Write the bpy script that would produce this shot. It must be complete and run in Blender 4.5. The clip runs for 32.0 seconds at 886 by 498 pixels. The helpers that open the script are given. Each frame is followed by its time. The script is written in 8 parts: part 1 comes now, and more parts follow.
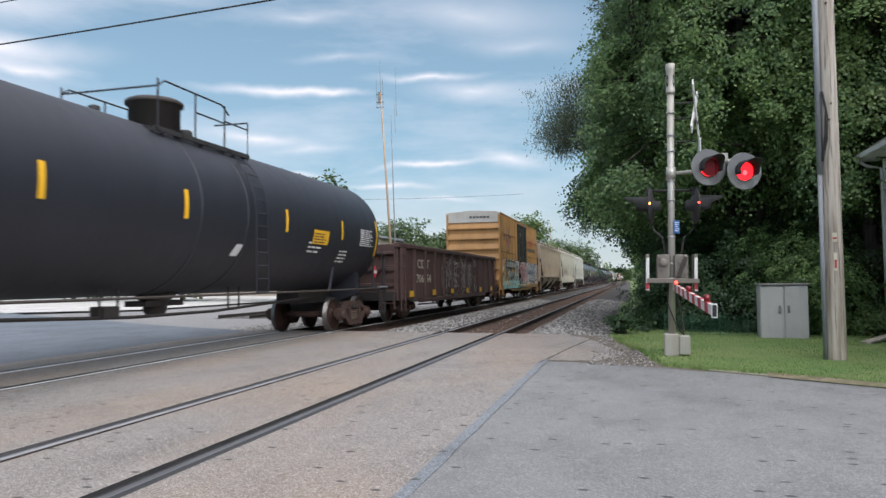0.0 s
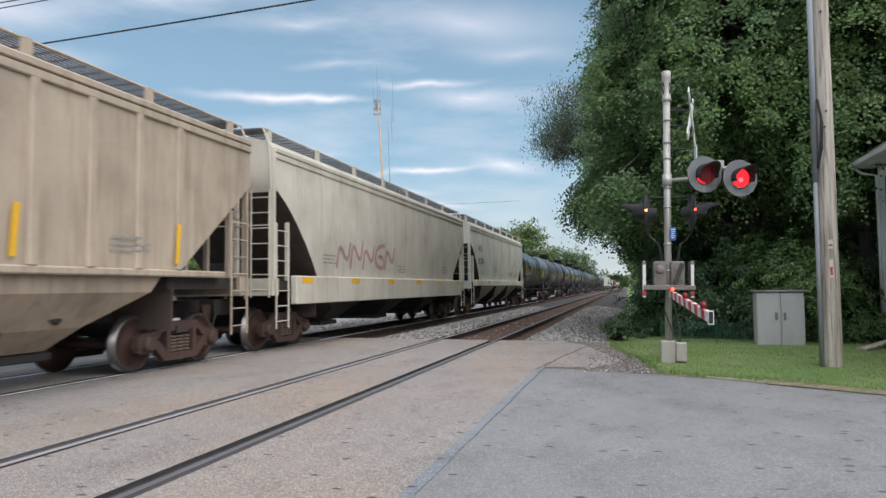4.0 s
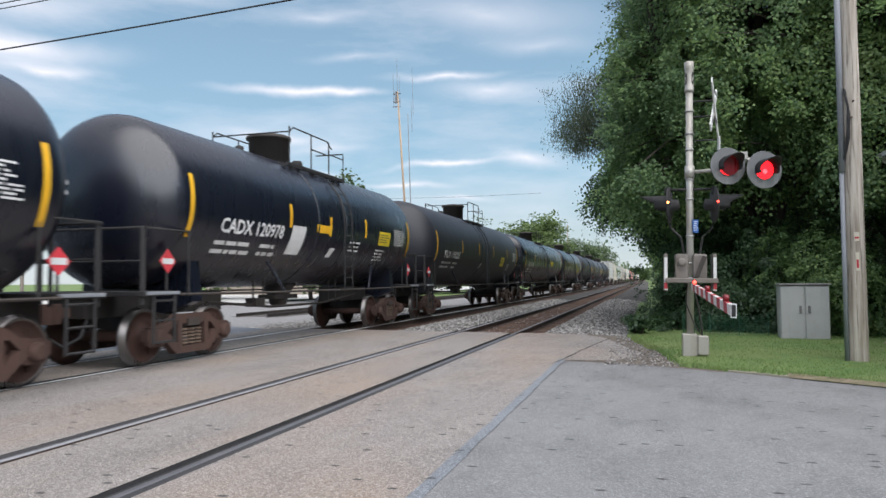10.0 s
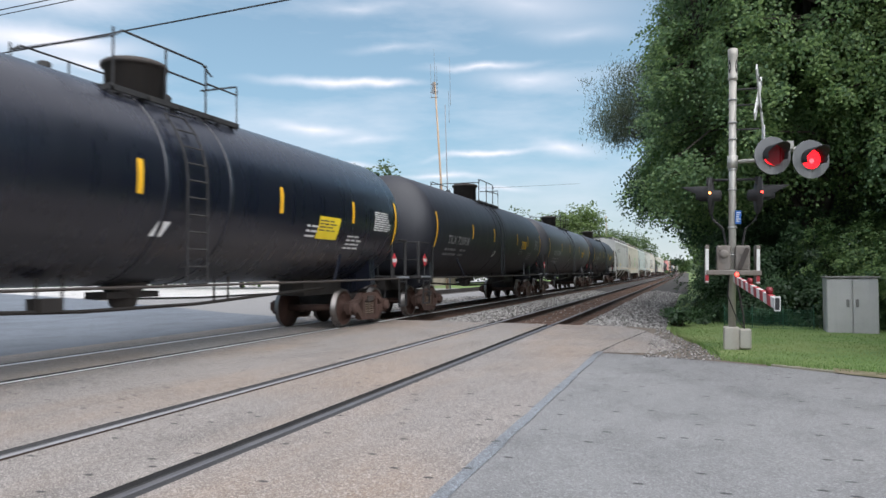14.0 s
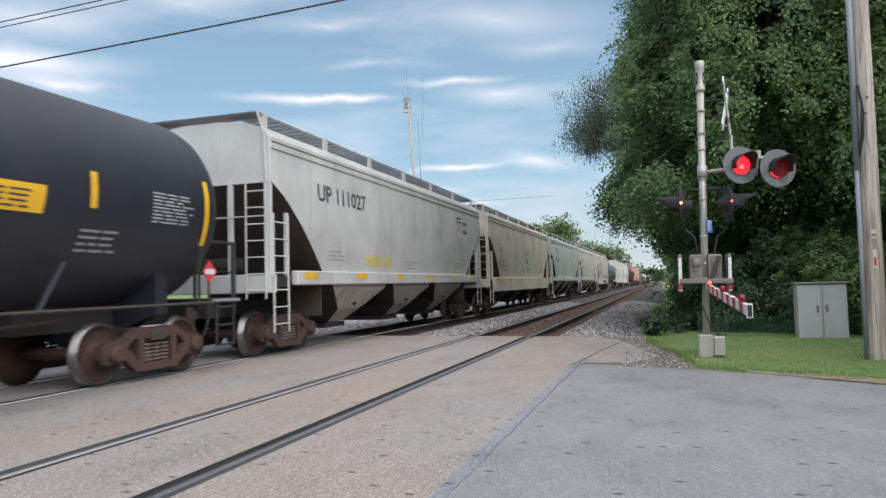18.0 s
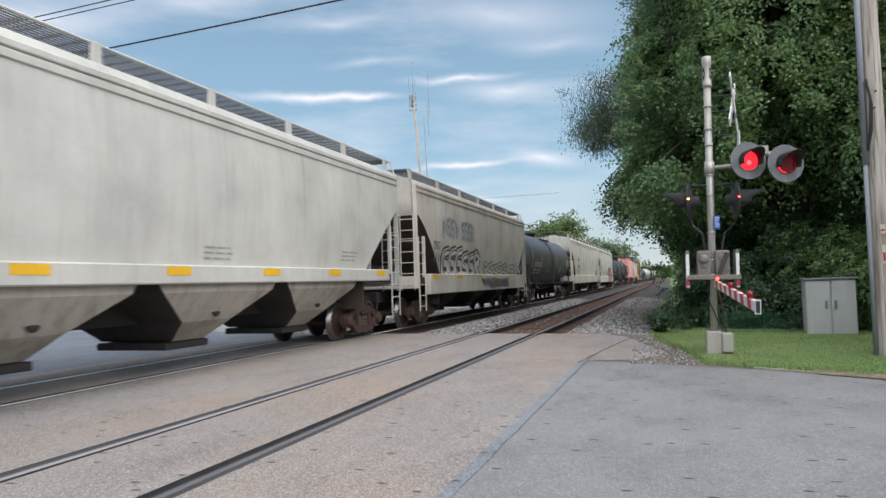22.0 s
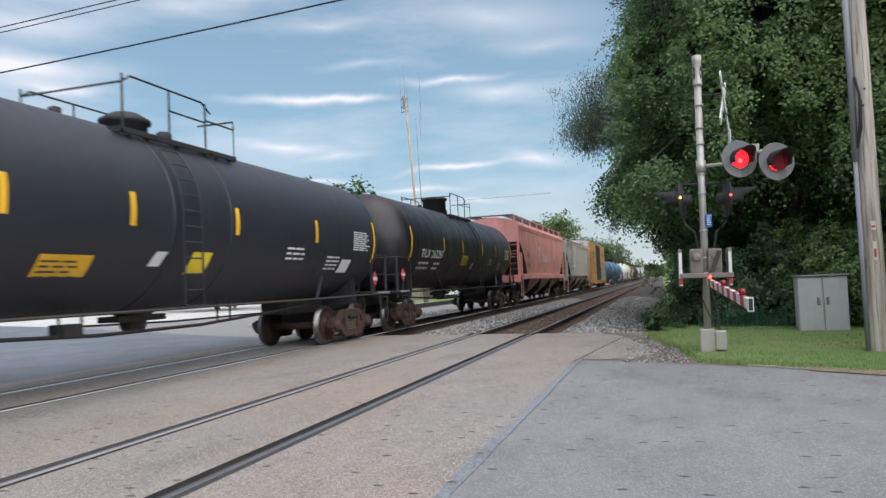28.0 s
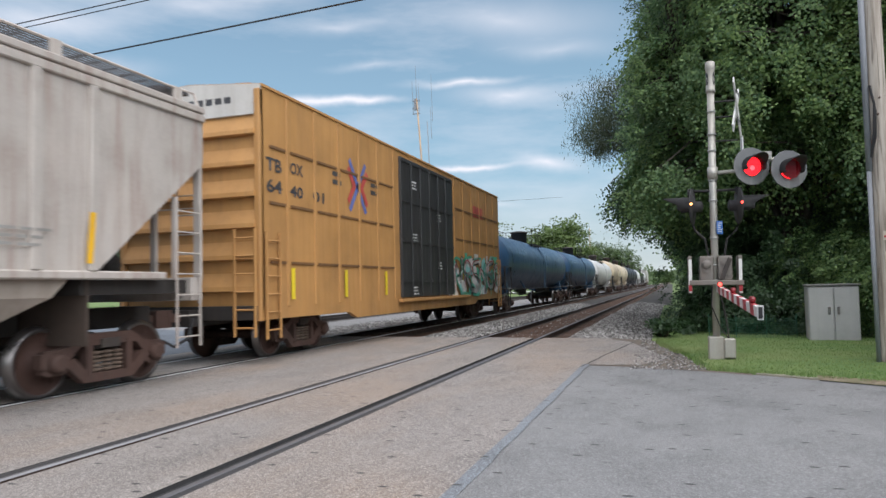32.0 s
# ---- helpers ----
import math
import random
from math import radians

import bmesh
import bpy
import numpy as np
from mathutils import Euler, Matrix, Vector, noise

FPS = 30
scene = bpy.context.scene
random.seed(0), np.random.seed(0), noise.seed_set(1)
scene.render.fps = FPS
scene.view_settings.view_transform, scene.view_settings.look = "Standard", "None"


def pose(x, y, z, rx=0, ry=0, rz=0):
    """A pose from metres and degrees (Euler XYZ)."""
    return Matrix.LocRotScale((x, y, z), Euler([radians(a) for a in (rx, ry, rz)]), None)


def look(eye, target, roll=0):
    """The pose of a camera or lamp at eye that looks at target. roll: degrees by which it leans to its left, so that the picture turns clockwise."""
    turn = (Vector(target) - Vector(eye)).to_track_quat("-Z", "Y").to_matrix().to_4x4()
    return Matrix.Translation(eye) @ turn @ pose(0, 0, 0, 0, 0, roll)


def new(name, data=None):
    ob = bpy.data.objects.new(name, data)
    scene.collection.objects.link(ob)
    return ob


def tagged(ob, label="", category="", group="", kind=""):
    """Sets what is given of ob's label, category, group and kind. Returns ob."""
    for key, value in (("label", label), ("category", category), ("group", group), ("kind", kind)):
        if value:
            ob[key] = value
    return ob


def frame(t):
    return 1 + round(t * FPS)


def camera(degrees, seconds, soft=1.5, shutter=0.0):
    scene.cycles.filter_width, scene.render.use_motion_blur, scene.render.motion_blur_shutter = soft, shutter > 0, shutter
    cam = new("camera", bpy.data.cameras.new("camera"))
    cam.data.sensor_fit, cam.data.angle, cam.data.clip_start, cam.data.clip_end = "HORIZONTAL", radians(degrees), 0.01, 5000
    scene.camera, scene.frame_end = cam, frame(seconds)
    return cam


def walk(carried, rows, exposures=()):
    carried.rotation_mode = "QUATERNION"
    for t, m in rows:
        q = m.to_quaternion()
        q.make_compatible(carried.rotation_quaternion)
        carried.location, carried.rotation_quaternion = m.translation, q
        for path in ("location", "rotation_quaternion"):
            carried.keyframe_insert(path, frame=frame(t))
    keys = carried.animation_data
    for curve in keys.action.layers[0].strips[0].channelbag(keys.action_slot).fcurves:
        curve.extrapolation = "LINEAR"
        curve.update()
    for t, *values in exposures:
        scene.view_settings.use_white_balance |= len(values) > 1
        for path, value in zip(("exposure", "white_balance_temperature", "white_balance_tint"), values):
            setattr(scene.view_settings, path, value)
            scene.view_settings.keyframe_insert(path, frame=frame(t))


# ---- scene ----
cam = camera(64.6, 32.0, shutter=0.15)

PATH = [
    (0.0, pose(0, 0, 1.32, 92.617, 0.657, 14.983)),
    (0.5, pose(0, 0, 1.32, 92.636, 0.721, 15.045)),
    (1.0, pose(0, 0, 1.32, 92.605, 0.645, 15.196)),
    (1.5, pose(0, 0, 1.32, 92.618, 0.567, 15.191)),
    (2.0, pose(0, 0, 1.32, 92.719, 0.572, 15.060)),
    (2.5, pose(0, 0, 1.32, 92.901, 0.587, 14.934)),
    (3.0, pose(0, 0, 1.32, 93.114, 0.701, 14.803)),
    (3.5, pose(0, 0, 1.32, 93.217, 0.713, 14.746)),
    (5.5, pose(0, 0, 1.32, 92.685, 0.275, 14.711)),
    (6.0, pose(0, 0, 1.32, 92.628, 0.512, 14.550)),
    (6.5, pose(0, 0, 1.32, 92.780, 0.643, 14.329)),
    (7.0, pose(0, 0, 1.32, 93.021, 0.761, 14.103)),
    (7.5, pose(0, 0, 1.32, 93.187, 0.568, 13.863)),
    (8.0, pose(0, 0, 1.32, 93.303, 0.329, 13.607)),
    (8.5, pose(0, 0, 1.32, 93.168, 0.220, 13.585)),
    (9.0, pose(0, 0, 1.32, 92.626, 0.097, 14.093)),
    (9.5, pose(0, 0, 1.32, 92.308, 0.181, 15.109)),
    (10.0, pose(0, 0, 1.32, 92.561, 0.525, 16.338)),
    (10.5, pose(0, 0, 1.32, 92.632, 0.570, 17.758)),
    (11.0, pose(0, 0, 1.32, 91.630, 0.393, 18.916)),
    (11.5, pose(0, 0, 1.32, 90.725, 1.107, 19.660)),
    (12.0, pose(0, 0, 1.32, 90.708, 1.805, 19.924)),
    (12.5, pose(0, 0, 1.32, 91.301, 1.835, 19.601)),
    (13.0, pose(0, 0, 1.32, 91.980, 1.101, 18.943)),
    (13.5, pose(0, 0, 1.32, 92.043, 0.228, 18.924)),
    (14.0, pose(0, 0, 1.32, 91.827, 0.233, 19.345)),
    (14.5, pose(0, 0, 1.32, 91.747, 0.735, 18.386)),
    (16.5, pose(0, 0, 1.32, 92.266, 1.330, 16.881)),
    (17.0, pose(0, 0, 1.32, 92.762, 1.458, 17.128)),
    (17.5, pose(0, 0, 1.32, 92.985, 1.439, 17.273)),
    (18.0, pose(0, 0, 1.32, 92.965, 1.475, 17.415)),
    (18.5, pose(0, 0, 1.32, 92.782, 1.576, 17.621)),
    (19.0, pose(0, 0, 1.32, 92.643, 1.777, 18.039)),
    (19.5, pose(0, 0, 1.32, 92.618, 1.873, 18.218)),
    (20.0, pose(0, 0, 1.32, 92.591, 1.955, 18.144)),
    (20.5, pose(0, 0, 1.32, 92.601, 1.967, 18.038)),
    (21.0, pose(0, 0, 1.32, 92.637, 1.892, 17.946)),
    (21.5, pose(0, 0, 1.32, 92.758, 1.718, 17.957)),
    (22.0, pose(0, 0, 1.32, 92.792, 1.771, 17.970)),
    (22.5, pose(0, 0, 1.32, 92.737, 1.826, 17.975)),
    (23.0, pose(0, 0, 1.32, 92.707, 1.775, 17.976)),
    (23.5, pose(0, 0, 1.32, 92.861, 1.742, 17.833)),
    (24.0, pose(0, 0, 1.32, 93.235, 1.739, 17.462)),
    (24.5, pose(0, 0, 1.32, 93.846, 1.662, 16.999)),
    (26.5, pose(0, 0, 1.32, 93.377, 2.226, 16.672)),
    (27.0, pose(0, 0, 1.32, 93.294, 2.362, 16.957)),
    (27.5, pose(0, 0, 1.32, 93.171, 2.472, 17.252)),
    (28.0, pose(0, 0, 1.32, 92.871, 2.437, 17.460)),
    (28.5, pose(0, 0, 1.32, 92.607, 2.303, 17.795)),
    (29.0, pose(0, 0, 1.32, 92.609, 2.067, 18.196)),
    (29.5, pose(0, 0, 1.32, 92.846, 1.853, 18.446)),
    (30.0, pose(0, 0, 1.32, 93.040, 1.738, 18.426)),
    (30.5, pose(0, 0, 1.32, 93.088, 1.694, 18.262)),
    (31.0, pose(0, 0, 1.32, 93.026, 1.633, 18.153)),
    (31.5, pose(0, 0, 1.32, 93.001, 1.530, 18.154)),
    (32.0, pose(0, 0, 1.32, 93.083, 1.377, 18.143)),
]
# the filming camera's own brightening and darkening
EXPOSURES = [(t, e, 6300, 9) for t, e in ((0, 0.25), (2, 0.21), (6, 0.25), (9, 0.27), (12, 0.33), (17, 0.32), (18, 0.30), (20, 0.22), (24, 0.27),
                                          (26, 0.14), (27, 0.10), (28, 0.22), (29, 0.22), (30, 0.14), (31, 0.17), (32, 0.21))]
walk(cam, PATH, EXPOSURES)

# ---- world, sun, exposure ----
SUN_AZ, SUN_EL = 131.0, 50.0          # degrees clockwise from +y, and above the horizon


def sky_world():
    w = bpy.data.worlds.new("evening_sky")
    scene.world = w
    w.use_nodes = True
    nt = w.node_tree
    nd, ln = nt.nodes, nt.links
    bg = nd["Background"]
    sky = nd.new("ShaderNodeTexSky")
    sky.sky_type, sky.sun_disc = "NISHITA", False
    sky.sun_elevation, sky.sun_rotation = radians(SUN_EL), radians(SUN_AZ)
    sky.air_density, sky.dust_density, sky.ozone_density = 1.0, 0.5, 0.9
    tc = nd.new("ShaderNodeTexCoord")
    # wispy distortion of the direction
    n1 = nd.new("ShaderNodeTexNoise")
    n1.inputs["Scale"].default_value, n1.inputs["Detail"].default_value = 9.0, 5.0
    ln.new(tc.outputs["Generated"], n1.inputs["Vector"])
    sub = nd.new("ShaderNodeVectorMath")
    sub.operation = "SUBTRACT"
    sub.inputs[1].default_value = (0.5, 0.5, 0.5)
    ln.new(n1.outputs["Color"], sub.inputs[0])
    sc = nd.new("ShaderNodeVectorMath")
    sc.operation = "SCALE"
    sc.inputs["Scale"].default_value = 0.030
    ln.new(sub.outputs[0], sc.inputs[0])
    warped = nd.new("ShaderNodeVectorMath")
    ln.new(tc.outputs["Generated"], warped.inputs[0])
    ln.new(sc.outputs[0], warped.inputs[1])
    total = None

    def add(a, b, op="ADD", clamp=False):
        m = nd.new("ShaderNodeMath")
        m.operation, m.use_clamp = op, clamp
        for k, v in ((0, a), (1, b)):
            if isinstance(v, (int, float)):
                m.inputs[k].default_value = v
            else:
                ln.new(v, m.inputs[k])
        return m.outputs[0]
    # thin high streaks of cloud: azimuth, elevation, half width, half height (degrees), tilt, strength
    for az, el, wd, ht, tilt, k in (
            (-25.5, 15.0, 8.0, 0.62, -1.0, 1.25), (-21.5, 15.1, 4.0, 0.45, 1.0, 0.8), (-13.5, 16.4, 6.0, 0.55, -2.5, 1.0), (-10.0, 15.2, 6.0, 1.5, 3, 0.7),
            (-27.0, 11.4, 5.0, 0.75, 4, 0.75), (-23.0, 10.7, 3.5, 0.5, -6, 0.45), (-13.5, 9.4, 6.0, 0.42, -3.5, 1.25), (-6.6, 9.8, 4.2, 1.3, 6, 0.95),
            (-24.5, 8.7, 5.0, 0.38, -3.0, 0.8), (-17.0, 7.8, 5.2, 0.38, 4.0, 0.95), (-12.0, 6.6, 4.0, 0.35, 3, 0.6), (-21.0, 17.8, 5, 0.6, -4, 0.4),
            (-46.0, 16.2, 9.5, 1.5, -3, 1.2), (-43.5, 15.2, 5.0, 0.7, -3, 0.8), (-45, 19.0, 9, 1.6, -6, 0.5), (-35, 21.5, 7, 1.6, -10, 0.4), (-24, 20.8, 7, 1.0, -5, 0.4),
            (-10.0, 21.0, 13, 2.6, 6, 0.55), (-6.0, 18.6, 7, 1.2, 3, 0.4), (-29, 23, 9, 1.4, -8, 0.4), (-16, 26, 22, 2.5, 4, 0.6),
            (10, 14.5, 16, 1.6, 3, 0.6), (35, 17, 20, 2.2, -3, 0.6), (75, 14, 25, 2.5, 5, 0.6),
            (-85, 16, 25, 3, 4, 0.6), (140, 12, 30, 3, 3, 0.8), (-150, 14, 30, 3, -3, 0.8)):
        a, e = radians(az - 2.6), radians(el)
        mp = nd.new("ShaderNodeMapping")
        mp.vector_type = "TEXTURE"
        mp.inputs["Location"].default_value = (math.sin(a) * math.cos(e), math.cos(a) * math.cos(e), math.sin(e))
        mp.inputs["Rotation"].default_value = (0, radians(tilt), -a)
        mp.inputs["Scale"].default_value = (radians(wd * 1.15), 0.5, radians(ht))
        ln.new(warped.outputs[0], mp.inputs["Vector"])
        gr = nd.new("ShaderNodeTexGradient")
        gr.gradient_type = "QUADRATIC_SPHERE"
        ln.new(mp.outputs[0], gr.inputs["Vector"])
        v = add(gr.outputs["Fac"], k, "MULTIPLY")
        total = v if total is None else add(total, v)
    # broad soft veil
    n2 = nd.new("ShaderNodeTexNoise")
    mp = nd.new("ShaderNodeMapping")
    mp.inputs["Scale"].default_value = (1.6, 1.6, 7.0)
    ln.new(tc.outputs["Generated"], mp.inputs["Vector"])
    ln.new(mp.outputs[0], n2.inputs["Vector"])
    n2.inputs["Scale"].default_value, n2.inputs["Detail"].default_value, n2.inputs["Roughness"].default_value = 1.7, 6.0, 0.6
    rmp = nd.new("ShaderNodeMapRange")
    rmp.inputs["From Min"].default_value, rmp.inputs["From Max"].default_value = 0.45, 0.75
    rmp.inputs["To Max"].default_value = 0.45
    ln.new(n2.outputs["Fac"], rmp.inputs["Value"])
    total = add(total, rmp.outputs[0])
    # the veil thickens overhead
    up = nd.new("ShaderNodeSeparateXYZ")
    ln.new(tc.outputs["Generated"], up.inputs[0])
    ov = nd.new("ShaderNodeMapRange")
    ov.inputs["From Min"].default_value, ov.inputs["From Max"].default_value = 0.44, 0.80
    ov.inputs["To Max"].default_value = 0.85
    ln.new(up.outputs["Z"], ov.inputs["Value"])
    total = add(total, ov.outputs[0], "ADD", True)
    # pale haze low down
    sep = nd.new("ShaderNodeSeparateXYZ")
    ln.new(tc.outputs["Generated"], sep.inputs[0])
    hz = nd.new("ShaderNodeMapRange")
    hz.inputs["From Min"].default_value, hz.inputs["From Max"].default_value = 0.0, 0.62
    hz.inputs["To Min"].default_value, hz.inputs["To Max"].default_value = 0.85, 0.12
    ln.new(sep.outputs["Z"], hz.inputs["Value"])
    mixh = nd.new("ShaderNodeMix")
    mixh.data_type = "RGBA"
    ln.new(hz.outputs[0], mixh.inputs["Factor"])
    ln.new(sky.outputs["Color"], mixh.inputs["A"])
    mixh.inputs["B"].default_value = HAZE
    # warm paler band just over the horizon
    hw_ = nd.new("ShaderNodeMapRange")
    hw_.inputs["From Min"].default_value, hw_.inputs["From Max"].default_value = 0.0, 0.15
    hw_.inputs["To Min"].default_value, hw_.inputs["To Max"].default_value = 0.85, 0.0
    ln.new(sep.outputs["Z"], hw_.inputs["Value"])
    mixw = nd.new("ShaderNodeMix")
    mixw.data_type = "RGBA"
    ln.new(hw_.outputs[0], mixw.inputs["Factor"])
    ln.new(mixh.outputs["Result"], mixw.inputs["A"])
    mixw.inputs["B"].default_value = LOW_HAZE
    mixc = nd.new("ShaderNodeMix")
    mixc.data_type = "RGBA"
    ln.new(total, mixc.inputs["Factor"])
    ln.new(mixw.outputs["Result"], mixc.inputs["A"])
    mixc.inputs["B"].default_value = CLOUD
    ln.new(mixc.outputs["Result"], bg.inputs["Color"])
    bg.inputs["Strength"].default_value = SKY_STRENGTH


SKY_STRENGTH = 0.10
HAZE = (3.2, 5.0, 6.1, 1)
LOW_HAZE = (6.0, 6.2, 6.0, 1)
CLOUD = (8.2, 8.1, 8.7, 1)
sky_world()
sun_data = bpy.data.lights.new("sun", "SUN")
sun_data.energy, sun_data.angle, sun_data.color = 3.75, radians(90), (1.0, 0.965, 0.945)
sun = new("sun", sun_data)
_a, _e = radians(SUN_AZ), radians(SUN_EL)
sun.matrix_world = look((0, 0, 60), Vector((0, 0, 60)) - Vector((math.sin(_a) * math.cos(_e), math.cos(_a) * math.cos(_e), math.sin(_e))))


# ---- materials ----
def blank(name):
    m = bpy.data.materials.new(name)
    m.use_nodes = True
    nt = m.node_tree
    return m, nt, nt.nodes, nt.links, nt.nodes["Principled BSDF"]


def noise_at(nt, vec, scale, detail=4.0, stretch=None, rough=0.55):
    nd, ln = nt.nodes, nt.links
    n = nd.new("ShaderNodeTexNoise")
    n.inputs["Scale"].default_value, n.inputs["Detail"].default_value, n.inputs["Roughness"].default_value = scale, detail, rough
    if stretch:
        mp = nd.new("ShaderNodeMapping")
        mp.inputs["Scale"].default_value = stretch
        ln.new(vec, mp.inputs["Vector"])
        vec = mp.outputs[0]
    ln.new(vec, n.inputs["Vector"])
    return n.outputs["Fac"]


def ranged(nt, val, a, b, lo=0.0, hi=1.0):
    r = nt.nodes.new("ShaderNodeMapRange")
    for k, v in (("From Min", a), ("From Max", b), ("To Min", lo), ("To Max", hi)):
        r.inputs[k].default_value = v
    nt.links.new(val, r.inputs["Value"])
    return r.outputs[0]


def mixed(nt, fac, a, b):
    m = nt.nodes.new("ShaderNodeMix")
    m.data_type = "RGBA"
    if isinstance(fac, (int, float)):
        m.inputs["Factor"].default_value = fac
    else:
        nt.links.new(fac, m.inputs["Factor"])
    for k, v in (("A", a), ("B", b)):
        if isinstance(v, tuple):
            m.inputs[k].default_value = (*v[:3], 1)
        else:
            nt.links.new(v, m.inputs[k])
    return m.outputs["Result"]


def bumped(nt, bsdf, height, strength, dist=0.01):
    b = nt.nodes.new("ShaderNodeBump")
    b.inputs["Strength"].default_value, b.inputs["Distance"].default_value = strength, dist
    nt.links.new(height, b.inputs["Height"])
    nt.links.new(b.outputs[0], bsdf.inputs["Normal"])


def paint(name, col, rough=0.5, dirt=0.35, dirt_col=(0.07, 0.05, 0.04), streak=0.35, metal=0.0, fine=25.0, bump=0.15, ior=1.5):
    """Weathered paint or metal: stains, runs down the side, fine grain."""
    m, nt, nd, ln, bs = blank(name)
    oc = nd.new("ShaderNodeTexCoord").outputs["Object"]
    rnd = nd.new("ShaderNodeObjectInfo").outputs["Random"]
    big = noise_at(nt, oc, 0.9, 6)
    runs = noise_at(nt, oc, 3.0, 5, (1.0, 1.6, 0.16))
    grain = noise_at(nt, oc, fine, 4)
    thin = noise_at(nt, oc, 8.0, 4, (1.0, 1.5, 0.07))
    dark = tuple(c * 0.72 for c in col)
    c = mixed(nt, ranged(nt, big, 0.3, 0.72), col, dark)
    c = mixed(nt, ranged(nt, runs, 0.5, 0.78, 0, streak), c, dirt_col)
    c = mixed(nt, ranged(nt, thin, 0.54, 0.72, 0, streak * 0.8), c, dirt_col)
    c = mixed(nt, ranged(nt, big, 0.55, 0.8, 0, dirt), c, dirt_col)
    c = mixed(nt, ranged(nt, grain, 0.35, 0.75, 0, 0.10), c, tuple(min(1, k * 1.5 + 0.02) for k in col))
    c = mixed(nt, ranged(nt, rnd, 0, 1, 0, 0.06), c, dirt_col)
    ln.new(c, bs.inputs["Base Color"])
    spread_ = 0.06 if ior > 1.55 else 0.22
    ln.new(ranged(nt, runs, 0.3, 0.8, max(0.08, rough - spread_ / 2), min(1, rough + spread_)), bs.inputs["Roughness"])
    bs.inputs["Metallic"].default_value, bs.inputs["IOR"].default_value = metal, ior
    bumped(nt, bs, grain, bump, 0.004)
    return m


def glow(name, col, power):
    m, nt, nd, ln, bs = blank(name)
    bs.inputs["Base Color"].default_value = (*[c * 0.4 for c in col], 1)
    bs.inputs["Emission Color"].default_value = (*col, 1)
    bs.inputs["Emission Strength"].default_value = power
    bs.inputs["Roughness"].default_value = 0.3
    return m


def paving(name, col, col2, speck=0.25, tint=None):
    """Worn paving: exposed pale and dark grains, broad stains, scattered dark pits."""
    m, nt, nd, ln, bs = blank(name)
    oc = nd.new("ShaderNodeTexCoord").outputs["Object"]

    def cells(scale, out="Distance", stretch=None):
        v = nd.new("ShaderNodeTexVoronoi")
        v.voronoi_dimensions = "2D"
        v.inputs["Scale"].default_value = scale
        src = oc
        if stretch:
            mp = nd.new("ShaderNodeMapping")
            mp.inputs["Scale"].default_value = stretch
            ln.new(oc, mp.inputs["Vector"])
            src = mp.outputs[0]
        ln.new(src, v.inputs["Vector"])
        return v.outputs[out]
    big = noise_at(nt, oc, 0.35, 6)
    mid = noise_at(nt, oc, 2.2, 6, (1.0, 0.45, 1.0), 0.65)
    c = mixed(nt, ranged(nt, big, 0.3, 0.7), col, col2)
    c = mixed(nt, ranged(nt, mid, 0.40, 0.72, 0, 0.45), c, tuple(k * 0.62 for k in col))
    if tint:
        c = mixed(nt, ranged(nt, noise_at(nt, oc, 0.6, 5, (1.0, 0.35, 1.0)), 0.44, 0.64, 0, 0.8), c, tint)
    c = mixed(nt, ranged(nt, noise_at(nt, oc, 1.15, 7, (1.0, 0.6, 1.0), 0.7), 0.48, 0.70, 0, 0.62), c, tuple(k * 0.45 for k in col2))
    # grains of two sizes, each cell its own shade
    for scale, k in ((78.0, speck * 0.8), (190.0, speck)):
        sep = nd.new("ShaderNodeSeparateColor")
        ln.new(cells(scale, "Color"), sep.inputs[0])
        c = mixed(nt, ranged(nt, sep.outputs[0], 0.62, 0.95, 0, min(1, 1.7 * k)), c, tuple(min(1, q * 2.3) for q in col))
        c = mixed(nt, ranged(nt, sep.outputs[1], 0.60, 0.95, 0, min(1, 1.9 * k)), c, tuple(q * 0.30 for q in col))
    # pits, longer across the road than along it
    d = cells(1.7, "Distance", (1.0, 2.0, 1.0))
    keep = nd.new("ShaderNodeSeparateColor")
    ln.new(cells(1.7, "Color", (1.0, 2.0, 1.0)), keep.inputs[0])
    gate = ranged(nt, keep.outputs[2], 0.40, 0.48)
    pit = nd.new("ShaderNodeMath")
    pit.operation = "MULTIPLY"
    ln.new(ranged(nt, d, 0.045, 0.08, 0.92, 0), pit.inputs[0])
    ln.new(gate, pit.inputs[1])
    c = mixed(nt, pit.outputs[0], c, (0.03, 0.03, 0.032))
    ln.new(c, bs.inputs["Base Color"])
    ln.new(ranged(nt, big, 0.3, 0.7, 0.72, 0.92), bs.inputs["Roughness"])
    bumped(nt, bs, cells(70.0), 0.7, 0.008)
    return m


def grainy(name, cols, scale, rough=0.9, bump=0.6, island=False):
    """Two colours mixed by noise, and by piece where the pieces are joined."""
    m, nt, nd, ln, bs = blank(name)
    oc = nd.new("ShaderNodeTexCoord").outputs["Object"]
    f = noise_at(nt, oc, scale, 6)
    c = mixed(nt, ranged(nt, f, 0.3, 0.7), cols[0], cols[1])
    c = mixed(nt, ranged(nt, noise_at(nt, oc, scale * 0.13, 4), 0.4, 0.7, 0, 0.5), c, cols[2])
    if island:
        g = nd.new("ShaderNodeNewGeometry").outputs["Random Per Island"]
        c = mixed(nt, ranged(nt, g, 0.3, 1, 0, 0.85), c, cols[3])
    ln.new(c, bs.inputs["Base Color"])
    bs.inputs["Roughness"].default_value = rough
    bumped(nt, bs, noise_at(nt, oc, scale * 4, 4), bump, 0.01)
    return m


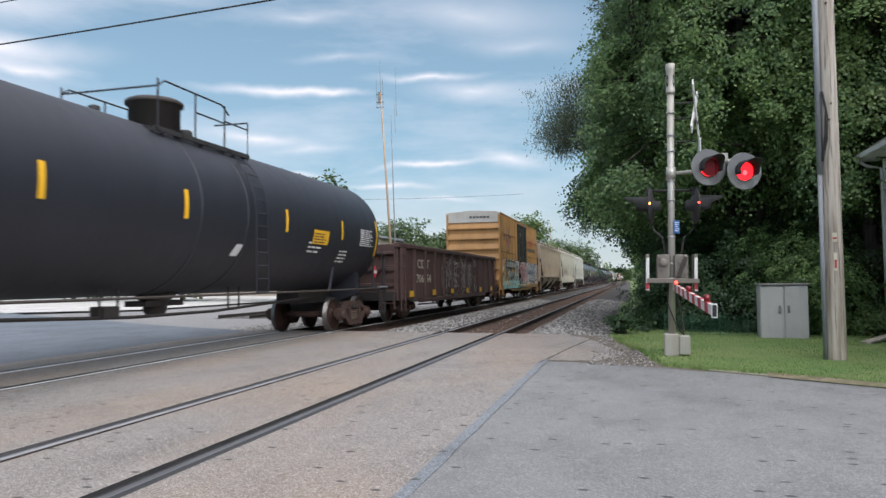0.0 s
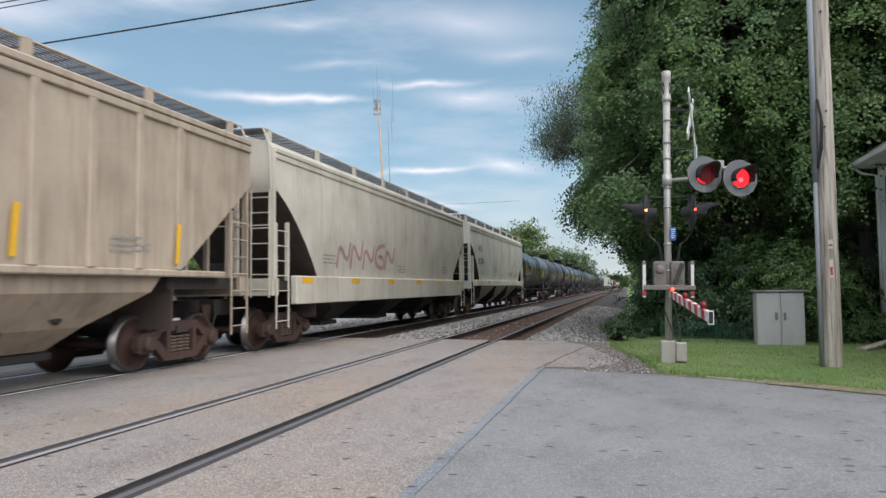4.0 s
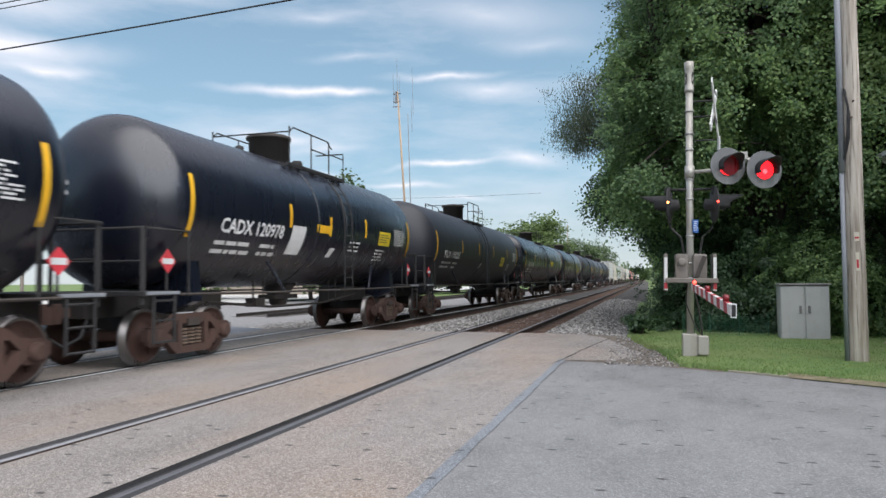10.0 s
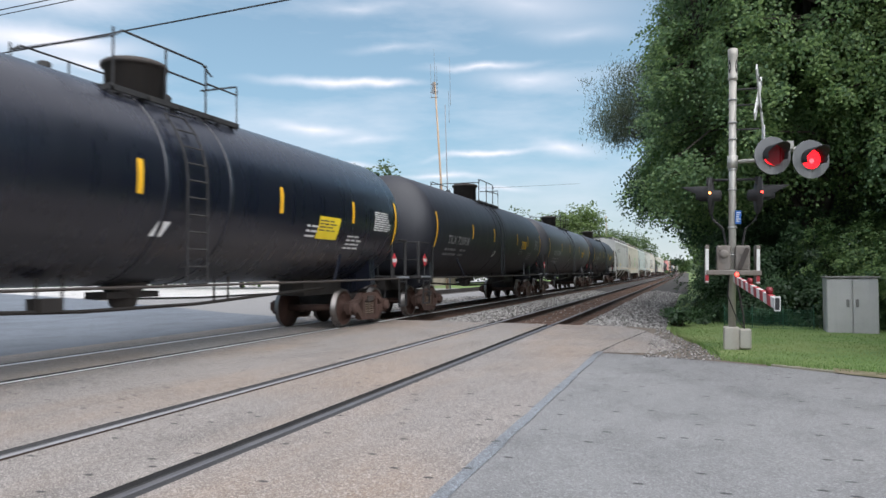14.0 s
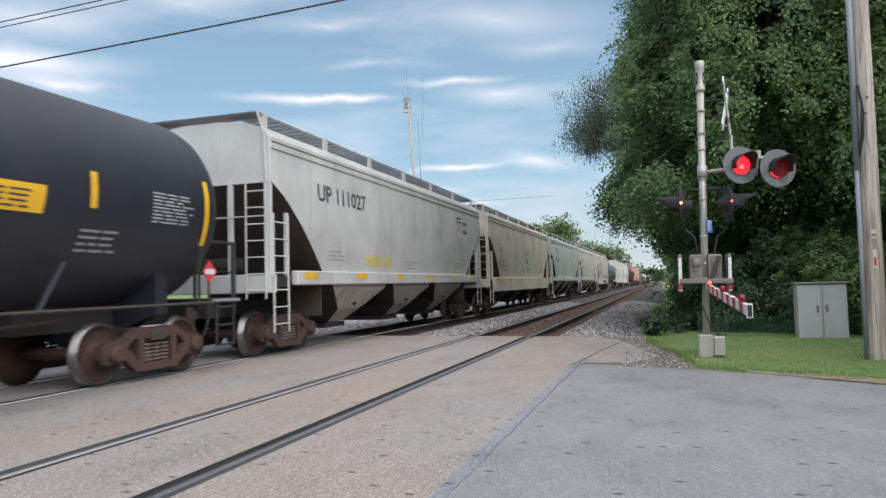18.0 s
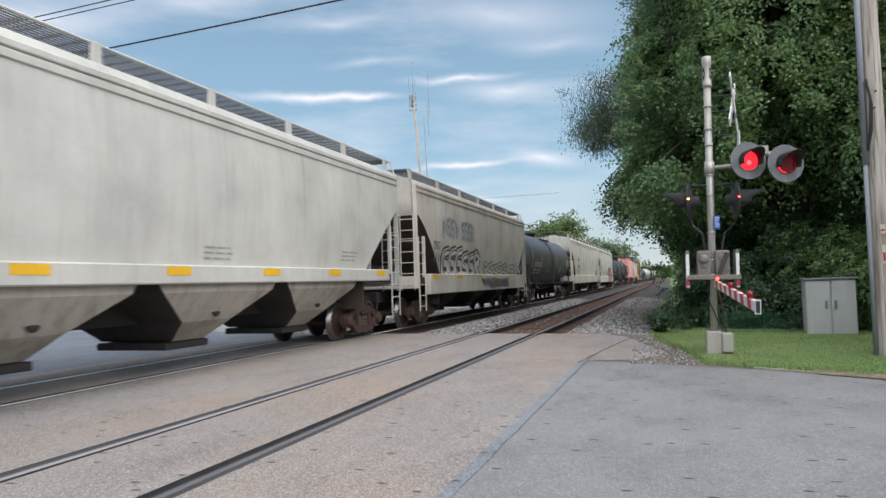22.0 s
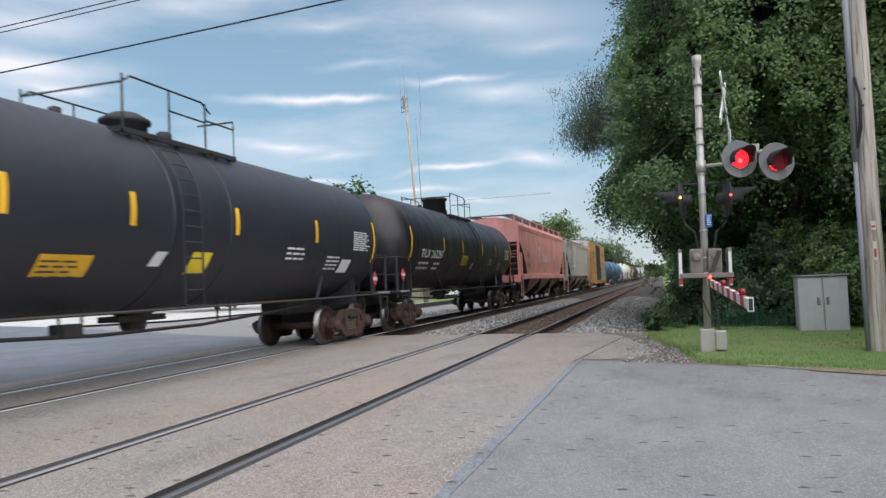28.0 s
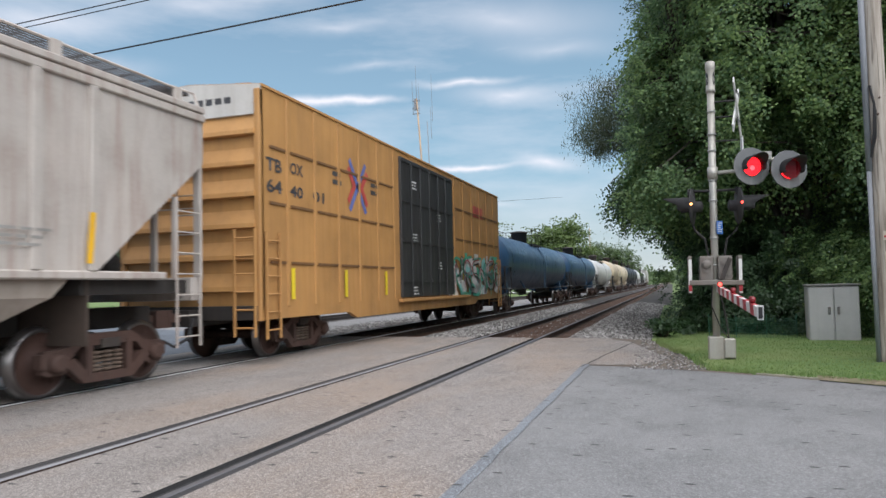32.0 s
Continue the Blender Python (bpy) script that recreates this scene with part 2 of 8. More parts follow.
def leafy(name, a, b, c3, through_light=0.35):
    m, nt, nd, ln, bs = blank(name)
    oc = nd.new("ShaderNodeTexCoord").outputs["Object"]
    g = nd.new("ShaderNodeNewGeometry").outputs["Random Per Island"]
    c = mixed(nt, g, a, b)
    c = mixed(nt, ranged(nt, noise_at(nt, oc, 0.45, 4), 0.42, 0.68, 0, 0.7), c, c3)
    ln.new(c, bs.inputs["Base Color"])
    bs.inputs["Roughness"].default_value = 0.5
    tr = nd.new("ShaderNodeBsdfTranslucent")
    ln.new(c, tr.inputs["Color"])
    mx = nd.new("ShaderNodeMixShader")
    mx.inputs[0].default_value = through_light
    ln.new(bs.outputs[0], mx.inputs[1])
    ln.new(tr.outputs[0], mx.inputs[2])
    ln.new(mx.outputs[0], nd["Material Output"].inputs["Surface"])
    return m


def timber(name, a, b, rough=0.85):
    m, nt, nd, ln, bs = blank(name)
    oc = nd.new("ShaderNodeTexCoord").outputs["Object"]
    f = noise_at(nt, oc, 14.0, 6, (1.0, 1.0, 0.06), 0.65)
    k = noise_at(nt, oc, 1.1, 4)
    c = mixed(nt, ranged(nt, f, 0.38, 0.62), a, b)
    split = noise_at(nt, oc, 30.0, 3, (1.0, 1.0, 0.035), 0.5)
    c = mixed(nt, ranged(nt, split, 0.58, 0.66, 0, 0.85), c, tuple(v * 0.35 for v in b))
    c = mixed(nt, ranged(nt, k, 0.4, 0.75, 0, 0.4), c, tuple(v * 0.6 for v in a))
    ln.new(c, bs.inputs["Base Color"])
    bs.inputs["Roughness"].default_value = rough
    bumped(nt, bs, f, 0.7, 0.012)
    return m


M = {}
M["asphalt"] = paving("asphalt", (0.214, 0.214, 0.215), (0.165, 0.167, 0.171), 0.16)
# road asphalt made darker and bluer: the train's shade put into the colour
M["asphalt_shaded"] = paving("shaded_asphalt", (0.155, 0.175, 0.205), (0.125, 0.142, 0.165), 0.10)
M["pale_lot"] = paving("pale_concrete_lot", (0.62, 0.60, 0.57), (0.50, 0.49, 0.47), 0.10)
M["crossing"] = paving("crossing_paving", (0.255, 0.230, 0.212), (0.175, 0.165, 0.162), 0.30, (0.262, 0.19, 0.138))
M["seam"] = paving("patched_seam", (0.195, 0.213, 0.236), (0.165, 0.176, 0.192), 0.25)
M["crack"] = grainy("crack_dirt", ((0.03, 0.03, 0.03), (0.05, 0.045, 0.04), (0.06, 0.05, 0.04)), 8)
M["rubber"] = grainy("flangeway_rubber", ((0.025, 0.025, 0.028), (0.04, 0.04, 0.042), (0.06, 0.055, 0.05)), 6, 0.7)
# near-white base colour paints in the sky's reflection on the polished railheads
M["rail_sheen"] = paint("rail_sky_sheen", (0.95, 0.95, 0.96), 0.45, 0.05, (0.6, 0.56, 0.53), 0.05, 0.35, 40, 0.03)
M["rail_side"] = paint("rusty_rail", (0.055, 0.034, 0.026), 0.8, 0.4, (0.05, 0.03, 0.02), 0.3)
M["rail_dull"] = paint("dull_rail", (0.42, 0.42, 0.44), 0.5, 0.2, (0.3, 0.26, 0.23), 0.15, 0.5)
M["rail_worn"] = paint("worn_rail", (0.20, 0.20, 0.215), 0.50, 0.25, (0.22, 0.18, 0.16), 0.15, 0.7)
M["tie"] = timber("old_tie", (0.13, 0.075, 0.05), (0.075, 0.045, 0.032))
M["bed"] = grainy("rusty_ballast", ((0.115, 0.068, 0.048), (0.075, 0.05, 0.04), (0.14, 0.09, 0.065)), 16, 0.95, 1.0)
M["ballast"] = grainy("grey_ballast", ((0.085, 0.078, 0.073), (0.028, 0.026, 0.025), (0.06, 0.052, 0.046)), 14, 0.95, 1.0)
M["stones"] = grainy("ballast_stones", ((0.15, 0.142, 0.135), (0.055, 0.052, 0.05), (0.10, 0.088, 0.075), (0.50, 0.48, 0.46)), 9, 0.9, 0.5, True)
M["grass"] = grainy("mown_grass", ((0.13, 0.205, 0.055), (0.075, 0.14, 0.038), (0.25, 0.25, 0.11)), 5, 0.95, 0.8)
M["blades"] = leafy("grass_blades", (0.09, 0.18, 0.042), (0.19, 0.29, 0.08), (0.28, 0.29, 0.13), 0.3)
M["pale_stone"] = grainy("pale_crushed_stone", ((0.36, 0.35, 0.345), (0.10, 0.098, 0.098), (0.24, 0.235, 0.23)), 14, 0.95, 1.0)
M["tie_grey"] = timber("dusty_tie", (0.12, 0.11, 0.10), (0.07, 0.062, 0.056))
M["verge"] = grainy("bare_soil", ((0.26, 0.21, 0.15), (0.12, 0.10, 0.06), (0.10, 0.12, 0.05)), 9, 0.95, 0.9)
M["dirt"] = grainy("gravelly_dirt", ((0.19, 0.155, 0.125), (0.10, 0.085, 0.07), (0.14, 0.115, 0.09)), 12, 0.95, 0.9)
M["concrete"] = grainy("weathered_concrete", ((0.36, 0.33, 0.26), (0.26, 0.24, 0.19), (0.16, 0.15, 0.12)), 5, 0.9, 0.4)
M["leaf"] = leafy("maple_leaves", (0.065, 0.135, 0.054), (0.25, 0.36, 0.12), (0.09, 0.165, 0.075), 0.48)
# darker copy of the maple leaves, with shade put into the colour
M["leaf_shaded"] = leafy("shaded_maple_leaves", (0.040, 0.085, 0.040), (0.10, 0.165, 0.070), (0.045, 0.09, 0.045), 0.35)
M["leaf_light"] = leafy("light_leaves", (0.09, 0.145, 0.042), (0.15, 0.215, 0.065), (0.13, 0.18, 0.055))
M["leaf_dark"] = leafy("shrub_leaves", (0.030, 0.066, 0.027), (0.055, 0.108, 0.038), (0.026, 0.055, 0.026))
M["leaf_far"] = leafy("distant_leaves", (0.075, 0.12, 0.045), (0.11, 0.165, 0.06), (0.09, 0.13, 0.055))
M["leaf_willow"] = leafy("feathery_leaves", (0.06, 0.085, 0.048), (0.10, 0.13, 0.07), (0.065, 0.085, 0.05))
M["bark"] = timber("bark", (0.085, 0.068, 0.055), (0.045, 0.036, 0.03))
M["pole_wood"] = timber("grey_pole_wood", (0.50, 0.45, 0.39), (0.25, 0.205, 0.165))
M["pale_wood"] = timber("pale_mast_wood", (0.50, 0.36, 0.24), (0.38, 0.27, 0.19))
M["steel"] = paint("galvanised_steel", (0.42, 0.42, 0.41), 0.5, 0.3, (0.20, 0.15, 0.10), 0.35, 0.4)
M["alu"] = paint("aluminium_mast", (0.46, 0.44, 0.40), 0.48, 0.35, (0.24, 0.18, 0.12), 0.4, 0.35)
M["conduit"] = paint("grey_conduit", (0.24, 0.255, 0.28), 0.7, 0.2, (0.2, 0.2, 0.2), 0.2)
M["black"] = paint("black_enamel", (0.018, 0.018, 0.020), 0.72, 0.25, (0.09, 0.08, 0.07), 0.3)
M["target"] = paint("faded_black_disc", (0.15, 0.155, 0.16), 0.55, 0.6, (0.30, 0.30, 0.29), 0.7, 0, 18.0)
M["mech"] = paint("gate_machine_grey", (0.19, 0.17, 0.15), 0.55, 0.4, (0.16, 0.11, 0.08), 0.4)
M["white_sheet"] = paint("reflective_white", (0.72, 0.72, 0.70), 0.5, 0.25, (0.35, 0.32, 0.28), 0.2)
M["red_sheet"] = paint("reflective_red", (0.42, 0.03, 0.04), 0.5, 0.25, (0.14, 0.03, 0.03), 0.2)
M["blue_sheet"] = paint("blue_sign", (0.04, 0.16, 0.50), 0.5, 0.1)
M["cream_sheet"] = paint("cream_mark", (0.6, 0.55, 0.45), 0.6, 0.2)
M["lamp_red"] = glow("lit_red_lamp", (1.0, 0.010, 0.016), 3.2)
M["lamp_core"] = glow("lit_lamp_core", (1.0, 0.05, 0.06), 4.5)
M["lamp_small"] = glow("small_red_lamp", (1.0, 0.06, 0.04), 5.0)
M["lamp_amber"] = glow("sidelight_amber", (1.0, 0.32, 0.08), 7.0)
M["slat_red"] = paint("dark_red_lens", (0.22, 0.010, 0.016), 0.28, 0.1, (0.05, 0.01, 0.01), 0.1)
M["shed"] = paint("grey_plastic_shed", (0.47, 0.465, 0.465), 0.6, 0.15, (0.18, 0.17, 0.16), 0.2, 0, 60, 0.3)
M["shed_dark"] = paint("dark_grey_plastic", (0.21, 0.205, 0.205), 0.6, 0.2)
M["siding"] = paint("white_lap_siding", (0.72, 0.74, 0.77), 0.55, 0.12, (0.4, 0.4, 0.38), 0.15)
M["siding_tan"] = paint("tan_lap_siding", (0.42, 0.36, 0.30), 0.6, 0.15)
M["trim_white"] = paint("white_trim", (0.74, 0.74, 0.74), 0.5, 0.15, (0.4, 0.38, 0.34), 0.2)
M["shingle"] = grainy("grey_shingles", ((0.16, 0.155, 0.15), (0.10, 0.10, 0.10), (0.13, 0.12, 0.115)), 18)
M["netting"] = paint("green_netting", (0.03, 0.12, 0.07), 0.7, 0.2)
M["wire"] = paint("wire_black", (0.015, 0.015, 0.016), 0.6, 0.1)
M["glass_dark"] = paint("window_glass", (0.015, 0.018, 0.02), 0.06, 0.05, (0.05, 0.05, 0.05), 0.05)
# train
M["wheel"] = paint("rusty_wheel", (0.07, 0.034, 0.025), 0.75, 0.5, (0.05, 0.035, 0.028), 0.2)
M["tread"] = paint("polished_tread", (0.22, 0.205, 0.20), 0.3, 0.2, (0.2, 0.15, 0.1), 0.1, 0.9)
M["frame_brown"] = paint("grimy_cast_steel", (0.085, 0.045, 0.034), 0.8, 0.5, (0.05, 0.04, 0.035), 0.3)
M["frame_dark"] = paint("dark_cast_steel", (0.045, 0.038, 0.035), 0.75, 0.5, (0.11, 0.08, 0.06), 0.3)
M["spring"] = paint("dusty_spring", (0.16, 0.115, 0.085), 0.8, 0.3)
M["blk_gloss"] = paint("black_tank_gloss", (0.005, 0.007, 0.016), 0.28, 0.2, (0.012, 0.013, 0.021), 0.25, 0, 12, 0.03, 1.68)
M["blk_matte"] = paint("black_tank_matte", (0.017, 0.019, 0.028), 0.50, 0.3, (0.028, 0.028, 0.036), 0.3, 0, 14, 0.06, 1.56)
M["grey_tank"] = paint("charcoal_tank", (0.048, 0.049, 0.062), 0.42, 0.4, (0.085, 0.075, 0.072), 0.4, 0, 14, 0.07, 1.58)
M["slate_tank"] = paint("slate_tank", (0.07, 0.076, 0.092), 0.45, 0.4, (0.12, 0.105, 0.10), 0.5, 0, 14, 0.07, 1.58)
M["rust_tank"] = paint("black_tank_rust_bloom", (0.012, 0.013, 0.018), 0.42, 0.5, (0.065, 0.035, 0.032), 0.5, 0, 10, 0.08)
M["blue_tank"] = paint("blue_tank", (0.03, 0.085, 0.175), 0.35, 0.25, (0.05, 0.07, 0.10), 0.35, 0, 12, 0.05)
M["cream_tank"] = paint("cream_tank", (0.62, 0.52, 0.38), 0.5, 0.4, (0.25, 0.17, 0.10), 0.5)
M["white_tank"] = paint("white_tank", (0.66, 0.66, 0.66), 0.45, 0.35, (0.3, 0.27, 0.23), 0.4)
M["yellow"] = paint("yellow_marking", (0.86, 0.47, 0.02), 0.5, 0.12, (0.4, 0.22, 0.03), 0.15)
M["lemon"] = paint("lemon_placard", (0.88, 0.66, 0.03), 0.5, 0.1, (0.4, 0.3, 0.03), 0.1)
M["letter"] = paint("white_lettering", (0.75, 0.75, 0.75), 0.55, 0.2, (0.35, 0.33, 0.3), 0.25)
M["letter_dim"] = paint("dull_lettering", (0.30, 0.30, 0.31), 0.55, 0.2, (0.15, 0.14, 0.13), 0.25)
M["letter_dark"] = paint("dark_lettering", (0.06, 0.06, 0.065), 0.55, 0.2)
M["letter_grey"] = paint("grey_stencil", (0.33, 0.32, 0.30), 0.6, 0.2)
M["letter_red"] = paint("red_lettering", (0.55, 0.08, 0.07), 0.55, 0.2)
M["placard_red"] = paint("red_placard", (0.70, 0.05, 0.07), 0.5, 0.15)
M["orange_box"] = paint("boxcar_orange", (0.50, 0.262, 0.088), 0.55, 0.28, (0.24, 0.13, 0.06), 0.32)
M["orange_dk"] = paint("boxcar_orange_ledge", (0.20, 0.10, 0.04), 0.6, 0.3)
M["black_door"] = paint("black_boxcar_door", (0.028, 0.028, 0.03), 0.5, 0.25, (0.08, 0.07, 0.06), 0.3)
M["roof_white"] = paint("pale_end_panel", (0.62, 0.59, 0.55), 0.55, 0.25, (0.3, 0.26, 0.22), 0.3)
M["gon"] = paint("rust_brown_gondola", (0.095, 0.052, 0.047), 0.7, 0.5, (0.055, 0.035, 0.03), 0.45)
# brown grime of the slope sheets, darkened further for shade under the overhang
M["end_grime_shade"] = paint("grimy_shaded_slope", (0.075, 0.054, 0.042), 0.85, 0.5, (0.035, 0.028, 0.024), 0.5)
# grime of the underframe; near-black, also used as painted shade on bay slopes
M["grime_shade"] = paint("underframe_grime_shade", (0.030, 0.026, 0.024), 0.85, 0.35, (0.06, 0.045, 0.035), 0.3)
M["grate"] = paint("dark_grating", (0.10, 0.10, 0.105), 0.6, 0.25)
for key, col, dc in (("cream", (0.610, 0.568, 0.475), (0.27, 0.20, 0.14)), ("offwhite", (0.650, 0.632, 0.565), (0.33, 0.27, 0.20)),
                     ("palegrey", (0.539, 0.539, 0.520), (0.25, 0.22, 0.18)), ("mint", (0.495, 0.540, 0.513), (0.24, 0.22, 0.19)),
                     ("whitegrey", (0.570, 0.555, 0.505), (0.30, 0.28, 0.25)), ("tan", (0.620, 0.570, 0.500), (0.30, 0.23, 0.17)),
                     ("ivory", (0.670, 0.640, 0.565), (0.36, 0.30, 0.22)), ("pink", (0.79, 0.345, 0.305), (0.50, 0.20, 0.16)),
                     ("ribgrey", (0.500, 0.455, 0.415), (0.24, 0.14, 0.10)), ("ribcream", (0.47, 0.385, 0.295), (0.20, 0.145, 0.10)),
                     ("dkgrey", (0.20, 0.21, 0.21), (0.12, 0.11, 0.10)), ("stone", (0.50, 0.49, 0.45), (0.27, 0.24, 0.2))):
    ribbed = key[:3] == "rib"
    M["h_" + key] = paint("hopper_" + key, col, 0.55, 0.38 if ribbed else 0.20, dc, 0.62 if ribbed else 0.30)
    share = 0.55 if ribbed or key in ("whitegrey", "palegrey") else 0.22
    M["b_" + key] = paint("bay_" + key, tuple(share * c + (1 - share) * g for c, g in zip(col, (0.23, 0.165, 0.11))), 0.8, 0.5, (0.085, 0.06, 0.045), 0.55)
for key, col in (("g_white", (0.72, 0.70, 0.68)), ("g_black", (0.03, 0.03, 0.032)), ("g_grey", (0.36, 0.36, 0.37)), ("g_pink", (0.75, 0.42, 0.42)),
                 ("g_blue", (0.13, 0.24, 0.50)), ("g_aqua", (0.27, 0.56, 0.55)), ("g_lav", (0.40, 0.38, 0.48)), ("g_orange", (0.72, 0.38, 0.05)), ("g_red", (0.50, 0.06, 0.08)), ("g_green", (0.10, 0.50, 0.34)),
                 ("g_yellow", (0.80, 0.55, 0.08)), ("g_rose", (0.56, 0.255, 0.25)), ("g_chrome", (0.45, 0.44, 0.43)), ("g_leaf", (0.16, 0.55, 0.10)),
                 ("g_maroon", (0.085, 0.045, 0.042)), ("g_navy", (0.035, 0.045, 0.07)), ("g_lblue", (0.12, 0.16, 0.42))):
    M[key] = paint("spray_" + key[2:], col, 0.6, 0.25, tuple(c * 0.5 for c in col), 0.2)


# ---- building helpers ----
def part(name, bm, mat, parent=None, label="", smooth=False, at=None):
    """Links a bmesh, or a ready mesh, as one object under a thing or a part."""
    if isinstance(bm, bpy.types.Mesh):
        me = bm
    else:
        me = bpy.data.meshes.new(name)
        bm.to_mesh(me)
        bm.free()
        for mm in (mat if isinstance(mat, (list, tuple)) else [mat]):
            me.materials.append(mm)
        if smooth:
            me.shade_smooth()
    ob = new(name, me)
    if parent:
        ob.parent = parent
    if at is not None:
        ob.matrix_basis = at
    if label:
        tagged(ob, label)
    return ob


def thing(name, label, category, group="", kind="", at=None):
    ob = new(name)
    ob.empty_display_size = 0.3
    if at is not None:
        ob.matrix_basis = at
    return tagged(ob, label, category, group, kind)


def box(bm, x0, x1, y0, y1, z0, z1, mi=0):
    v = [bm.verts.new(p) for p in ((x0, y0, z0), (x1, y0, z0), (x1, y1, z0), (x0, y1, z0), (x0, y0, z1), (x1, y0, z1), (x1, y1, z1), (x0, y1, z1))]
    for f in ((0, 3, 2, 1), (4, 5, 6, 7), (0, 1, 5, 4), (1, 2, 6, 5), (2, 3, 7, 6), (3, 0, 4, 7)):
        bm.faces.new([v[i] for i in f]).material_index = mi
    return bm


def bx(x0, x1, y0, y1, z0, z1):
    return box(bmesh.new(), x0, x1, y0, y1, z0, z1)


def bev(bm, w=0.01, seg=1):
    bmesh.ops.bevel(bm, geom=bm.edges[:], offset=w, segments=seg, affect="EDGES", profile=0.6)
    return bm


def prism(bm, prof, a, b, axis="y", mi=0):
    """A closed outline, pushed along an axis. Outline points: (x, z) for y, (y, z) for x, (x, y) for z."""
    def p3(p, t):
        return {"y": (p[0], t, p[1]), "x": (t, p[0], p[1]), "z": (p[0], p[1], t)}[axis]
    va = [bm.verts.new(p3(p, a)) for p in prof]
    vb = [bm.verts.new(p3(p, b)) for p in prof]
    n = len(prof)
    fs = [bm.faces.new(va), bm.faces.new(vb[::-1])]
    fs += [bm.faces.new((va[i], vb[i], vb[(i + 1) % n], va[(i + 1) % n])) for i in range(n)]
    for f in fs:
        f.material_index = mi
    bmesh.ops.recalc_face_normals(bm, faces=fs)
    return bm


def tube(bm, pts, r, seg=6, mi=0, r2=None, cap=True):
    pts = [Vector(p) for p in pts]
    rings = []
    for i, p in enumerate(pts):
        d = (pts[min(i + 1, len(pts) - 1)] - pts[max(i - 1, 0)]).normalized()
        s = d.cross(Vector((0, 0, 1)) if abs(d.z) < 0.9 else Vector((1, 0, 0))).normalized()
        u = s.cross(d)
        rr = r if r2 is None else r + (r2 - r) * i / (len(pts) - 1)
        rings.append([bm.verts.new(p + rr * (math.cos(2 * math.pi * k / seg) * s + math.sin(2 * math.pi * k / seg) * u)) for k in range(seg)])
    for a, b in zip(rings, rings[1:]):
        for k in range(seg):
            f = bm.faces.new((a[k], a[(k + 1) % seg], b[(k + 1) % seg], b[k]))
            f.smooth, f.material_index = seg > 6, mi
    if cap:
        bm.faces.new(rings[0][::-1]).material_index = mi
        bm.faces.new(rings[-1]).material_index = mi
    return bm


def lathe(bm, prof, seg=32, axis="y", at=(0, 0, 0), mi=0, smooth=True, mis=None):
    """prof: (along, radius) from end to end."""
    rings = []
    for t, r in prof:
        ring = []
        for k in range(seg):
            c, s = math.cos(2 * math.pi * k / seg) * r, math.sin(2 * math.pi * k / seg) * r
            p = {"y": (c, t, s), "x": (t, c, s), "z": (c, s, t)}[axis]
            ring.append(bm.verts.new((p[0] + at[0], p[1] + at[1], p[2] + at[2])))
        rings.append(ring)
    fs = []
    for i, (a, b) in enumerate(zip(rings, rings[1:])):
        for k in range(seg):
            f = bm.faces.new((a[k], a[(k + 1) % seg], b[(k + 1) % seg], b[k]))
            f.smooth, f.material_index = smooth, (mis[i] if mis else mi)
            fs.append(f)
    for ring in (rings[0], rings[-1]):
        f = bm.faces.new(ring)
        f.material_index = mi if not mis else mis[0]
        fs.append(f)
    bmesh.ops.recalc_face_normals(bm, faces=fs)
    return bm


def raw(name, verts, faces, mat, smooth=False):
    me = bpy.data.meshes.new(name)
    me.from_pydata(verts, [], faces)
    me.materials.append(mat)
    if smooth:
        me.shade_smooth()
    return me


# ---- the large structure ----
TRACKS = {"near": -3.965, "far": -8.57}
EDGE_Y = 17.2                        # far edge of the paved crossing


def sheet(name, xs, ys, zf, mat, smooth=True):
    verts = [(x, y, zf(x, y)) for y in ys for x in xs]
    n = len(xs)
    faces = [(j * n + i, j * n + i + 1, (j + 1) * n + i + 1, (j + 1) * n + i) for j in range(len(ys) - 1) for i in range(n - 1)]
    return raw(name, verts, faces, mat, smooth)


def spaced(a, b, n):
    return [a + (b - a) * i / n for i in range(n + 1)]


def wobble(x, y, s, k):
    return noise.noise(Vector((x * s, y * s, 3.3))) * k


def ground_z(x, y):
    return -0.30 + wobble(x, y, 0.15, 0.04)


ground_me = sheet("ground", [-1500, -600, -250, -120, -70] + spaced(-45, 45, 36) + [70, 120, 250, 600, 1500],
                  [-600, -200, -80] + spaced(-40, 120, 40) + [200, 400, 800, 1800], ground_z, M["grass"])
tagged(part("ground", ground_me, None), "flat grassy land reaching the horizon", "ground", kind="structure")


def road_edge(x):
    """Far edge of the road on the near side of the tracks."""
    return 11.70 if x < -1.4 else 11.70 - 0.16 * (x + 1.4) - 0.105 * (x + 1.4) ** 2 if x < 1.2 else 10.575 - 0.66 * (x - 1.2)


# road: asphalt beside the crossing, and beyond the far track
bm = bmesh.new()
xs = [-1.42] + spaced(-1.2, 4.0, 16) + [6, 9, 14, 22]
lo = [bm.verts.new((x, -12 - 0.25 * max(0, x), -0.01)) for x in xs]
mid = [bm.verts.new((x, 4, 0.0)) for x in xs]
hi = [bm.verts.new((x, road_edge(x) if x < 6 else 10.575 - 0.66 * 4.8 - 0.66 * (x - 6), -0.01)) for x in xs]
for i in range(len(xs) - 1):
    bm.faces.new((lo[i], lo[i + 1], mid[i + 1], mid[i]))
    bm.faces.new((mid[i], mid[i + 1], hi[i + 1], hi[i]))
road = tagged(part("road", bm, M["asphalt"]), "grey asphalt road with small dark pits", "road", kind="structure")
bm = bmesh.new()
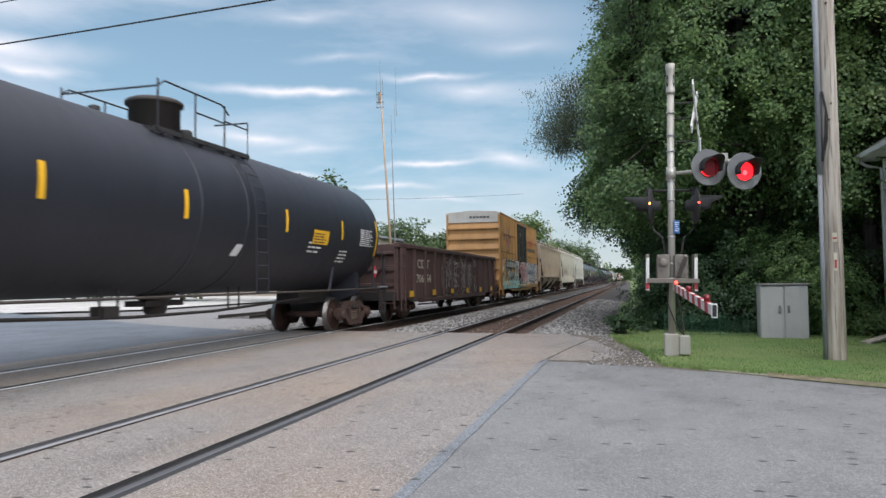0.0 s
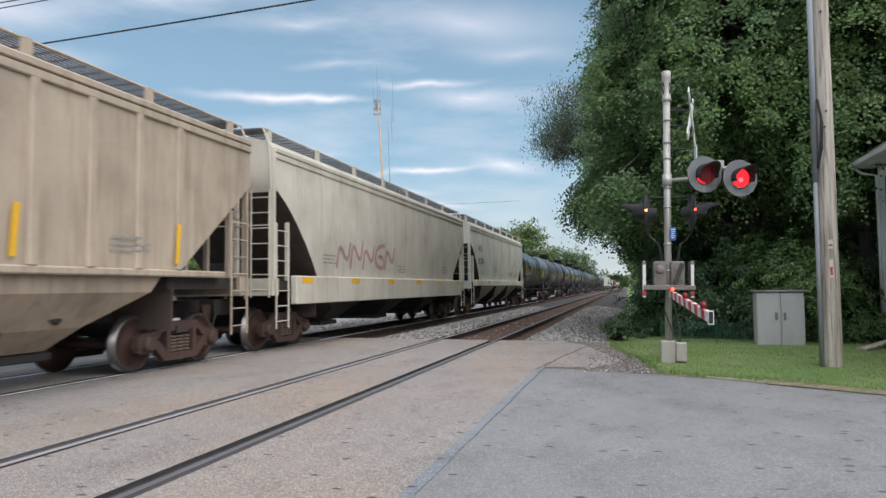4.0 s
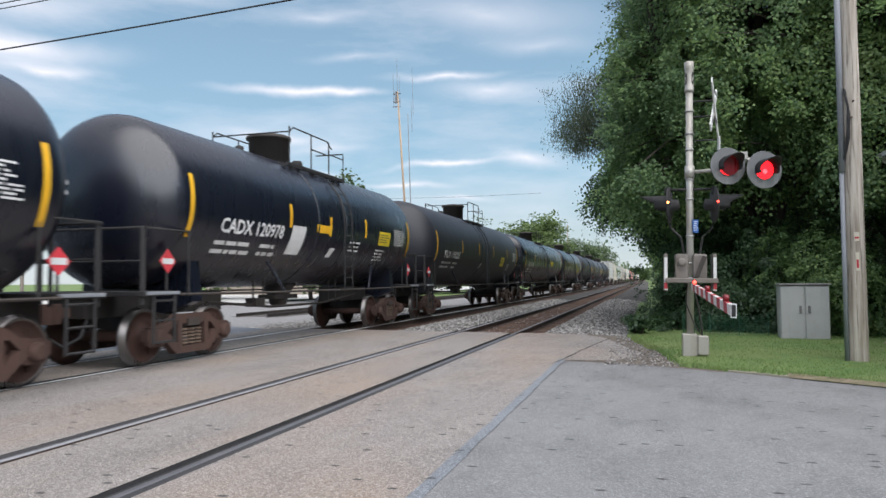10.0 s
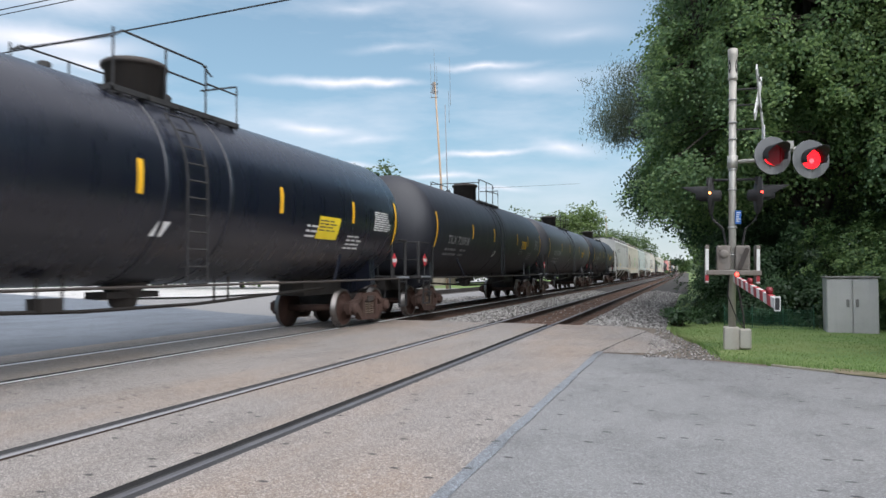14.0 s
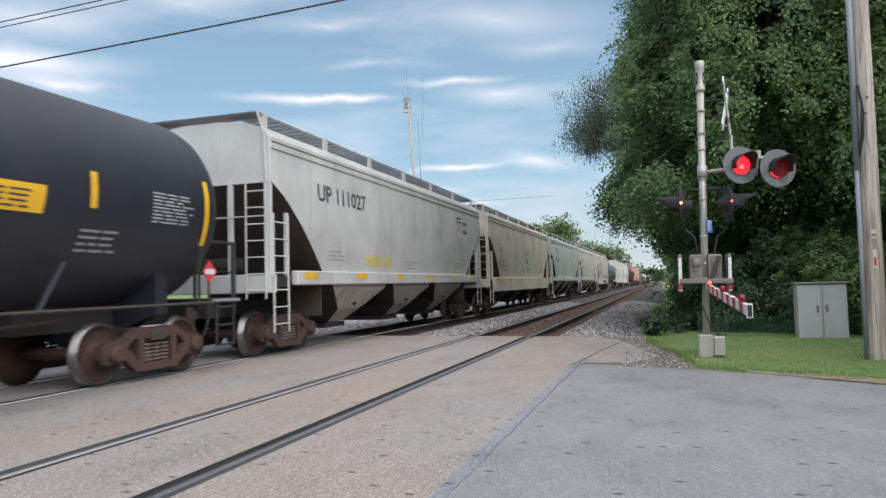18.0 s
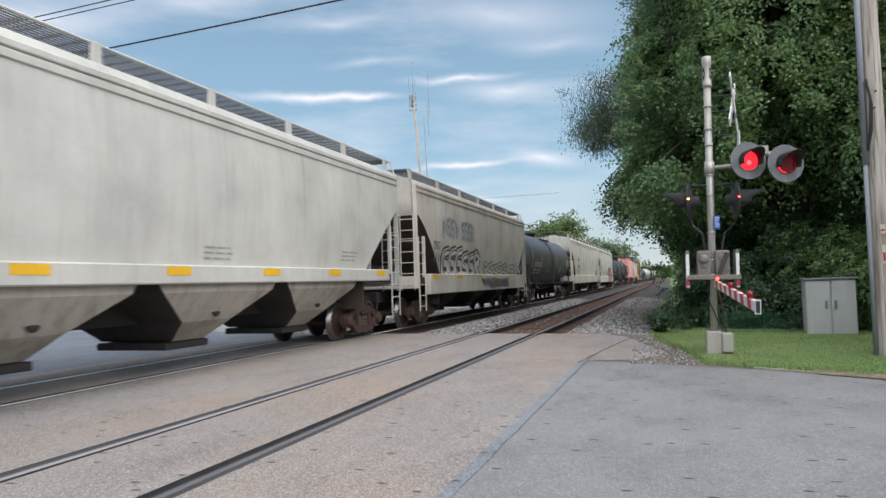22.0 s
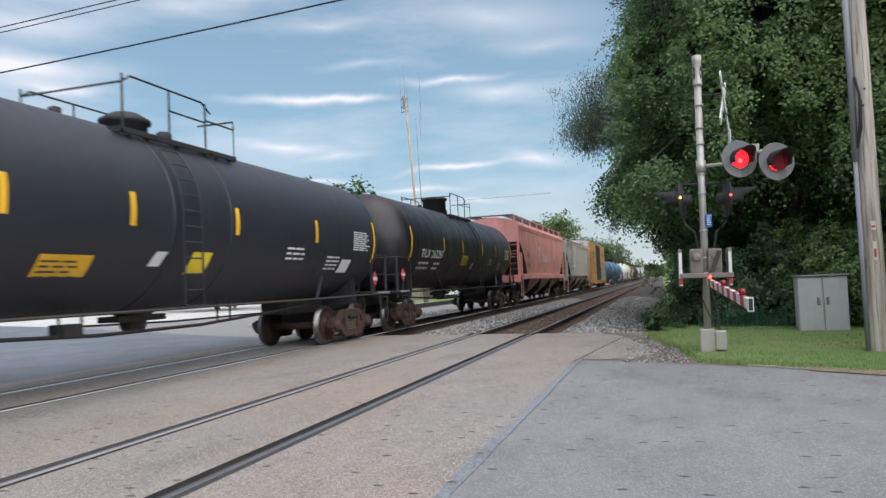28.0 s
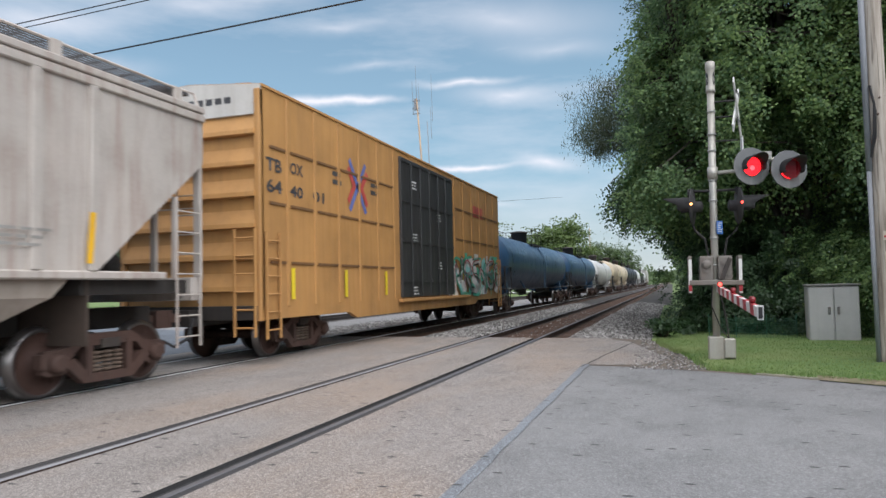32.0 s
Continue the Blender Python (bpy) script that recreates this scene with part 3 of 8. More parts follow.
vv = [bm.verts.new(p) for p in ((-60, -8, -0.02), (-10.35, -12, 0.0), (-10.35, 17.6, 0.0), (-14.5, 19.6, -0.02), (-17.8, 21.6, -0.03), (-32, 29.5, -0.05), (-60, 42, -0.06))]
bm.faces.new(vv)
tagged(part("road", bm, M["asphalt_shaded"]), "asphalt road beyond the far track, tinted blue-grey for shade", "road", kind="structure")
# crossing paving: panels between the rails, each a slab
crossing = tagged(new("crossing_pavement"), "worn tan paving slabs between and beside the rails", "pavement", kind="structure")
N, F = TRACKS["near"], TRACKS["far"]
HEAD = 0.036
for a, b in ((-1.42, N + 0.755 + HEAD + 0.085), (N + 0.755 - HEAD - 0.10, N - 0.755 + HEAD + 0.10), (N - 0.755 - HEAD - 0.085, F + 0.755 + HEAD + 0.085),
             (F + 0.755 - HEAD - 0.10, F - 0.755 + HEAD + 0.10), (F - 0.755 - HEAD - 0.085, -10.35)):
    x0, x1 = min(a, b), max(a, b)
    bm = bmesh.new()
    n = 30
    ye = [EDGE_Y - 0.10 * (x + 2.0) for x in (x0, x1)]
    for i in range(n):
        r = [[bm.verts.new((x, -14 + (ye[k] + 14) * j / n + (0.06 * noise.noise(Vector((x * 3, j, 1))) if j == n else 0), 0.0)) for k, x in ((0, x0), (1, x1))] for j in (i, i + 1)]
        bm.faces.new((r[0][0], r[0][1], r[1][1], r[1][0]))
    bmesh.ops.remove_doubles(bm, verts=bm.verts, dist=0.001)
    ex = bmesh.ops.extrude_face_region(bm, geom=bm.faces[:])
    bmesh.ops.translate(bm, verts=[g for g in ex["geom"] if isinstance(g, bmesh.types.BMVert)], vec=(0, 0, -0.16))
    bmesh.ops.recalc_face_normals(bm, faces=bm.faces)
    for fc in bm.faces:
        fc.material_index = 1 if abs(fc.normal.z) < 0.5 else 0
    part("slab", bm, [M["crossing"], M["rubber"]], crossing)
# blue-grey patched joint between crossing and road, with a ragged edge
bm = bmesh.new()
ys = spaced(-8, 11.7, 60)
L = [bm.verts.new((-1.445 + 0.02 * noise.noise(Vector((y * 2.1, 0, 5))), y, 0.005)) for y in ys]
R_ = [bm.verts.new((-1.345 + 0.03 * noise.noise(Vector((y * 1.7, 4, 5))), y, 0.005)) for y in ys]
for i in range(60):
    bm.faces.new((L[i], R_[i], R_[i + 1], L[i + 1]))
tagged(part("patched_joint", bm, M["seam"]), "blue-grey patched joint in the paving", "pavement joint", kind="structure")


def crack(pts, w, z=0.0052, name="crack"):
    bm = bmesh.new()
    rows = []
    fine = []
    for (xa, ya), (xb, yb) in zip(pts, pts[1:]):
        for k in range(8):
            fine.append((xa + (xb - xa) * k / 8, ya + (yb - ya) * k / 8))
    fine.append(pts[-1])
    for i, (x, y) in enumerate(fine):
        j = noise.noise(Vector((x * 6, y * 6, 0))) * 0.05
        ww = w * (0.6 + 0.5 * noise.noise(Vector((x * 3, y * 3, 9))))
        rows.append((bm.verts.new((x + j - ww, y + j, z)), bm.verts.new((x + j + ww, y + j + ww * 0.5, z))))
    for a, b in zip(rows, rows[1:]):
        bm.faces.new((a[0], a[1], b[1], b[0]))
    return tagged(part(name, bm, M["crack"]), "dark crack in the paving", "crack", kind="structure")


crack([(-1.42, 11.3), (-1.25, 13.0), (-1.05, 14.6), (-0.85, 16.1)], 0.03)
crack([(-1.0, 14.9), (-0.4, 14.4), (0.1, 14.0)], 0.02)
crack([(2.35, 9.55), (2.6, 9.42), (2.8, 9.36)], 0.02, 0.004)
# apron of broken paving and gravelly dirt beside the crossing
bm = bmesh.new()
pts = [(x, road_edge(x) - 0.10) for x in (-1.42, -0.9, -0.5, -0.1, 0.3, 0.7, 1.0)] + [(1.0, 12.3), (0.55, 12.7), (0.2, 13.6), (-0.2, 15.2), (-0.4, 16.5), (-1.42, 17.25)]
bm.faces.new([bm.verts.new((x, y, -0.006)) for x, y in pts])
tagged(part("gravel_apron", bm, M["dirt"]), "gravelly dirt apron beside the crossing", "ground", kind="structure")


bm = bmesh.new()
pts = [(-1.42, 11.66), (-0.95, 11.62), (-0.55, 11.75), (-0.2, 12.35), (-0.1, 12.9), (-0.3, 13.5), (-0.58, 14.6), (-0.97, 16.2), (-1.38, 16.78), (-1.42, 16.9)]
fine = []
for (xa, ya), (xb, yb) in zip(pts, pts[1:] + pts[:1]):
    for k in range(6):
        x, y = xa + (xb - xa) * k / 6, ya + (yb - ya) * k / 6
        fine.append((x + 0.05 * noise.noise(Vector((x * 5, y * 5, 2))) * (x > -1.3), y))
bm.faces.new([bm.verts.new((x, y, 0.001)) for x, y in fine])
tagged(part("paving_flare", bm, M["crossing"]), "cracked tan paving flaring out beside the crossing", "pavement", kind="structure")


def rail_profile(x, top):
    h = 0.17
    half = [(0.012, 0), (0.024, -0.0018), (0.032, -0.006), (0.036, -0.013), (0.036, -0.03), (0.009, -0.045), (0.009, -h + 0.03), (0.07, -h + 0.012), (0.07, -h)]
    return [(x + a, top + b) for a, b in half] + [(x - a, top + b) for a, b in half[::-1]]


def rails(track, x, y0, y1, worn):
    for s in (-1, 1):
        bm = bmesh.new()
        step = [y0, -5, 5, 17, 40, 90, 200, 450, y1]
        for a, b in zip(step, step[1:]):
            prism(bm, rail_profile(x + s * 0.755, 0.0), a, b)
        for f in bm.faces:
            up = f.normal.z > 0.45 and f.calc_center_median().z > -0.02
            f.material_index = 0 if not up else 2 if worn and s < 0 and f.normal.x > 0.02 else 1
        part("rail", bm, [M["rail_side"], M["rail_worn" if worn else "rail_sheen"], M["rail_dull"]], track, "worn steel rail" if worn else "polished steel rail")


tie_me = None
for tname, x in TRACKS.items():
    tr = tagged(new("railway_track"), "steel rails on weathered wooden ties", "railway track", "railway tracks", "structure")
    rails(tr, x, -60, 900, tname == "near")
    # flangeway rubber beside the railheads on the crossing
    for s in (-1, 1):
        bm = bmesh.new()
        xr = x + s * 0.755
        box(bm, xr - s * (HEAD + 0.002), xr - s * (HEAD + 0.103), -14, EDGE_Y - 0.3, -0.16, -0.035)
        box(bm, xr + s * (HEAD + 0.002), xr + s * (HEAD + 0.083), -14, EDGE_Y - 0.3, -0.16, -0.004)
        bmesh.ops.recalc_face_normals(bm, faces=bm.faces)
        part("flangeway", bm, M["rubber"], tr, "black rubber flangeway filler")
    # bed under the ties
    me = sheet("track_bed", spaced(x - 1.75, x + 1.75, 10), spaced(EDGE_Y - 0.6, 80, 120) + spaced(90, 890, 20),
               lambda a, b, x=x: -0.21 + wobble(a, b, 2.3, 0.03) + wobble(a, b, 7, 0.018) - 0.04 * max(0, abs(a - x) - 1.3), M["bed"])
    part("track_bed", me, None, tr, "rust-stained ballast between the ties")
    if tie_me is None:
        tie_me = bpy.data.meshes.new("tie")
        b2 = bev(bx(-1.3, 1.3, -0.115, 0.115, -0.36, -0.165), 0.012)
        b2.to_mesh(tie_me)
        b2.free()
        tie_me.materials.append(M["tie"])
    for i in range(150):
        y = EDGE_Y + 0.35 + i * 0.545
        part("tie", tie_me, None, tr, at=pose(x + random.uniform(-0.05, 0.05), y + random.uniform(-0.03, 0.03), random.uniform(-0.012, 0.012), 0, 0, random.uniform(-1.2, 1.2)))
    bm = bmesh.new()
    for i in range(250):
        y = EDGE_Y + 0.35 + (150 + i) * 0.545
        box(bm, x - 1.3, x + 1.3, y - 0.115, y + 0.115, -0.3, -0.165)
    tagged(part("far_ties", bm, M["tie"], tr), kind="stuff")


def shoulder(name, x0, x1, y0, y1, mat, zf, nx, ny, label):
    tagged(part(name, sheet(name, spaced(x0, x1, nx), spaced(y0, y1, ny), zf, mat), None), label, "ballast", kind="structure")


mid_x = (N + F) / 2
shoulder("ballast_bed", N - 1.5, F + 1.5, EDGE_Y + 0.05, 400, M["ballast"], lambda x, y: -0.17 + 0.10 * max(0, 1 - abs(x - mid_x) / 0.85) + wobble(x, y, 3, 0.03), 8, 200, "grey crushed-stone ballast between the tracks")
shoulder("ballast_bed", N + 1.3, 0.0, EDGE_Y - 0.1, 400, M["ballast"], lambda x, y: -0.17 + 0.09 * math.exp(-((x + 2.0) / 0.5) ** 2) - 0.12 * max(0, x + 1.2) + wobble(x, y, 3, 0.035), 12, 200, "grey crushed-stone ballast shoulder")
shoulder("ballast_bed", -18.5, F - 1.3, EDGE_Y + 0.5, 400, M["pale_stone"], lambda x, y: -0.19 - 0.03 * max(0, F - 2.5 - x) * (1 if x > -13 else 0.7) + wobble(x, y, 2, 0.06) - (0.6 if y < 19.5 - 0.62 * (x + 11.5) * 0.9 and x < -11 else 0), 24, 200, "pale crushed-stone ballast beyond the far track")


def stones(name, spots, label):
    verts, faces = [], []
    for x, y, z, r in spots:
        b = len(verts)
        a = random.uniform(0, 6.28)
        q = [r * random.uniform(0.6, 1.25) for _ in range(6)]
        ca, sa = math.cos(a), math.sin(a)
        verts += [(x + ca * q[0], y + sa * q[0], z), (x - sa * q[1], y + ca * q[1], z + 0.2 * r), (x - ca * q[2], y - sa * q[2], z), (x + sa * q[3], y - ca * q[3], z + 0.1 * r),
                  (x + 0.2 * r, y, z + 0.8 * q[4]), (x, y, z - r)]
        faces += [(b, b + 1, b + 4), (b + 1, b + 2, b + 4), (b + 2, b + 3, b + 4), (b + 3, b, b + 4), (b + 1, b, b + 5), (b + 2, b + 1, b + 5), (b + 3, b + 2, b + 5), (b, b + 3, b + 5)]
    tagged(part(name, raw(name, verts, faces, M["stones"]), None), label, "gravel", kind="stuff")


sp = []
for _ in range(11000):
    x, y = random.uniform(mid_x - 0.85, mid_x + 0.85), EDGE_Y + 0.25 + 32 * random.random() ** 1.6
    sp.append((x, y, -0.16 + 0.10 * max(0, 1 - abs(x - mid_x) / 0.85), random.uniform(0.022, 0.058)))
for _ in range(13000):
    x, y = random.uniform(N + 1.25, -0.35), EDGE_Y + 0.05 + 32 * random.random() ** 1.6
    sp.append((x, y, -0.15 + 0.09 * math.exp(-((x + 2.0) / 0.5) ** 2) - 0.12 * max(0, x + 1.2), random.uniform(0.022, 0.062)))
for _ in range(9000):
    x, y = random.uniform(-15.5, F - 1.3), 18.4 + 22 * random.random() ** 1.4
    if y > 19.4 - 0.6 * (x + 11.5):
        sp.append((x, y, -0.17 - 0.03 * max(0, F - 2.5 - x), random.uniform(0.025, 0.06)))
for _ in range(1900):
    x, y = random.uniform(-0.7, 0.75), random.uniform(11.1, 16.8)
    sp.append((x, y, 0.0, random.uniform(0.008, 0.025)))
for _ in range(500):
    a = random.choice((N, F)) + random.uniform(-0.65, 0.65)
    sp.append((a, EDGE_Y + 0.3 + 20 * random.random(), -0.16, random.uniform(0.015, 0.035)))
stones("ballast_stones", sp, "loose grey and tan ballast stones")
# siding beyond: rusty rails and a pale yard strip
sd = tagged(new("railway_track"), "rusty little-used siding on dark ties", "railway track", "railway tracks", "structure")
for s in (-1, 1):
    bm = bmesh.new()
    prism(bm, rail_profile(-16.6 + s * 0.755, -0.05), 27, 500)
    part("rail", bm, M["frame_dark"], sd, "dark rusty rail")
bm = bmesh.new()
for i in range(120):
    box(bm, -17.9, -15.3, 27.4 + i * 0.56, 27.62 + i * 0.56, -0.34, -0.205)
tagged(part("ties", bm, M["tie_grey"], sd), kind="stuff")
bm = bmesh.new()
bm.faces.new([bm.verts.new(p) for p in ((-60, 42.2, -0.10), (-32, 29.8, -0.10), (-27, 34, -0.10), (-27, 150, -0.1), (-60, 150, -0.1))])
tagged(part("yard", bm, M["pale_lot"]), "pale concrete yard beyond the siding", "ground", kind="structure")
# crushed stone under and between the yard tracks
bm = bmesh.new()
bm.faces.new([bm.verts.new(p) for p in ((-45, 16, -0.215), (-10.2, 16, -0.215), (-10.2, 60, -0.215), (-45, 60, -0.215))])
tagged(part("yard_stone", bm, M["pale_stone"]), "grey crushed stone beside the yard tracks", "ground", kind="structure")
# kerb along the verge
bm = bmesh.new()
ks = spaced(1.05, 1.85, 6)
for a, b in zip(ks, ks[1:]):
    prism(bm, [(a, road_edge(a) + 0.015), (b, road_edge(b) + 0.015), (b + 0.06, road_edge(b) + 0.15), (a + 0.06, road_edge(a) + 0.15)], -0.15, 0.012, "z")
tagged(part("kerb", bm, M["concrete"]), "low worn concrete kerb", "kerb", kind="structure")


bm = bmesh.new()
rows = []
for x in spaced(1.75, 9.0, 90):
    e = road_edge(x) if x < 6 else 7.4 - 0.66 * (x - 6)
    w = 0.10 + 0.10 * noise.noise(Vector((x * 1.3, 2, 8))) + 0.06 * noise.noise(Vector((x * 6, 4, 8)))
    rows.append((bm.verts.new((x, e - 0.05 + 0.04 * noise.noise(Vector((x * 7, 1, 1))), 0.004)), bm.verts.new((x, e + max(0.02, w), 0.045))))
for a, b in zip(rows, rows[1:]):
    bm.faces.new((a[0], b[0], b[1], a[1]))
tagged(part("dirt_verge", bm, M["verge"]), "bare tan soil along the road's edge", "verge", kind="structure")


def lawn_z(x, y):
    e = road_edge(x) if x < 6 else 7.4 - 0.66 * (x - 6)
    d = y - e
    return 0.0 + 0.03 * min(1, max(0, d) / 0.5) + wobble(x, y, 0.8, 0.02)


xs = spaced(-0.5, 6.0, 52) + spaced(7, 25, 12)
rows = []
for x in xs:
    e = (road_edge(x) if x < 6 else 7.4 - 0.66 * (x - 6)) + 0.02
    if x < 0.45:
        e = max(e, 16.6 - 5.0 * max(0, min(1, (x + 0.45) / 0.9)) + 0.7 * noise.noise(Vector((x * 5, 0, 3))))
    rows.append([(x, e + (40 - e) * (j / 40) ** 1.6, 0) for j in range(41)])
verts = [(x, y, lawn_z(x, y) - (0.04 if j == 0 else 0)) for r in rows for j, (x, y, _) in enumerate(r)]
faces = [(i * 41 + j, (i + 1) * 41 + j, (i + 1) * 41 + j + 1, i * 41 + j + 1) for i in range(len(xs) - 1) for j in range(40)]
tagged(part("lawn", raw("lawn", verts, faces, M["grass"], True), None), "mown green lawn beside the crossing", "lawn", kind="structure")
verts, faces = [], []
for _ in range(42000):
    x = random.uniform(-0.4, 5.6)
    e = road_edge(x) + 0.05
    if x < 0.45:
        e = max(e, 16.3 - 5.0 * max(0, min(1, (x + 0.45) / 0.9)) + 0.7 * noise.noise(Vector((x * 5, 0, 3))) + random.uniform(-0.5, 0.2))
    y = e + (19 - e) * random.random() ** 1.5
    z = lawn_z(x, y)
    hgt = random.uniform(0.012, 0.032) * (2.4 if y - e < 0.28 and random.random() < 0.7 else 1)
    a = random.uniform(0, 6.28)
    w, lx, ly = 0.006, math.cos(a) * hgt * 0.5, math.sin(a) * hgt * 0.5
    b = len(verts)
    verts += [(x - w * math.sin(a), y + w * math.cos(a), z - 0.01), (x + w * math.sin(a), y - w * math.cos(a), z - 0.01), (x + lx, y + ly, z + hgt)]
    faces.append((b, b + 1, b + 2))
tagged(part("grass_blades", raw("grass_blades", verts, faces, M["blades"]), None), "short mown grass with ragged tufts along the kerb", "grass", kind="stuff")


# ---- rolling stock ----
V = 15.362                            # metres per second, towards -y
WHEEL_R = 0.457
CARS, WHEELSETS = [], []


def build_truck_meshes():
    out = {}
    # wheelset: two wheels on an axle
    bm = bmesh.new()
    tube(bm, [(-1.05, 0, 0), (1.05, 0, 0)], 0.085, 10)
    for s in (-1, 1):
        p = [(s * 0.68, 0.10), (s * 0.69, WHEEL_R + 0.026), (s * 0.715, WHEEL_R + 0.02), (s * 0.725, WHEEL_R), (s * 0.815, WHEEL_R - 0.006), (s * 0.815, WHEEL_R - 0.06),
             (s * 0.775, WHEEL_R - 0.075), (s * 0.755, 0.20), (s * 0.80, 0.15), (s * 0.82, 0.09)]
        lathe(bm, p, 28, "x", mis=[0, 1, 1, 1, 1, 0, 0, 0, 0])
    # balance marks so that the turning shows
    for s in (-1, 1):
        for k in range(3):
            a = k * 2.1
            box(bm, min(s * 0.772, s * 0.79), max(s * 0.772, s * 0.79), math.cos(a) * 0.29 - 0.035, math.cos(a) * 0.29 + 0.035, math.sin(a) * 0.29 - 0.035, math.sin(a) * 0.29 + 0.035)
    me = bpy.data.meshes.new("wheelset")
    bm.to_mesh(me)
    bm.free()
    me.materials.append(M["wheel"])
    me.materials.append(M["tread"])
    out["wheelset"] = me
    # side frame: cast arch with a spring window
    for s, nm in ((1, "side_frame"), (-1, "side_frame_b")):
        bm = bmesh.new()
        x0, x1 = (0.93, 1.07) if s > 0 else (-1.07, -0.93)
        # top chord, bottom chord, columns
        prism(bm, [(-1.12, 0.40), (-1.12, 0.58), (-0.64, 0.66), (-0.42, 0.80), (0.42, 0.80), (0.64, 0.66), (1.12, 0.58), (1.12, 0.40), (0.74, 0.42), (0.50, 0.64), (-0.50, 0.64), (-0.74, 0.42)], x0, x1, "x")
        prism(bm, [(-0.80, 0.44), (-0.62, 0.50), (-0.36, 0.27), (0.36, 0.27), (0.62, 0.50), (0.80, 0.44), (0.44, 0.15), (-0.44, 0.15)], x0 + 0.01, x1 + 0.01, "x")
        for c in (-1, 1):
            box(bm, x0 - 0.01, x1 + 0.015, c * 0.36 - 0.055, c * 0.36 + 0.055, 0.24, 0.70)
            lathe(bm, [(s * 1.02, 0.13), (s * 1.12, 0.13), (s * 1.17, 0.09)], 12, "x", (0, c * 0.889, WHEEL_R))
            prism(bm, [(c * 0.889 - 0.17, 0.62), (c * 0.889 + 0.17, 0.62), (c * 0.889 + 0.19, 0.34), (c * 0.889 + 0.13, 0.30), (c * 0.889 - 0.13, 0.30), (c * 0.889 - 0.19, 0.34)], x0 + 0.02, x1 - 0.02, "x")
        me = bpy.data.meshes.new("side_frame")
        bm.to_mesh(me)
        bm.free()
        me.materials.append(M["frame_brown"])
        out[nm] = me
        bm = bmesh.new()
        for k in range(3):
            y = -0.19 + 0.19 * k
            for j in range(5):
                lathe(bm, [(0.275 + j * 0.058, 0.05), (0.29 + j * 0.058, 0.082), (0.312 + j * 0.058, 0.082), (0.325 + j * 0.058, 0.05)], 8, "z", ((x0 + x1) / 2, y, 0))
        me = bpy.data.meshes.new("spring_nest")
        bm.to_mesh(me)
        bm.free()
        me.materials.append(M["spring"])
        out["spring" + ("" if s > 0 else "_b")] = me
    bm = bmesh.new()
    prism(bm, [(-1.1, 0.60), (-1.1, 0.72), (-0.4, 0.82), (0.4, 0.82), (1.1, 0.72), (1.1, 0.60), (0.4, 0.46), (-0.4, 0.46)], -0.17, 0.17)
    box(bm, -0.75, 0.75, -0.60, -0.54, 0.36, 0.46)
    box(bm, -0.75, 0.75, 0.54, 0.60, 0.36, 0.46)
    me = bpy.data.meshes.new("truck")
    bm.to_mesh(me)
    bm.free()
    me.materials.append(M["frame_dark"])
    out["bolster"] = me
    return out


TM = build_truck_meshes()


def truck(parent, y):
    t = part("truck", TM["bolster"], None, parent, "grimy cast-steel two-axle truck", at=pose(0, y, 0))
    part("side_frame", TM["side_frame"], None, t)
    part("side_frame", TM["side_frame_b"], None, t)
    tagged(part("spring_nest", TM["spring"], None, t), kind="stuff")
    tagged(part("spring_nest", TM["spring_b"], None, t), kind="stuff")
    for k, c in enumerate((-0.889, 0.889)):
        w = part("wheelset", TM["wheelset"], None, t, at=pose(0, c, WHEEL_R))
        WHEELSETS.append((w, k))


def coupler(parent, l, s):
    bm = bmesh.new()
    box(bm, -0.07, 0.07, min(s * (l - 0.2), s * (l + 0.50)), max(s * (l - 0.2), s * (l + 0.50)), 0.80, 0.95)
    prism(bm, [(-0.16, s * (l + 0.48)), (0.13, s * (l + 0.46)), (0.20, s * (l + 0.66)), (0.06, s * (l + 0.72)), (0.02, s * (l + 0.60)), (-0.15, s * (l + 0.66))], 0.72, 1.02, "z")
    part("coupler", bm, M["frame_brown"], parent, "rusty knuckle coupler")
    bm = tube(bmesh.new(), [(0.3, s * (l + 0.1), 0.85), (0.32, s * (l + 0.3), 0.5), (0.2, s * (l + 0.5), 0.38), (0.05, s * (l + 0.62), 0.5)], 0.028, 6)
    part("brake_hose", bm, M["black"], parent)


class Side:
    """The near side of a car: maps (along, height) to a point just off its surface."""
    def __init__(self, fx):
        self.fx = fx

    def __call__(self, y, z, off=0.005):
        return (self.fx(z) + off, y, z)


def decal(parent, name, mat, side, polys, off=0.005, label="", rows=1):
    """polys: outlines of (along, height) with four corners; cut into rows to follow a curved side."""
    verts, faces = [], []
    for q in polys:
        b = len(verts)
        if len(q) == 4:
            for i in range(rows + 1):
                t = i / rows
                for k in ((0, 3), (1, 2)):
                    y = q[k[0]][0] + (q[k[1]][0] - q[k[0]][0]) * t
                    z = q[k[0]][1] + (q[k[1]][1] - q[k[0]][1]) * t
                    verts.append(side(y, z, off))
            faces += [(b + 2 * i, b + 2 * i + 1, b + 2 * i + 3, b + 2 * i + 2) for i in range(rows)]
        else:
            verts += [side(y, z, off) for y, z in q]
            faces.append(tuple(range(b, b + len(q))))
    return part(name, raw(name, verts, faces, mat), None, parent, label)


def rect(y0, y1, z0, z1, slant=0.0):
    return [(y0, z0), (y1, z0), (y1 + slant, z1), (y0 + slant, z1)]


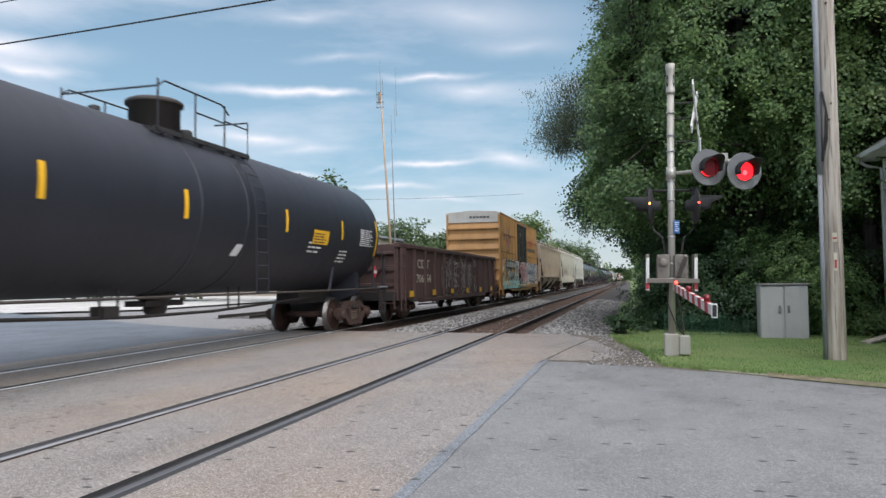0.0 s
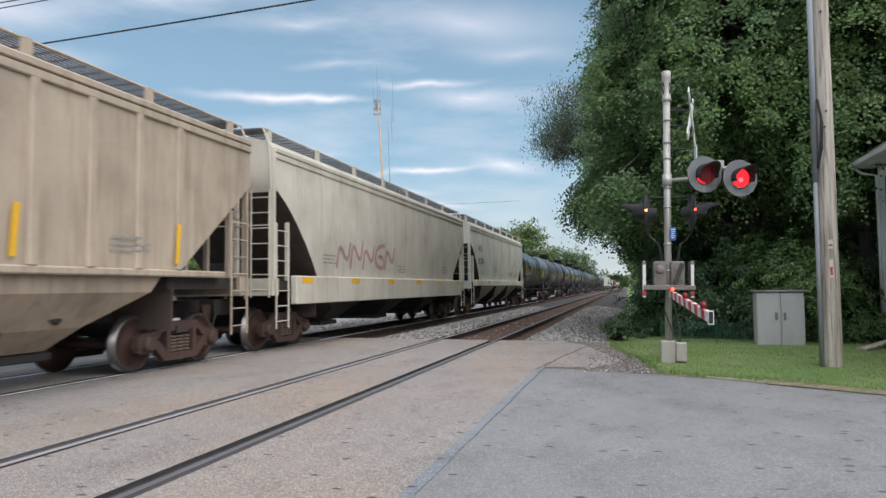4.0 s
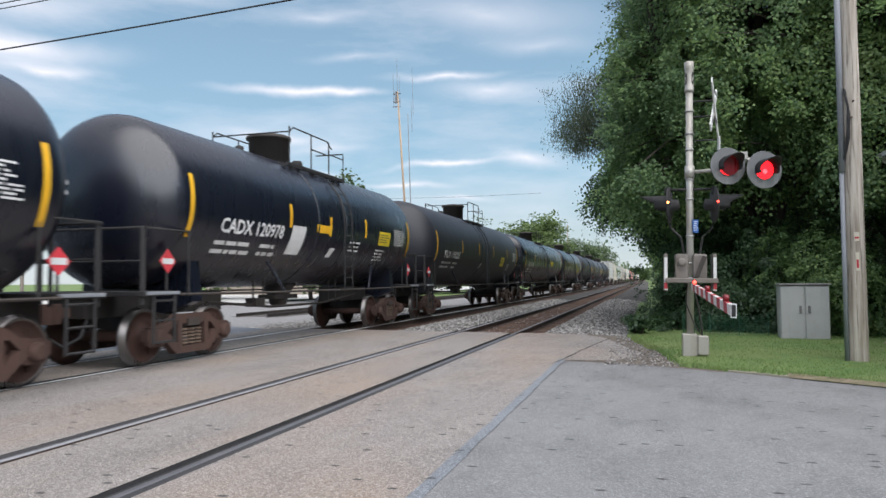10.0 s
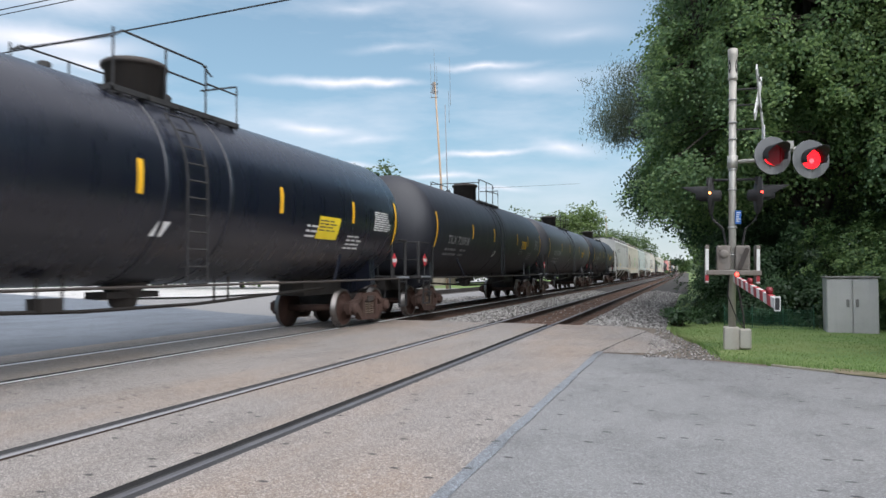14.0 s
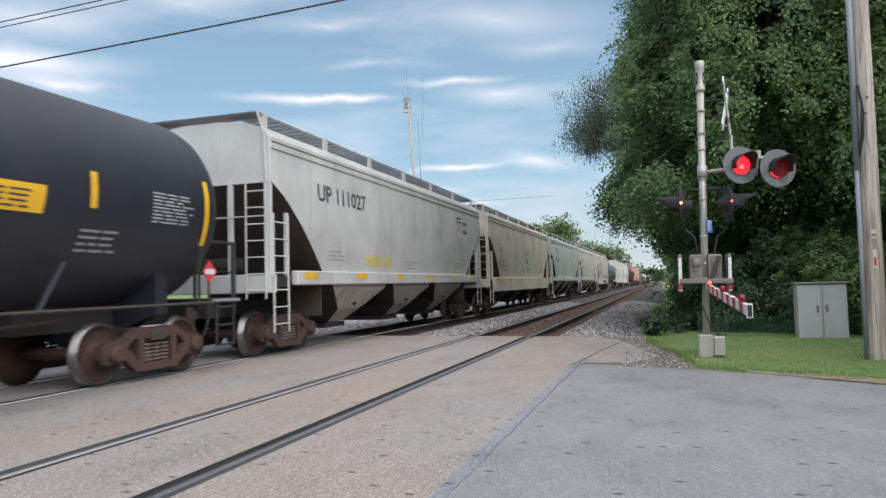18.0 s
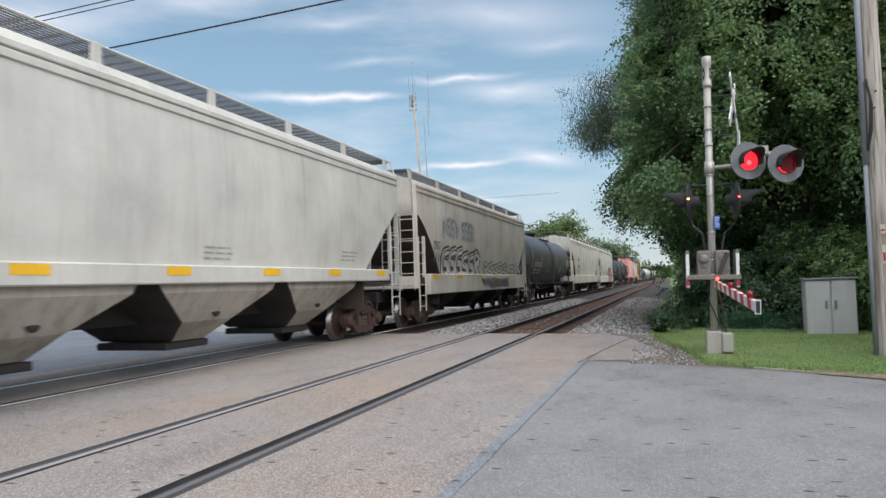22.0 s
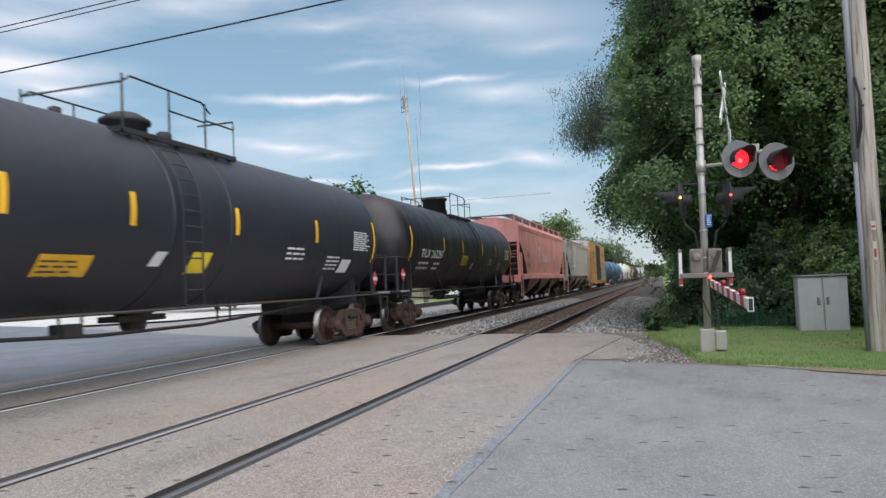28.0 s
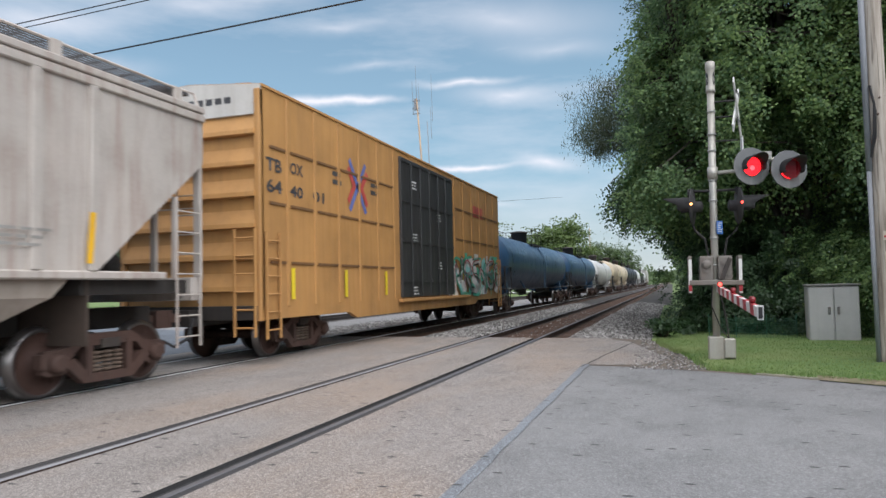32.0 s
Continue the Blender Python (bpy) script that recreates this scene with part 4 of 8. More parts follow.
def bars(parent, side, mat, y0, z0, rows, width, h=0.045, gap=0.085, seed=1, off=0.005, name="stencil_text"):
    """Writing too small to read, as plain bars."""
    rg = random.Random(seed)
    polys = []
    for r in range(rows):
        y, z = y0, z0 - r * gap
        end = y0 + width * rg.uniform(0.7, 1.0)
        while y < end - 0.05:
            w = min(end - y, rg.uniform(0.12, 0.38))
            polys.append(rect(y, y + w, z, z + h))
            y += w + 0.05
    return tagged(decal(parent, name, mat, side, polys, off), kind="stuff")


def lettering(parent, side, mat, text, y0, z0, height, width=1.0, off=0.006, slant=0.0, front=None, fit=None):
    cu = bpy.data.curves.new("lettering", "FONT")
    cu.body, cu.size, cu.resolution_u, cu.offset = text, 1.0, 2, 0.022
    tmp = bpy.data.objects.new("lettering", cu)
    me = bpy.data.meshes.new_from_object(tmp)
    bpy.data.objects.remove(tmp)
    k = height / 0.70
    if fit:
        width = fit / (max(v.co.x for v in me.vertices) * k)
    # embolden a little, then lay on the side
    for v in me.vertices:
        a, b = v.co.x * k * width, v.co.y * k
        if front is None:
            v.co = side(y0 + a + slant * b, z0 + b, off)
        else:
            v.co = (y0 + a, front - off, z0 + b)
    me.materials.clear()
    me.materials.append(mat)
    return tagged(part("lettering", me, None, parent), kind="stuff")


def ribbon(pts, w):
    """Quads along a polyline of (along, height)."""
    out = []
    for i in range(len(pts) - 1):
        a, b = Vector(pts[i]), Vector(pts[i + 1])
        d = (b - a)
        if d.length < 1e-4:
            continue
        d.normalize()
        n = Vector((-d.y, d.x)) * w / 2
        a2, b2 = a - d * w * 0.3, b + d * w * 0.3
        out.append([tuple(a2 - n), tuple(b2 - n), tuple(b2 + n), tuple(a2 + n)])
    return out


def spray(parent, side, y0, y1, z0, z1, letters, outline, fill, seed, w=0.16, accent=None, rows=1):
    """A tag in spray paint: jagged letter-like strokes, dark outline under a lighter fill."""
    rg = random.Random(seed)
    strokes = []
    cw = (y1 - y0) / letters
    for i in range(letters):
        a, b = y0 + i * cw + 0.06 * cw, y0 + (i + 1) * cw - 0.04 * cw
        lo, hi = z0 + rg.uniform(0, 0.12) * (z1 - z0), z1 - rg.uniform(0, 0.15) * (z1 - z0)
        m = (lo + hi) / 2
        kind = rg.randrange(5)
        if kind == 0:
            pts = [(b, hi), (a, hi - 0.1), (a + 0.1 * cw, m), (b, m - 0.05), (b - 0.1 * cw, lo), (a, lo + 0.05)]
        elif kind == 1:
            pts = [(a, lo), (a + 0.1 * cw, hi), (b - 0.15 * cw, lo + 0.1), (b, hi)]
        elif kind == 2:
            pts = [(a + 0.2 * cw, lo), (a + 0.15 * cw, hi), (b, hi - 0.1), (b - 0.05 * cw, m), (a + 0.3 * cw, m), (b, lo)]
        elif kind == 3:
            pts = [(b, hi), (a + 0.1 * cw, hi - 0.1), (a + 0.05 * cw, lo + 0.1), (b, lo), (b - 0.1 * cw, m), (a + 0.35 * cw, m)]
        else:
            pts = [(a + 0.5 * cw, lo), (a + 0.45 * cw, hi), (a, m + 0.1), (b, m)]
        for _ in range(2):                 # round the corners off
            pts = [pts[0]] + [(p[0] * (1 - q) + r[0] * q, p[1] * (1 - q) + r[1] * q) for p, r in zip(pts, pts[1:]) for q in (0.25, 0.75)] + [pts[-1]]
        strokes.append(pts)
    if outline:
        tagged(decal(parent, "graffiti", outline, side, [q for s in strokes for q in ribbon(s, w * 1.75)], 0.006, "spray-painted graffiti outline", rows), kind="stuff")
    tagged(decal(parent, "graffiti", fill, side, [q for s in strokes for q in ribbon(s, w)], 0.011, "spray-painted graffiti", rows), kind="stuff")
    if accent:
        tagged(decal(parent, "graffiti", accent, side, [q for s in strokes for q in ribbon([(p[0] + w * 0.15, p[1] + w * 0.2) for p in s[:len(s) // 2]], w * 0.25)], 0.015, "graffiti highlights", rows), kind="stuff")


def blobs(parent, side, y0, y1, z0, z1, n, mats, seed, r=(0.15, 0.4)):
    rg = random.Random(seed)
    for k, mt in enumerate(mats):
        polys = []
        for _ in range(n):
            cy, cz, rr = rg.uniform(y0, y1), rg.uniform(z0, z1), rg.uniform(*r)
            ph = rg.uniform(0, 6)
            pl = []
            for i in range(14):
                a = 2 * math.pi * i / 14
                q = rr * (1 + 0.28 * math.sin(2 * a + ph) + 0.18 * math.sin(3 * a + 2 * ph))
                pl.append((min(y1, max(y0, cy + q * math.cos(a))), min(z1, max(z0, cz + 0.8 * q * math.sin(a)))))
            polys.append(pl)
        tagged(decal(parent, "graffiti", mt, side, polys, 0.004 + 0.0022 * k, "patches of sprayed colour"), kind="stuff")


def bubble_tag(parent, side, y0, y1, z0, z1, n, seed, fill, dark, pale, sill=None):
    """Fat rounded letters: dark outline, flat fill, inner strokes and pale highlights; a lower row on the sill."""
    rg = random.Random(seed)

    def blob(cy, cz, ry, rz, k=3.2):
        ph = rg.uniform(0, 6)
        return [(cy + ry * (1 + 0.05 * math.sin(3 * a + ph)) * math.copysign(abs(math.cos(a)) ** (2 / k), math.cos(a)), cz + rz * (1 + 0.07 * math.sin(2 * a + ph)) * math.copysign(abs(math.sin(a)) ** (2 / k), math.sin(a)))
                for a in (2 * math.pi * (i + 0.5) / 26 for i in range(26))]
    w = (y1 - y0) / n
    cz, rz = (z0 + z1) / 2, (z1 - z0) / 2
    backs, fills, inner, shine = [], [], [], []
    for i in range(n):
        cy = y0 + (i + 0.5) * w
        backs.append(blob(cy + 0.05, cz - 0.02, w * 0.57, rz * 1.10))
        fills.append(blob(cy, cz, w * 0.51, rz * 0.97))
        for _ in range(3):
            a, b = cy + rg.uniform(-0.3, 0.2) * w, cz + rg.uniform(-0.7, 0.5) * rz
            inner += ribbon([(a, b), (a + rg.uniform(-0.1, 0.3) * w, b + rg.uniform(0.2, 0.5) * rz), (a + rg.uniform(0.1, 0.4) * w, b + rg.uniform(-0.2, 0.3) * rz)], 0.045)
        shine += ribbon([(cy - 0.33 * w, cz + 0.45 * rz), (cy - 0.2 * w, cz + 0.72 * rz), (cy + 0.25 * w, cz + 0.78 * rz)], 0.05)
        shine += ribbon([(cy - 0.2 * w, cz - 0.2 * rz), (cy - 0.05 * w, cz + 0.3 * rz), (cy + 0.1 * w, cz - 0.15 * rz)], 0.05)
    tagged(decal(parent, "graffiti", dark, side, backs, 0.014, "dark outline of bubble graffiti"), kind="stuff")
    tagged(decal(parent, "graffiti", fill, side, fills, 0.018, "fat bubble graffiti letters"), kind="stuff")
    tagged(decal(parent, "graffiti", dark, side, inner, 0.022, "inner strokes of bubble graffiti", 2), kind="stuff")
    tagged(decal(parent, "graffiti", pale, side, shine, 0.024, "pale highlights of bubble graffiti", 2), kind="stuff")
    if sill:
        s2, a, b = sill
        tagged(decal(parent, "graffiti", dark, s2, [rect(y0 - 0.1, y1 + 0.75, a, b)], 0.006, "dark shadow of bubble graffiti"), kind="stuff")
        tagged(decal(parent, "graffiti", fill, s2, [blob(y0 + (i + 0.5) * w, (a + b) / 2, w * 0.48, (b - a) * 0.47, 4) for i in range(n)], 0.010, "lower bubble graffiti letters"), kind="stuff")


def ladder(parent, x0, x1, y, z0, z1, n, mat, axis="x", name="ladder", r=0.018):
    """Two stiles tied by the lowest rung, and the other rungs; across x (on an end) or across y (on a side)."""
    spot = (lambda a, z: (a, y, z)) if axis == "x" else (lambda a, z: (y, a, z))
    zs = [z0 + (z1 - z0) * (i + 0.5) / n for i in range(n)]
    bm = bmesh.new()
    for a in (x0, x1):
        tube(bm, [spot(a, z0), spot(a, z1)], r * 1.5, 5)
    tube(bm, [spot(x0, zs[0]), spot(x1, zs[0])], r, 5)
    ld = part(name, bm, mat, parent)
    rung = bpy.data.meshes.new("rung")
    bm = tube(bmesh.new(), [spot(x0, zs[0]), spot(x1, zs[0])], r, 5)
    bm.to_mesh(rung)
    bm.free()
    rung.materials.append(mat)
    for z in zs[1:]:
        part("rung", rung, None, ld, at=pose(0, 0, z - zs[0]))


def start_car(name, label, f, r):
    c = (f + r) / 2
    car = thing(name, label, "freight car", "freight train", at=pose(TRACKS["far"], c, 0))
    CARS.append((car, c))
    return car, (r - f) / 2


def tank_car(f, r, mat, label, mark="", mark_mat="letter", rad=1.5, stripes=5, placard=None, low=False, dome=True, extra=None, mark_y=None, stripe_mat="yellow", seed=1, st=None, lad=-0.45, man=0.0, plates=(), tall=0.0, hazard=True):
    car, l = start_car("tank_car", label, f, r)
    zc = 4.16 + tall - rad if not low else 2.45 if rad < 1.5 else 2.57
    tm = M[mat]
    head = rad * 0.52
    prof = [(-l - head * math.sin(a), max(0.02, rad * math.cos(a))) for a in (math.pi / 2 * k / 9 for k in range(9, 0, -1))]
    prof += [(-l, rad), (-l * 0.5, rad), (-0.001, rad), (l * 0.5, rad), (l, rad)]
    prof += [(l + head * math.sin(a), max(0.02, rad * math.cos(a))) for a in (math.pi / 2 * k / 9 for k in range(1, 10))]
    shell = part("tank", lathe(bmesh.new(), prof, 56, "y", (0, 0, zc)), tm, car, "", False)
    side = Side(lambda z: math.sqrt(max(0.01, rad * rad - (z - zc) ** 2)))
    # jacket bands
    for y in (-0.75, 0.75) if stripes else ():
        part("jacket_band", lathe(bmesh.new(), [(y - 0.04, rad + 0.001), (y - 0.04, rad + 0.008), (y + 0.04, rad + 0.008), (y + 0.04, rad + 0.001)], 56, "y", (0, 0, zc)), tm, shell)
    # stub sills and saddles
    for s in (-1, 1):
        sl = s * (l - 0.68)
        bm = bmesh.new()
        a, b = sorted((s * (l - 2.6), s * (l + 0.95)))
        box(bm, -0.33, 0.33, a, b, 0.78, 1.16)
        part("stub_sill", bm, M["grime_shade"], car)
        bm = bmesh.new()
        arc = [(rad * 0.92 * math.sin(t), zc - rad * 0.985 * math.cos(t)) for t in (radians(k) for k in range(-52, 53, 8))]
        prism(bm, [(-1.15, 1.0), *arc, (1.15, 1.0), (0.6, 0.80), (-0.6, 0.80)], sl - 0.14, sl + 0.14)
        part("saddle", bm, tm, car)
        # end platform, posts, railing
        bm = bev(bx(-1.45, 1.45, *sorted((s * (l + 0.35), s * (l + 1.0))), 1.12, 1.20), 0.01)
        part("end_platform", bm, M["black"], car)
        bm = bmesh.new()
        yp = s * (l + 0.92)
        tube(bm, [(1.40, s * (l - 0.1), 1.1), (1.40, s * (l - 0.1), 2.15), (1.40, yp, 2.15), (-1.40, yp, 2.15), (-1.40, s * (l - 0.1), 2.15), (-1.40, s * (l - 0.1), 1.1)], 0.025, 6)
        rl = part("end_railing", bm, M["black"], car)
        part("mid_rail", tube(bmesh.new(), [(-1.38, yp, 1.65), (1.38, yp, 1.65)], 0.02, 6), M["black"], rl)
        for x in (-1.35, -0.55, 0.55, 1.35):
            part("railing_post", tube(bmesh.new(), [(x, yp, 1.0), (x, yp, 2.15)], 0.045 if abs(x) > 1 else 0.03, 6), M["black"], rl)
        bm = bmesh.new()
        for z in (0.42, 0.75, 1.05):
            tube(bm, [(1.44, s * (l + 0.30), z), (1.44, s * (l + 0.78), z)], 0.02, 5)
        for yy in (0.30, 0.78):
            tube(bm, [(1.44, s * (l + yy), 0.40), (1.44, s * (l + yy), 1.15)], 0.025, 5)
        part("step_ladder", bm, M["black"], car)
        bm = bev(bx(1.40, 1.47, *sorted((s * (l + 0.2), s * (l + 0.95))), 1.14, 1.19), 0.006)
        part("platform_sill", bm, M["conduit"], car, "pale platform sill")
        coupler(car, l + 0.72, s)
        truck(car, sl)
        # slanted stay under the shell
        bm = tube(bmesh.new(), [(1.30, s * (l - 2.7), zc - 0.95), (1.42, s * (l - 3.2), 1.12)], 0.035, 6)
        part("stay", bm, tm, car)
    # side rails at sill height
    for s in (-1, 1):
        bm = tube(bmesh.new(), [(s * 1.46, -l - 0.2, 1.14), (s * 1.46, -l * 0.5, 1.12), (s * 1.46, 0, 1.12), (s * 1.46, l * 0.5, 1.12), (s * 1.46, l + 0.2, 1.14)], 0.024, 6)
        part("side_rail", bm, M["frame_dark"], car, "long dark side handrail")
    # bottom outlet and piping
    bm = bmesh.new()
    lathe(bm, [(0.72, 0.12), (0.80, 0.20), (0.98, 0.24), (zc - rad + 0.05, 0.42)], 14, "z")
    box(bm, -0.22, 0.22, -0.55, 0.55, 0.92, 1.02)
    part("bottom_outlet", bm, M["grime_shade"], car)
    bm = bmesh.new()
    tube(bm, [(0.55, -l + 1.8, 0.95), (0.6, -1.4, 0.78), (0.6, 1.0, 0.78), (0.5, l - 2, 0.95)], 0.03, 5)
    for y in (-2.1, -1.7, 1.5, 1.9):
        tube(bm, [(0.6, y, 0.8), (0.6, y, zc - rad * 0.9)], 0.02, 5)
    box(bm, 0.42, 0.68, -2.1, -1.75, 0.80, 0.98)
    part("brake_piping", bm, M["grime_shade"], car)
    # top platform with manway, railings and hatch housings
    top = zc + rad
    tagged(part("top_platform", bmesh_platform(top, rad, low), M["black"], car, "black grating platform"), kind="stuff")
    bm = bmesh.new()
    if dome:
        lathe(bm, [(top - 0.12, 0.46), (top + 0.50, 0.46), (top + 0.50, 0.52), (top + 0.56, 0.52), (top + 0.60, 0.46), (top + 0.64, 0.2)], 24, "z", (0, man - 0.1, 0))
    else:
        lathe(bm, [(top - 0.1, 0.36), (top + 0.16, 0.36), (top + 0.18, 0.42), (top + 0.24, 0.42), (top + 0.36, 0.22), (top + 0.38, 0.1)], 20, "z", (0, man - 0.1, 0))
    part("manway", bm, M["frame_dark"] if dome else M["black"], car, "rust-stained round manway housing")
    bm = bmesh.new()
    zt = top + 0.62
    for x in (-0.98, 0.98):
        tube(bm, [(x, -1.25, zt - 0.12), (x, -1.08, zt), (x, 0.65, zt), (x, 0.90, zt - 0.15)], 0.017, 6)
        for y in (-1.25, -0.2, 0.75):
            tube(bm, [(x, y, top - 0.32), (x, y, zt)], 0.017, 6)
    tube(bm, [(-0.98, -1.25, zt - 0.12), (0.98, -1.25, zt - 0.12)], 0.017, 6)
    for x in (-0.98, 0.98):
        tube(bm, [(x, 0.75, zt - 0.3), (x, 1.6, zt - 0.3), (x, 1.6, top - 0.32)], 0.017, 6)
        tube(bm, [(x, -0.2, zt - 0.34), (x, 0.75, zt - 0.34)], 0.016, 6)
    tube(bm, [(0.98, 1.6, zt - 0.3), (0.98, 1.6, zt - 0.15), (0.2, 1.6, zt - 0.15)], 0.017, 6)
    tagged(part("top_railing", bm, M["black"], car, "black pipe railing"), kind="stuff")
    bm = bmesh.new()
    lathe(bm, [(top - 0.02, 0.14), (top + 0.16, 0.14), (top + 0.2, 0.1)], 12, "z", (0.1, 0.75, 0))
    part("valve", bm, M["black"], car)
    bm = bmesh.new()
    lathe(bm, [(top - 0.02, 0.10), (top + 0.22, 0.10), (top + 0.24, 0.06)], 12, "z", (-0.25, -1.3, 0))
    part("valve", bm, M["black"], car)
    # side ladder to the platform
    bm = bmesh.new()
    zz = [1.15 + (top - 0.45 - 1.15) * k / 10 for k in range(11)]
    for y in (lad, lad + 0.45):
        tube(bm, [(side(y, min(z, zc + rad * 0.93), 0)[0] + 0.10 if z > zc else rad + 0.10, y, z) for z in zz], 0.018, 5)
    tube(bm, [(rad + 0.10, lad, zz[0]), (rad + 0.10, lad + 0.45, zz[0])], 0.014, 5)
    lmat = tm if mat != "blk_gloss" else M["black"]
    sl_ = part("side_ladder", bm, lmat, car)
    rung = bpy.data.meshes.new("rung")
    bm = tube(bmesh.new(), [(0, lad, 0), (0, lad + 0.45, 0)], 0.014, 5)
    bm.to_mesh(rung)
    bm.free()
    rung.materials.append(lmat)
    for z in zz[1:]:
        x = side(0, min(z, zc + rad * 0.93), 0)[0] + 0.10 if z > zc else rad + 0.10
        part("rung", rung, None, sl_, at=pose(x, 0, z))
    # markings
    sm = M[stripe_mat]
    if stripes:
        for s in (-1, 1):
            decal(car, "reflective_stripe", sm, side, [rect(s * (l - 0.10) - 0.055, s * (l - 0.10) + 0.055, zc - 0.62, zc + 0.42)], 0.006, "yellow-orange reflective stripe", 8)
        for y in (st or spaced(-l, l, stripes)[1:-1]):
            decal(car, "reflective_stripe", sm, side, [rect(y - 0.055, y + 0.055, zc - 0.24, zc + 0.24)], 0.006, "yellow-orange reflective stripe", 5)
    if placard:
        y, z, w, h, mt = placard
        q = decal(car, "notice_panel", M[mt], side, [rect(y, y + w, z, z + h, 0.03)], 0.007, "yellow notice panel", 4)
        bars(q, side, M["letter_dark"], y + 0.06, z + h - 0.10, 4, w - 0.12, 0.025, 0.065, seed, 0.011)
    mm = M[mark_mat]
    if mark:
        my = mark_y if mark_y is not None else -l + 1.1
        lettering(car, side, mm, mark, my, zc - 0.48, 0.25, 1.05, fit=2.2)
        bars(car, side, mm, my - 0.05, zc - 0.70, 2, 1.3, 0.07, 0.15, seed)
        bars(car, side, mm, my + 1.45, zc - 0.70, 2, 0.7, 0.07, 0.15, seed + 3)
    for y, z, w, h, mt in plates:
        decal(car, "notice_panel", M[mt], side, [rect(y, y + w, z, z + h, 0.05)], 0.008, "painted notice panel", 3)
    if stripes:
        bars(car, side, mm, l - 1.35, zc + 0.08, 9, 1.0, 0.028, 0.052, seed + 5)
        bars(car, side, mm, l - 2.6, zc - 0.55, 4, 0.75, 0.035, 0.085, seed + 6)
        bars(car, side, mm, l - 4.4, zc - 0.42, 3, 0.75, 0.04, 0.10, seed + 7)
        decal(car, "notice_panel", M["letter"], side, [rect(lad - 0.45, lad - 0.2, zc - 0.80, zc - 0.58, 0.10)], 0.006, "small white notice")
        # hazard placards at the ends
        for s in (-1, 1) if hazard else ():
            y, z, k = s * (l - 0.05) + 0.35 * s, zc - 1.03, 0.19
            bm = bmesh.new()
            prism(bm, [(y - k, z), (y, z - k), (y + k, z), (y, z + k)], 1.30, 1.315, "x")
            pl = part("hazard_placard", bm, M["placard_red"], car, "red diamond placard with a white band")
            part("band", bx(1.316, 1.320, y - 0.13, y + 0.13, z - 0.045, z + 0.045), M["letter"], pl)
            tube_ = tube(bmesh.new(), [(1.29, y, z - 0.1), (1.29, y, 1.12)], 0.02, 5)
            part("placard_bracket", tube_, M["black"], car)
        bm = bmesh.new()
        zz0 = zc + 0.2
        for k in range(3):
            w = (0.9, 0.7, 0.45)[k]
            hgt = zz0 - k * 0.16
            for j in range(3):
                x0 = -1.0 + j * 0.28
                yj = -l - head * math.sqrt(max(0.0, 1 - ((hgt - zc) ** 2 + x0 ** 2) / rad ** 2)) - 0.012
                yk = -l - head * math.sqrt(max(0.0, 1 - ((hgt - zc) ** 2 + (x0 + 0.24) ** 2) / rad ** 2)) - 0.012
                if j * 0.28 < w:
                    bm.faces.new([bm.verts.new(p) for p in ((x0, yj, hgt), (x0 + 0.24, yk, hgt), (x0 + 0.24, yk, hgt + 0.07), (x0, yj, hgt + 0.07))])
        tagged(part("stencil_text", bm, mm, car), kind="stuff")
    if extra:
        extra(car, side, l, zc)
    return car


def bmesh_platform(top, rad, low):
    bm = bmesh.new()
    for x0, x1 in ((-1.0, -0.52), (0.52, 1.0)):
        for k in range(5):
            xa = x0 + (x1 - x0) * (k + 0.2) / 5
            box(bm, xa, xa + 0.05, -1.3, 1.65, top - 0.22, top - 0.18)
        for y in (-1.3, -0.6, 0.1, 0.85, 1.6):
            box(bm, x0, x1, y, y + 0.05, top - 0.27, top - 0.221)
    for x in (-1.0, 0.97):
        box(bm, x, x + 0.03, -1.3, 1.65, top - 0.27, top - 0.19)
    for y in (-1.1, 0.0, 1.1):
        box(bm, -0.95, 0.95, y, y + 0.06, top - 0.36, top - 0.275)
    return bm


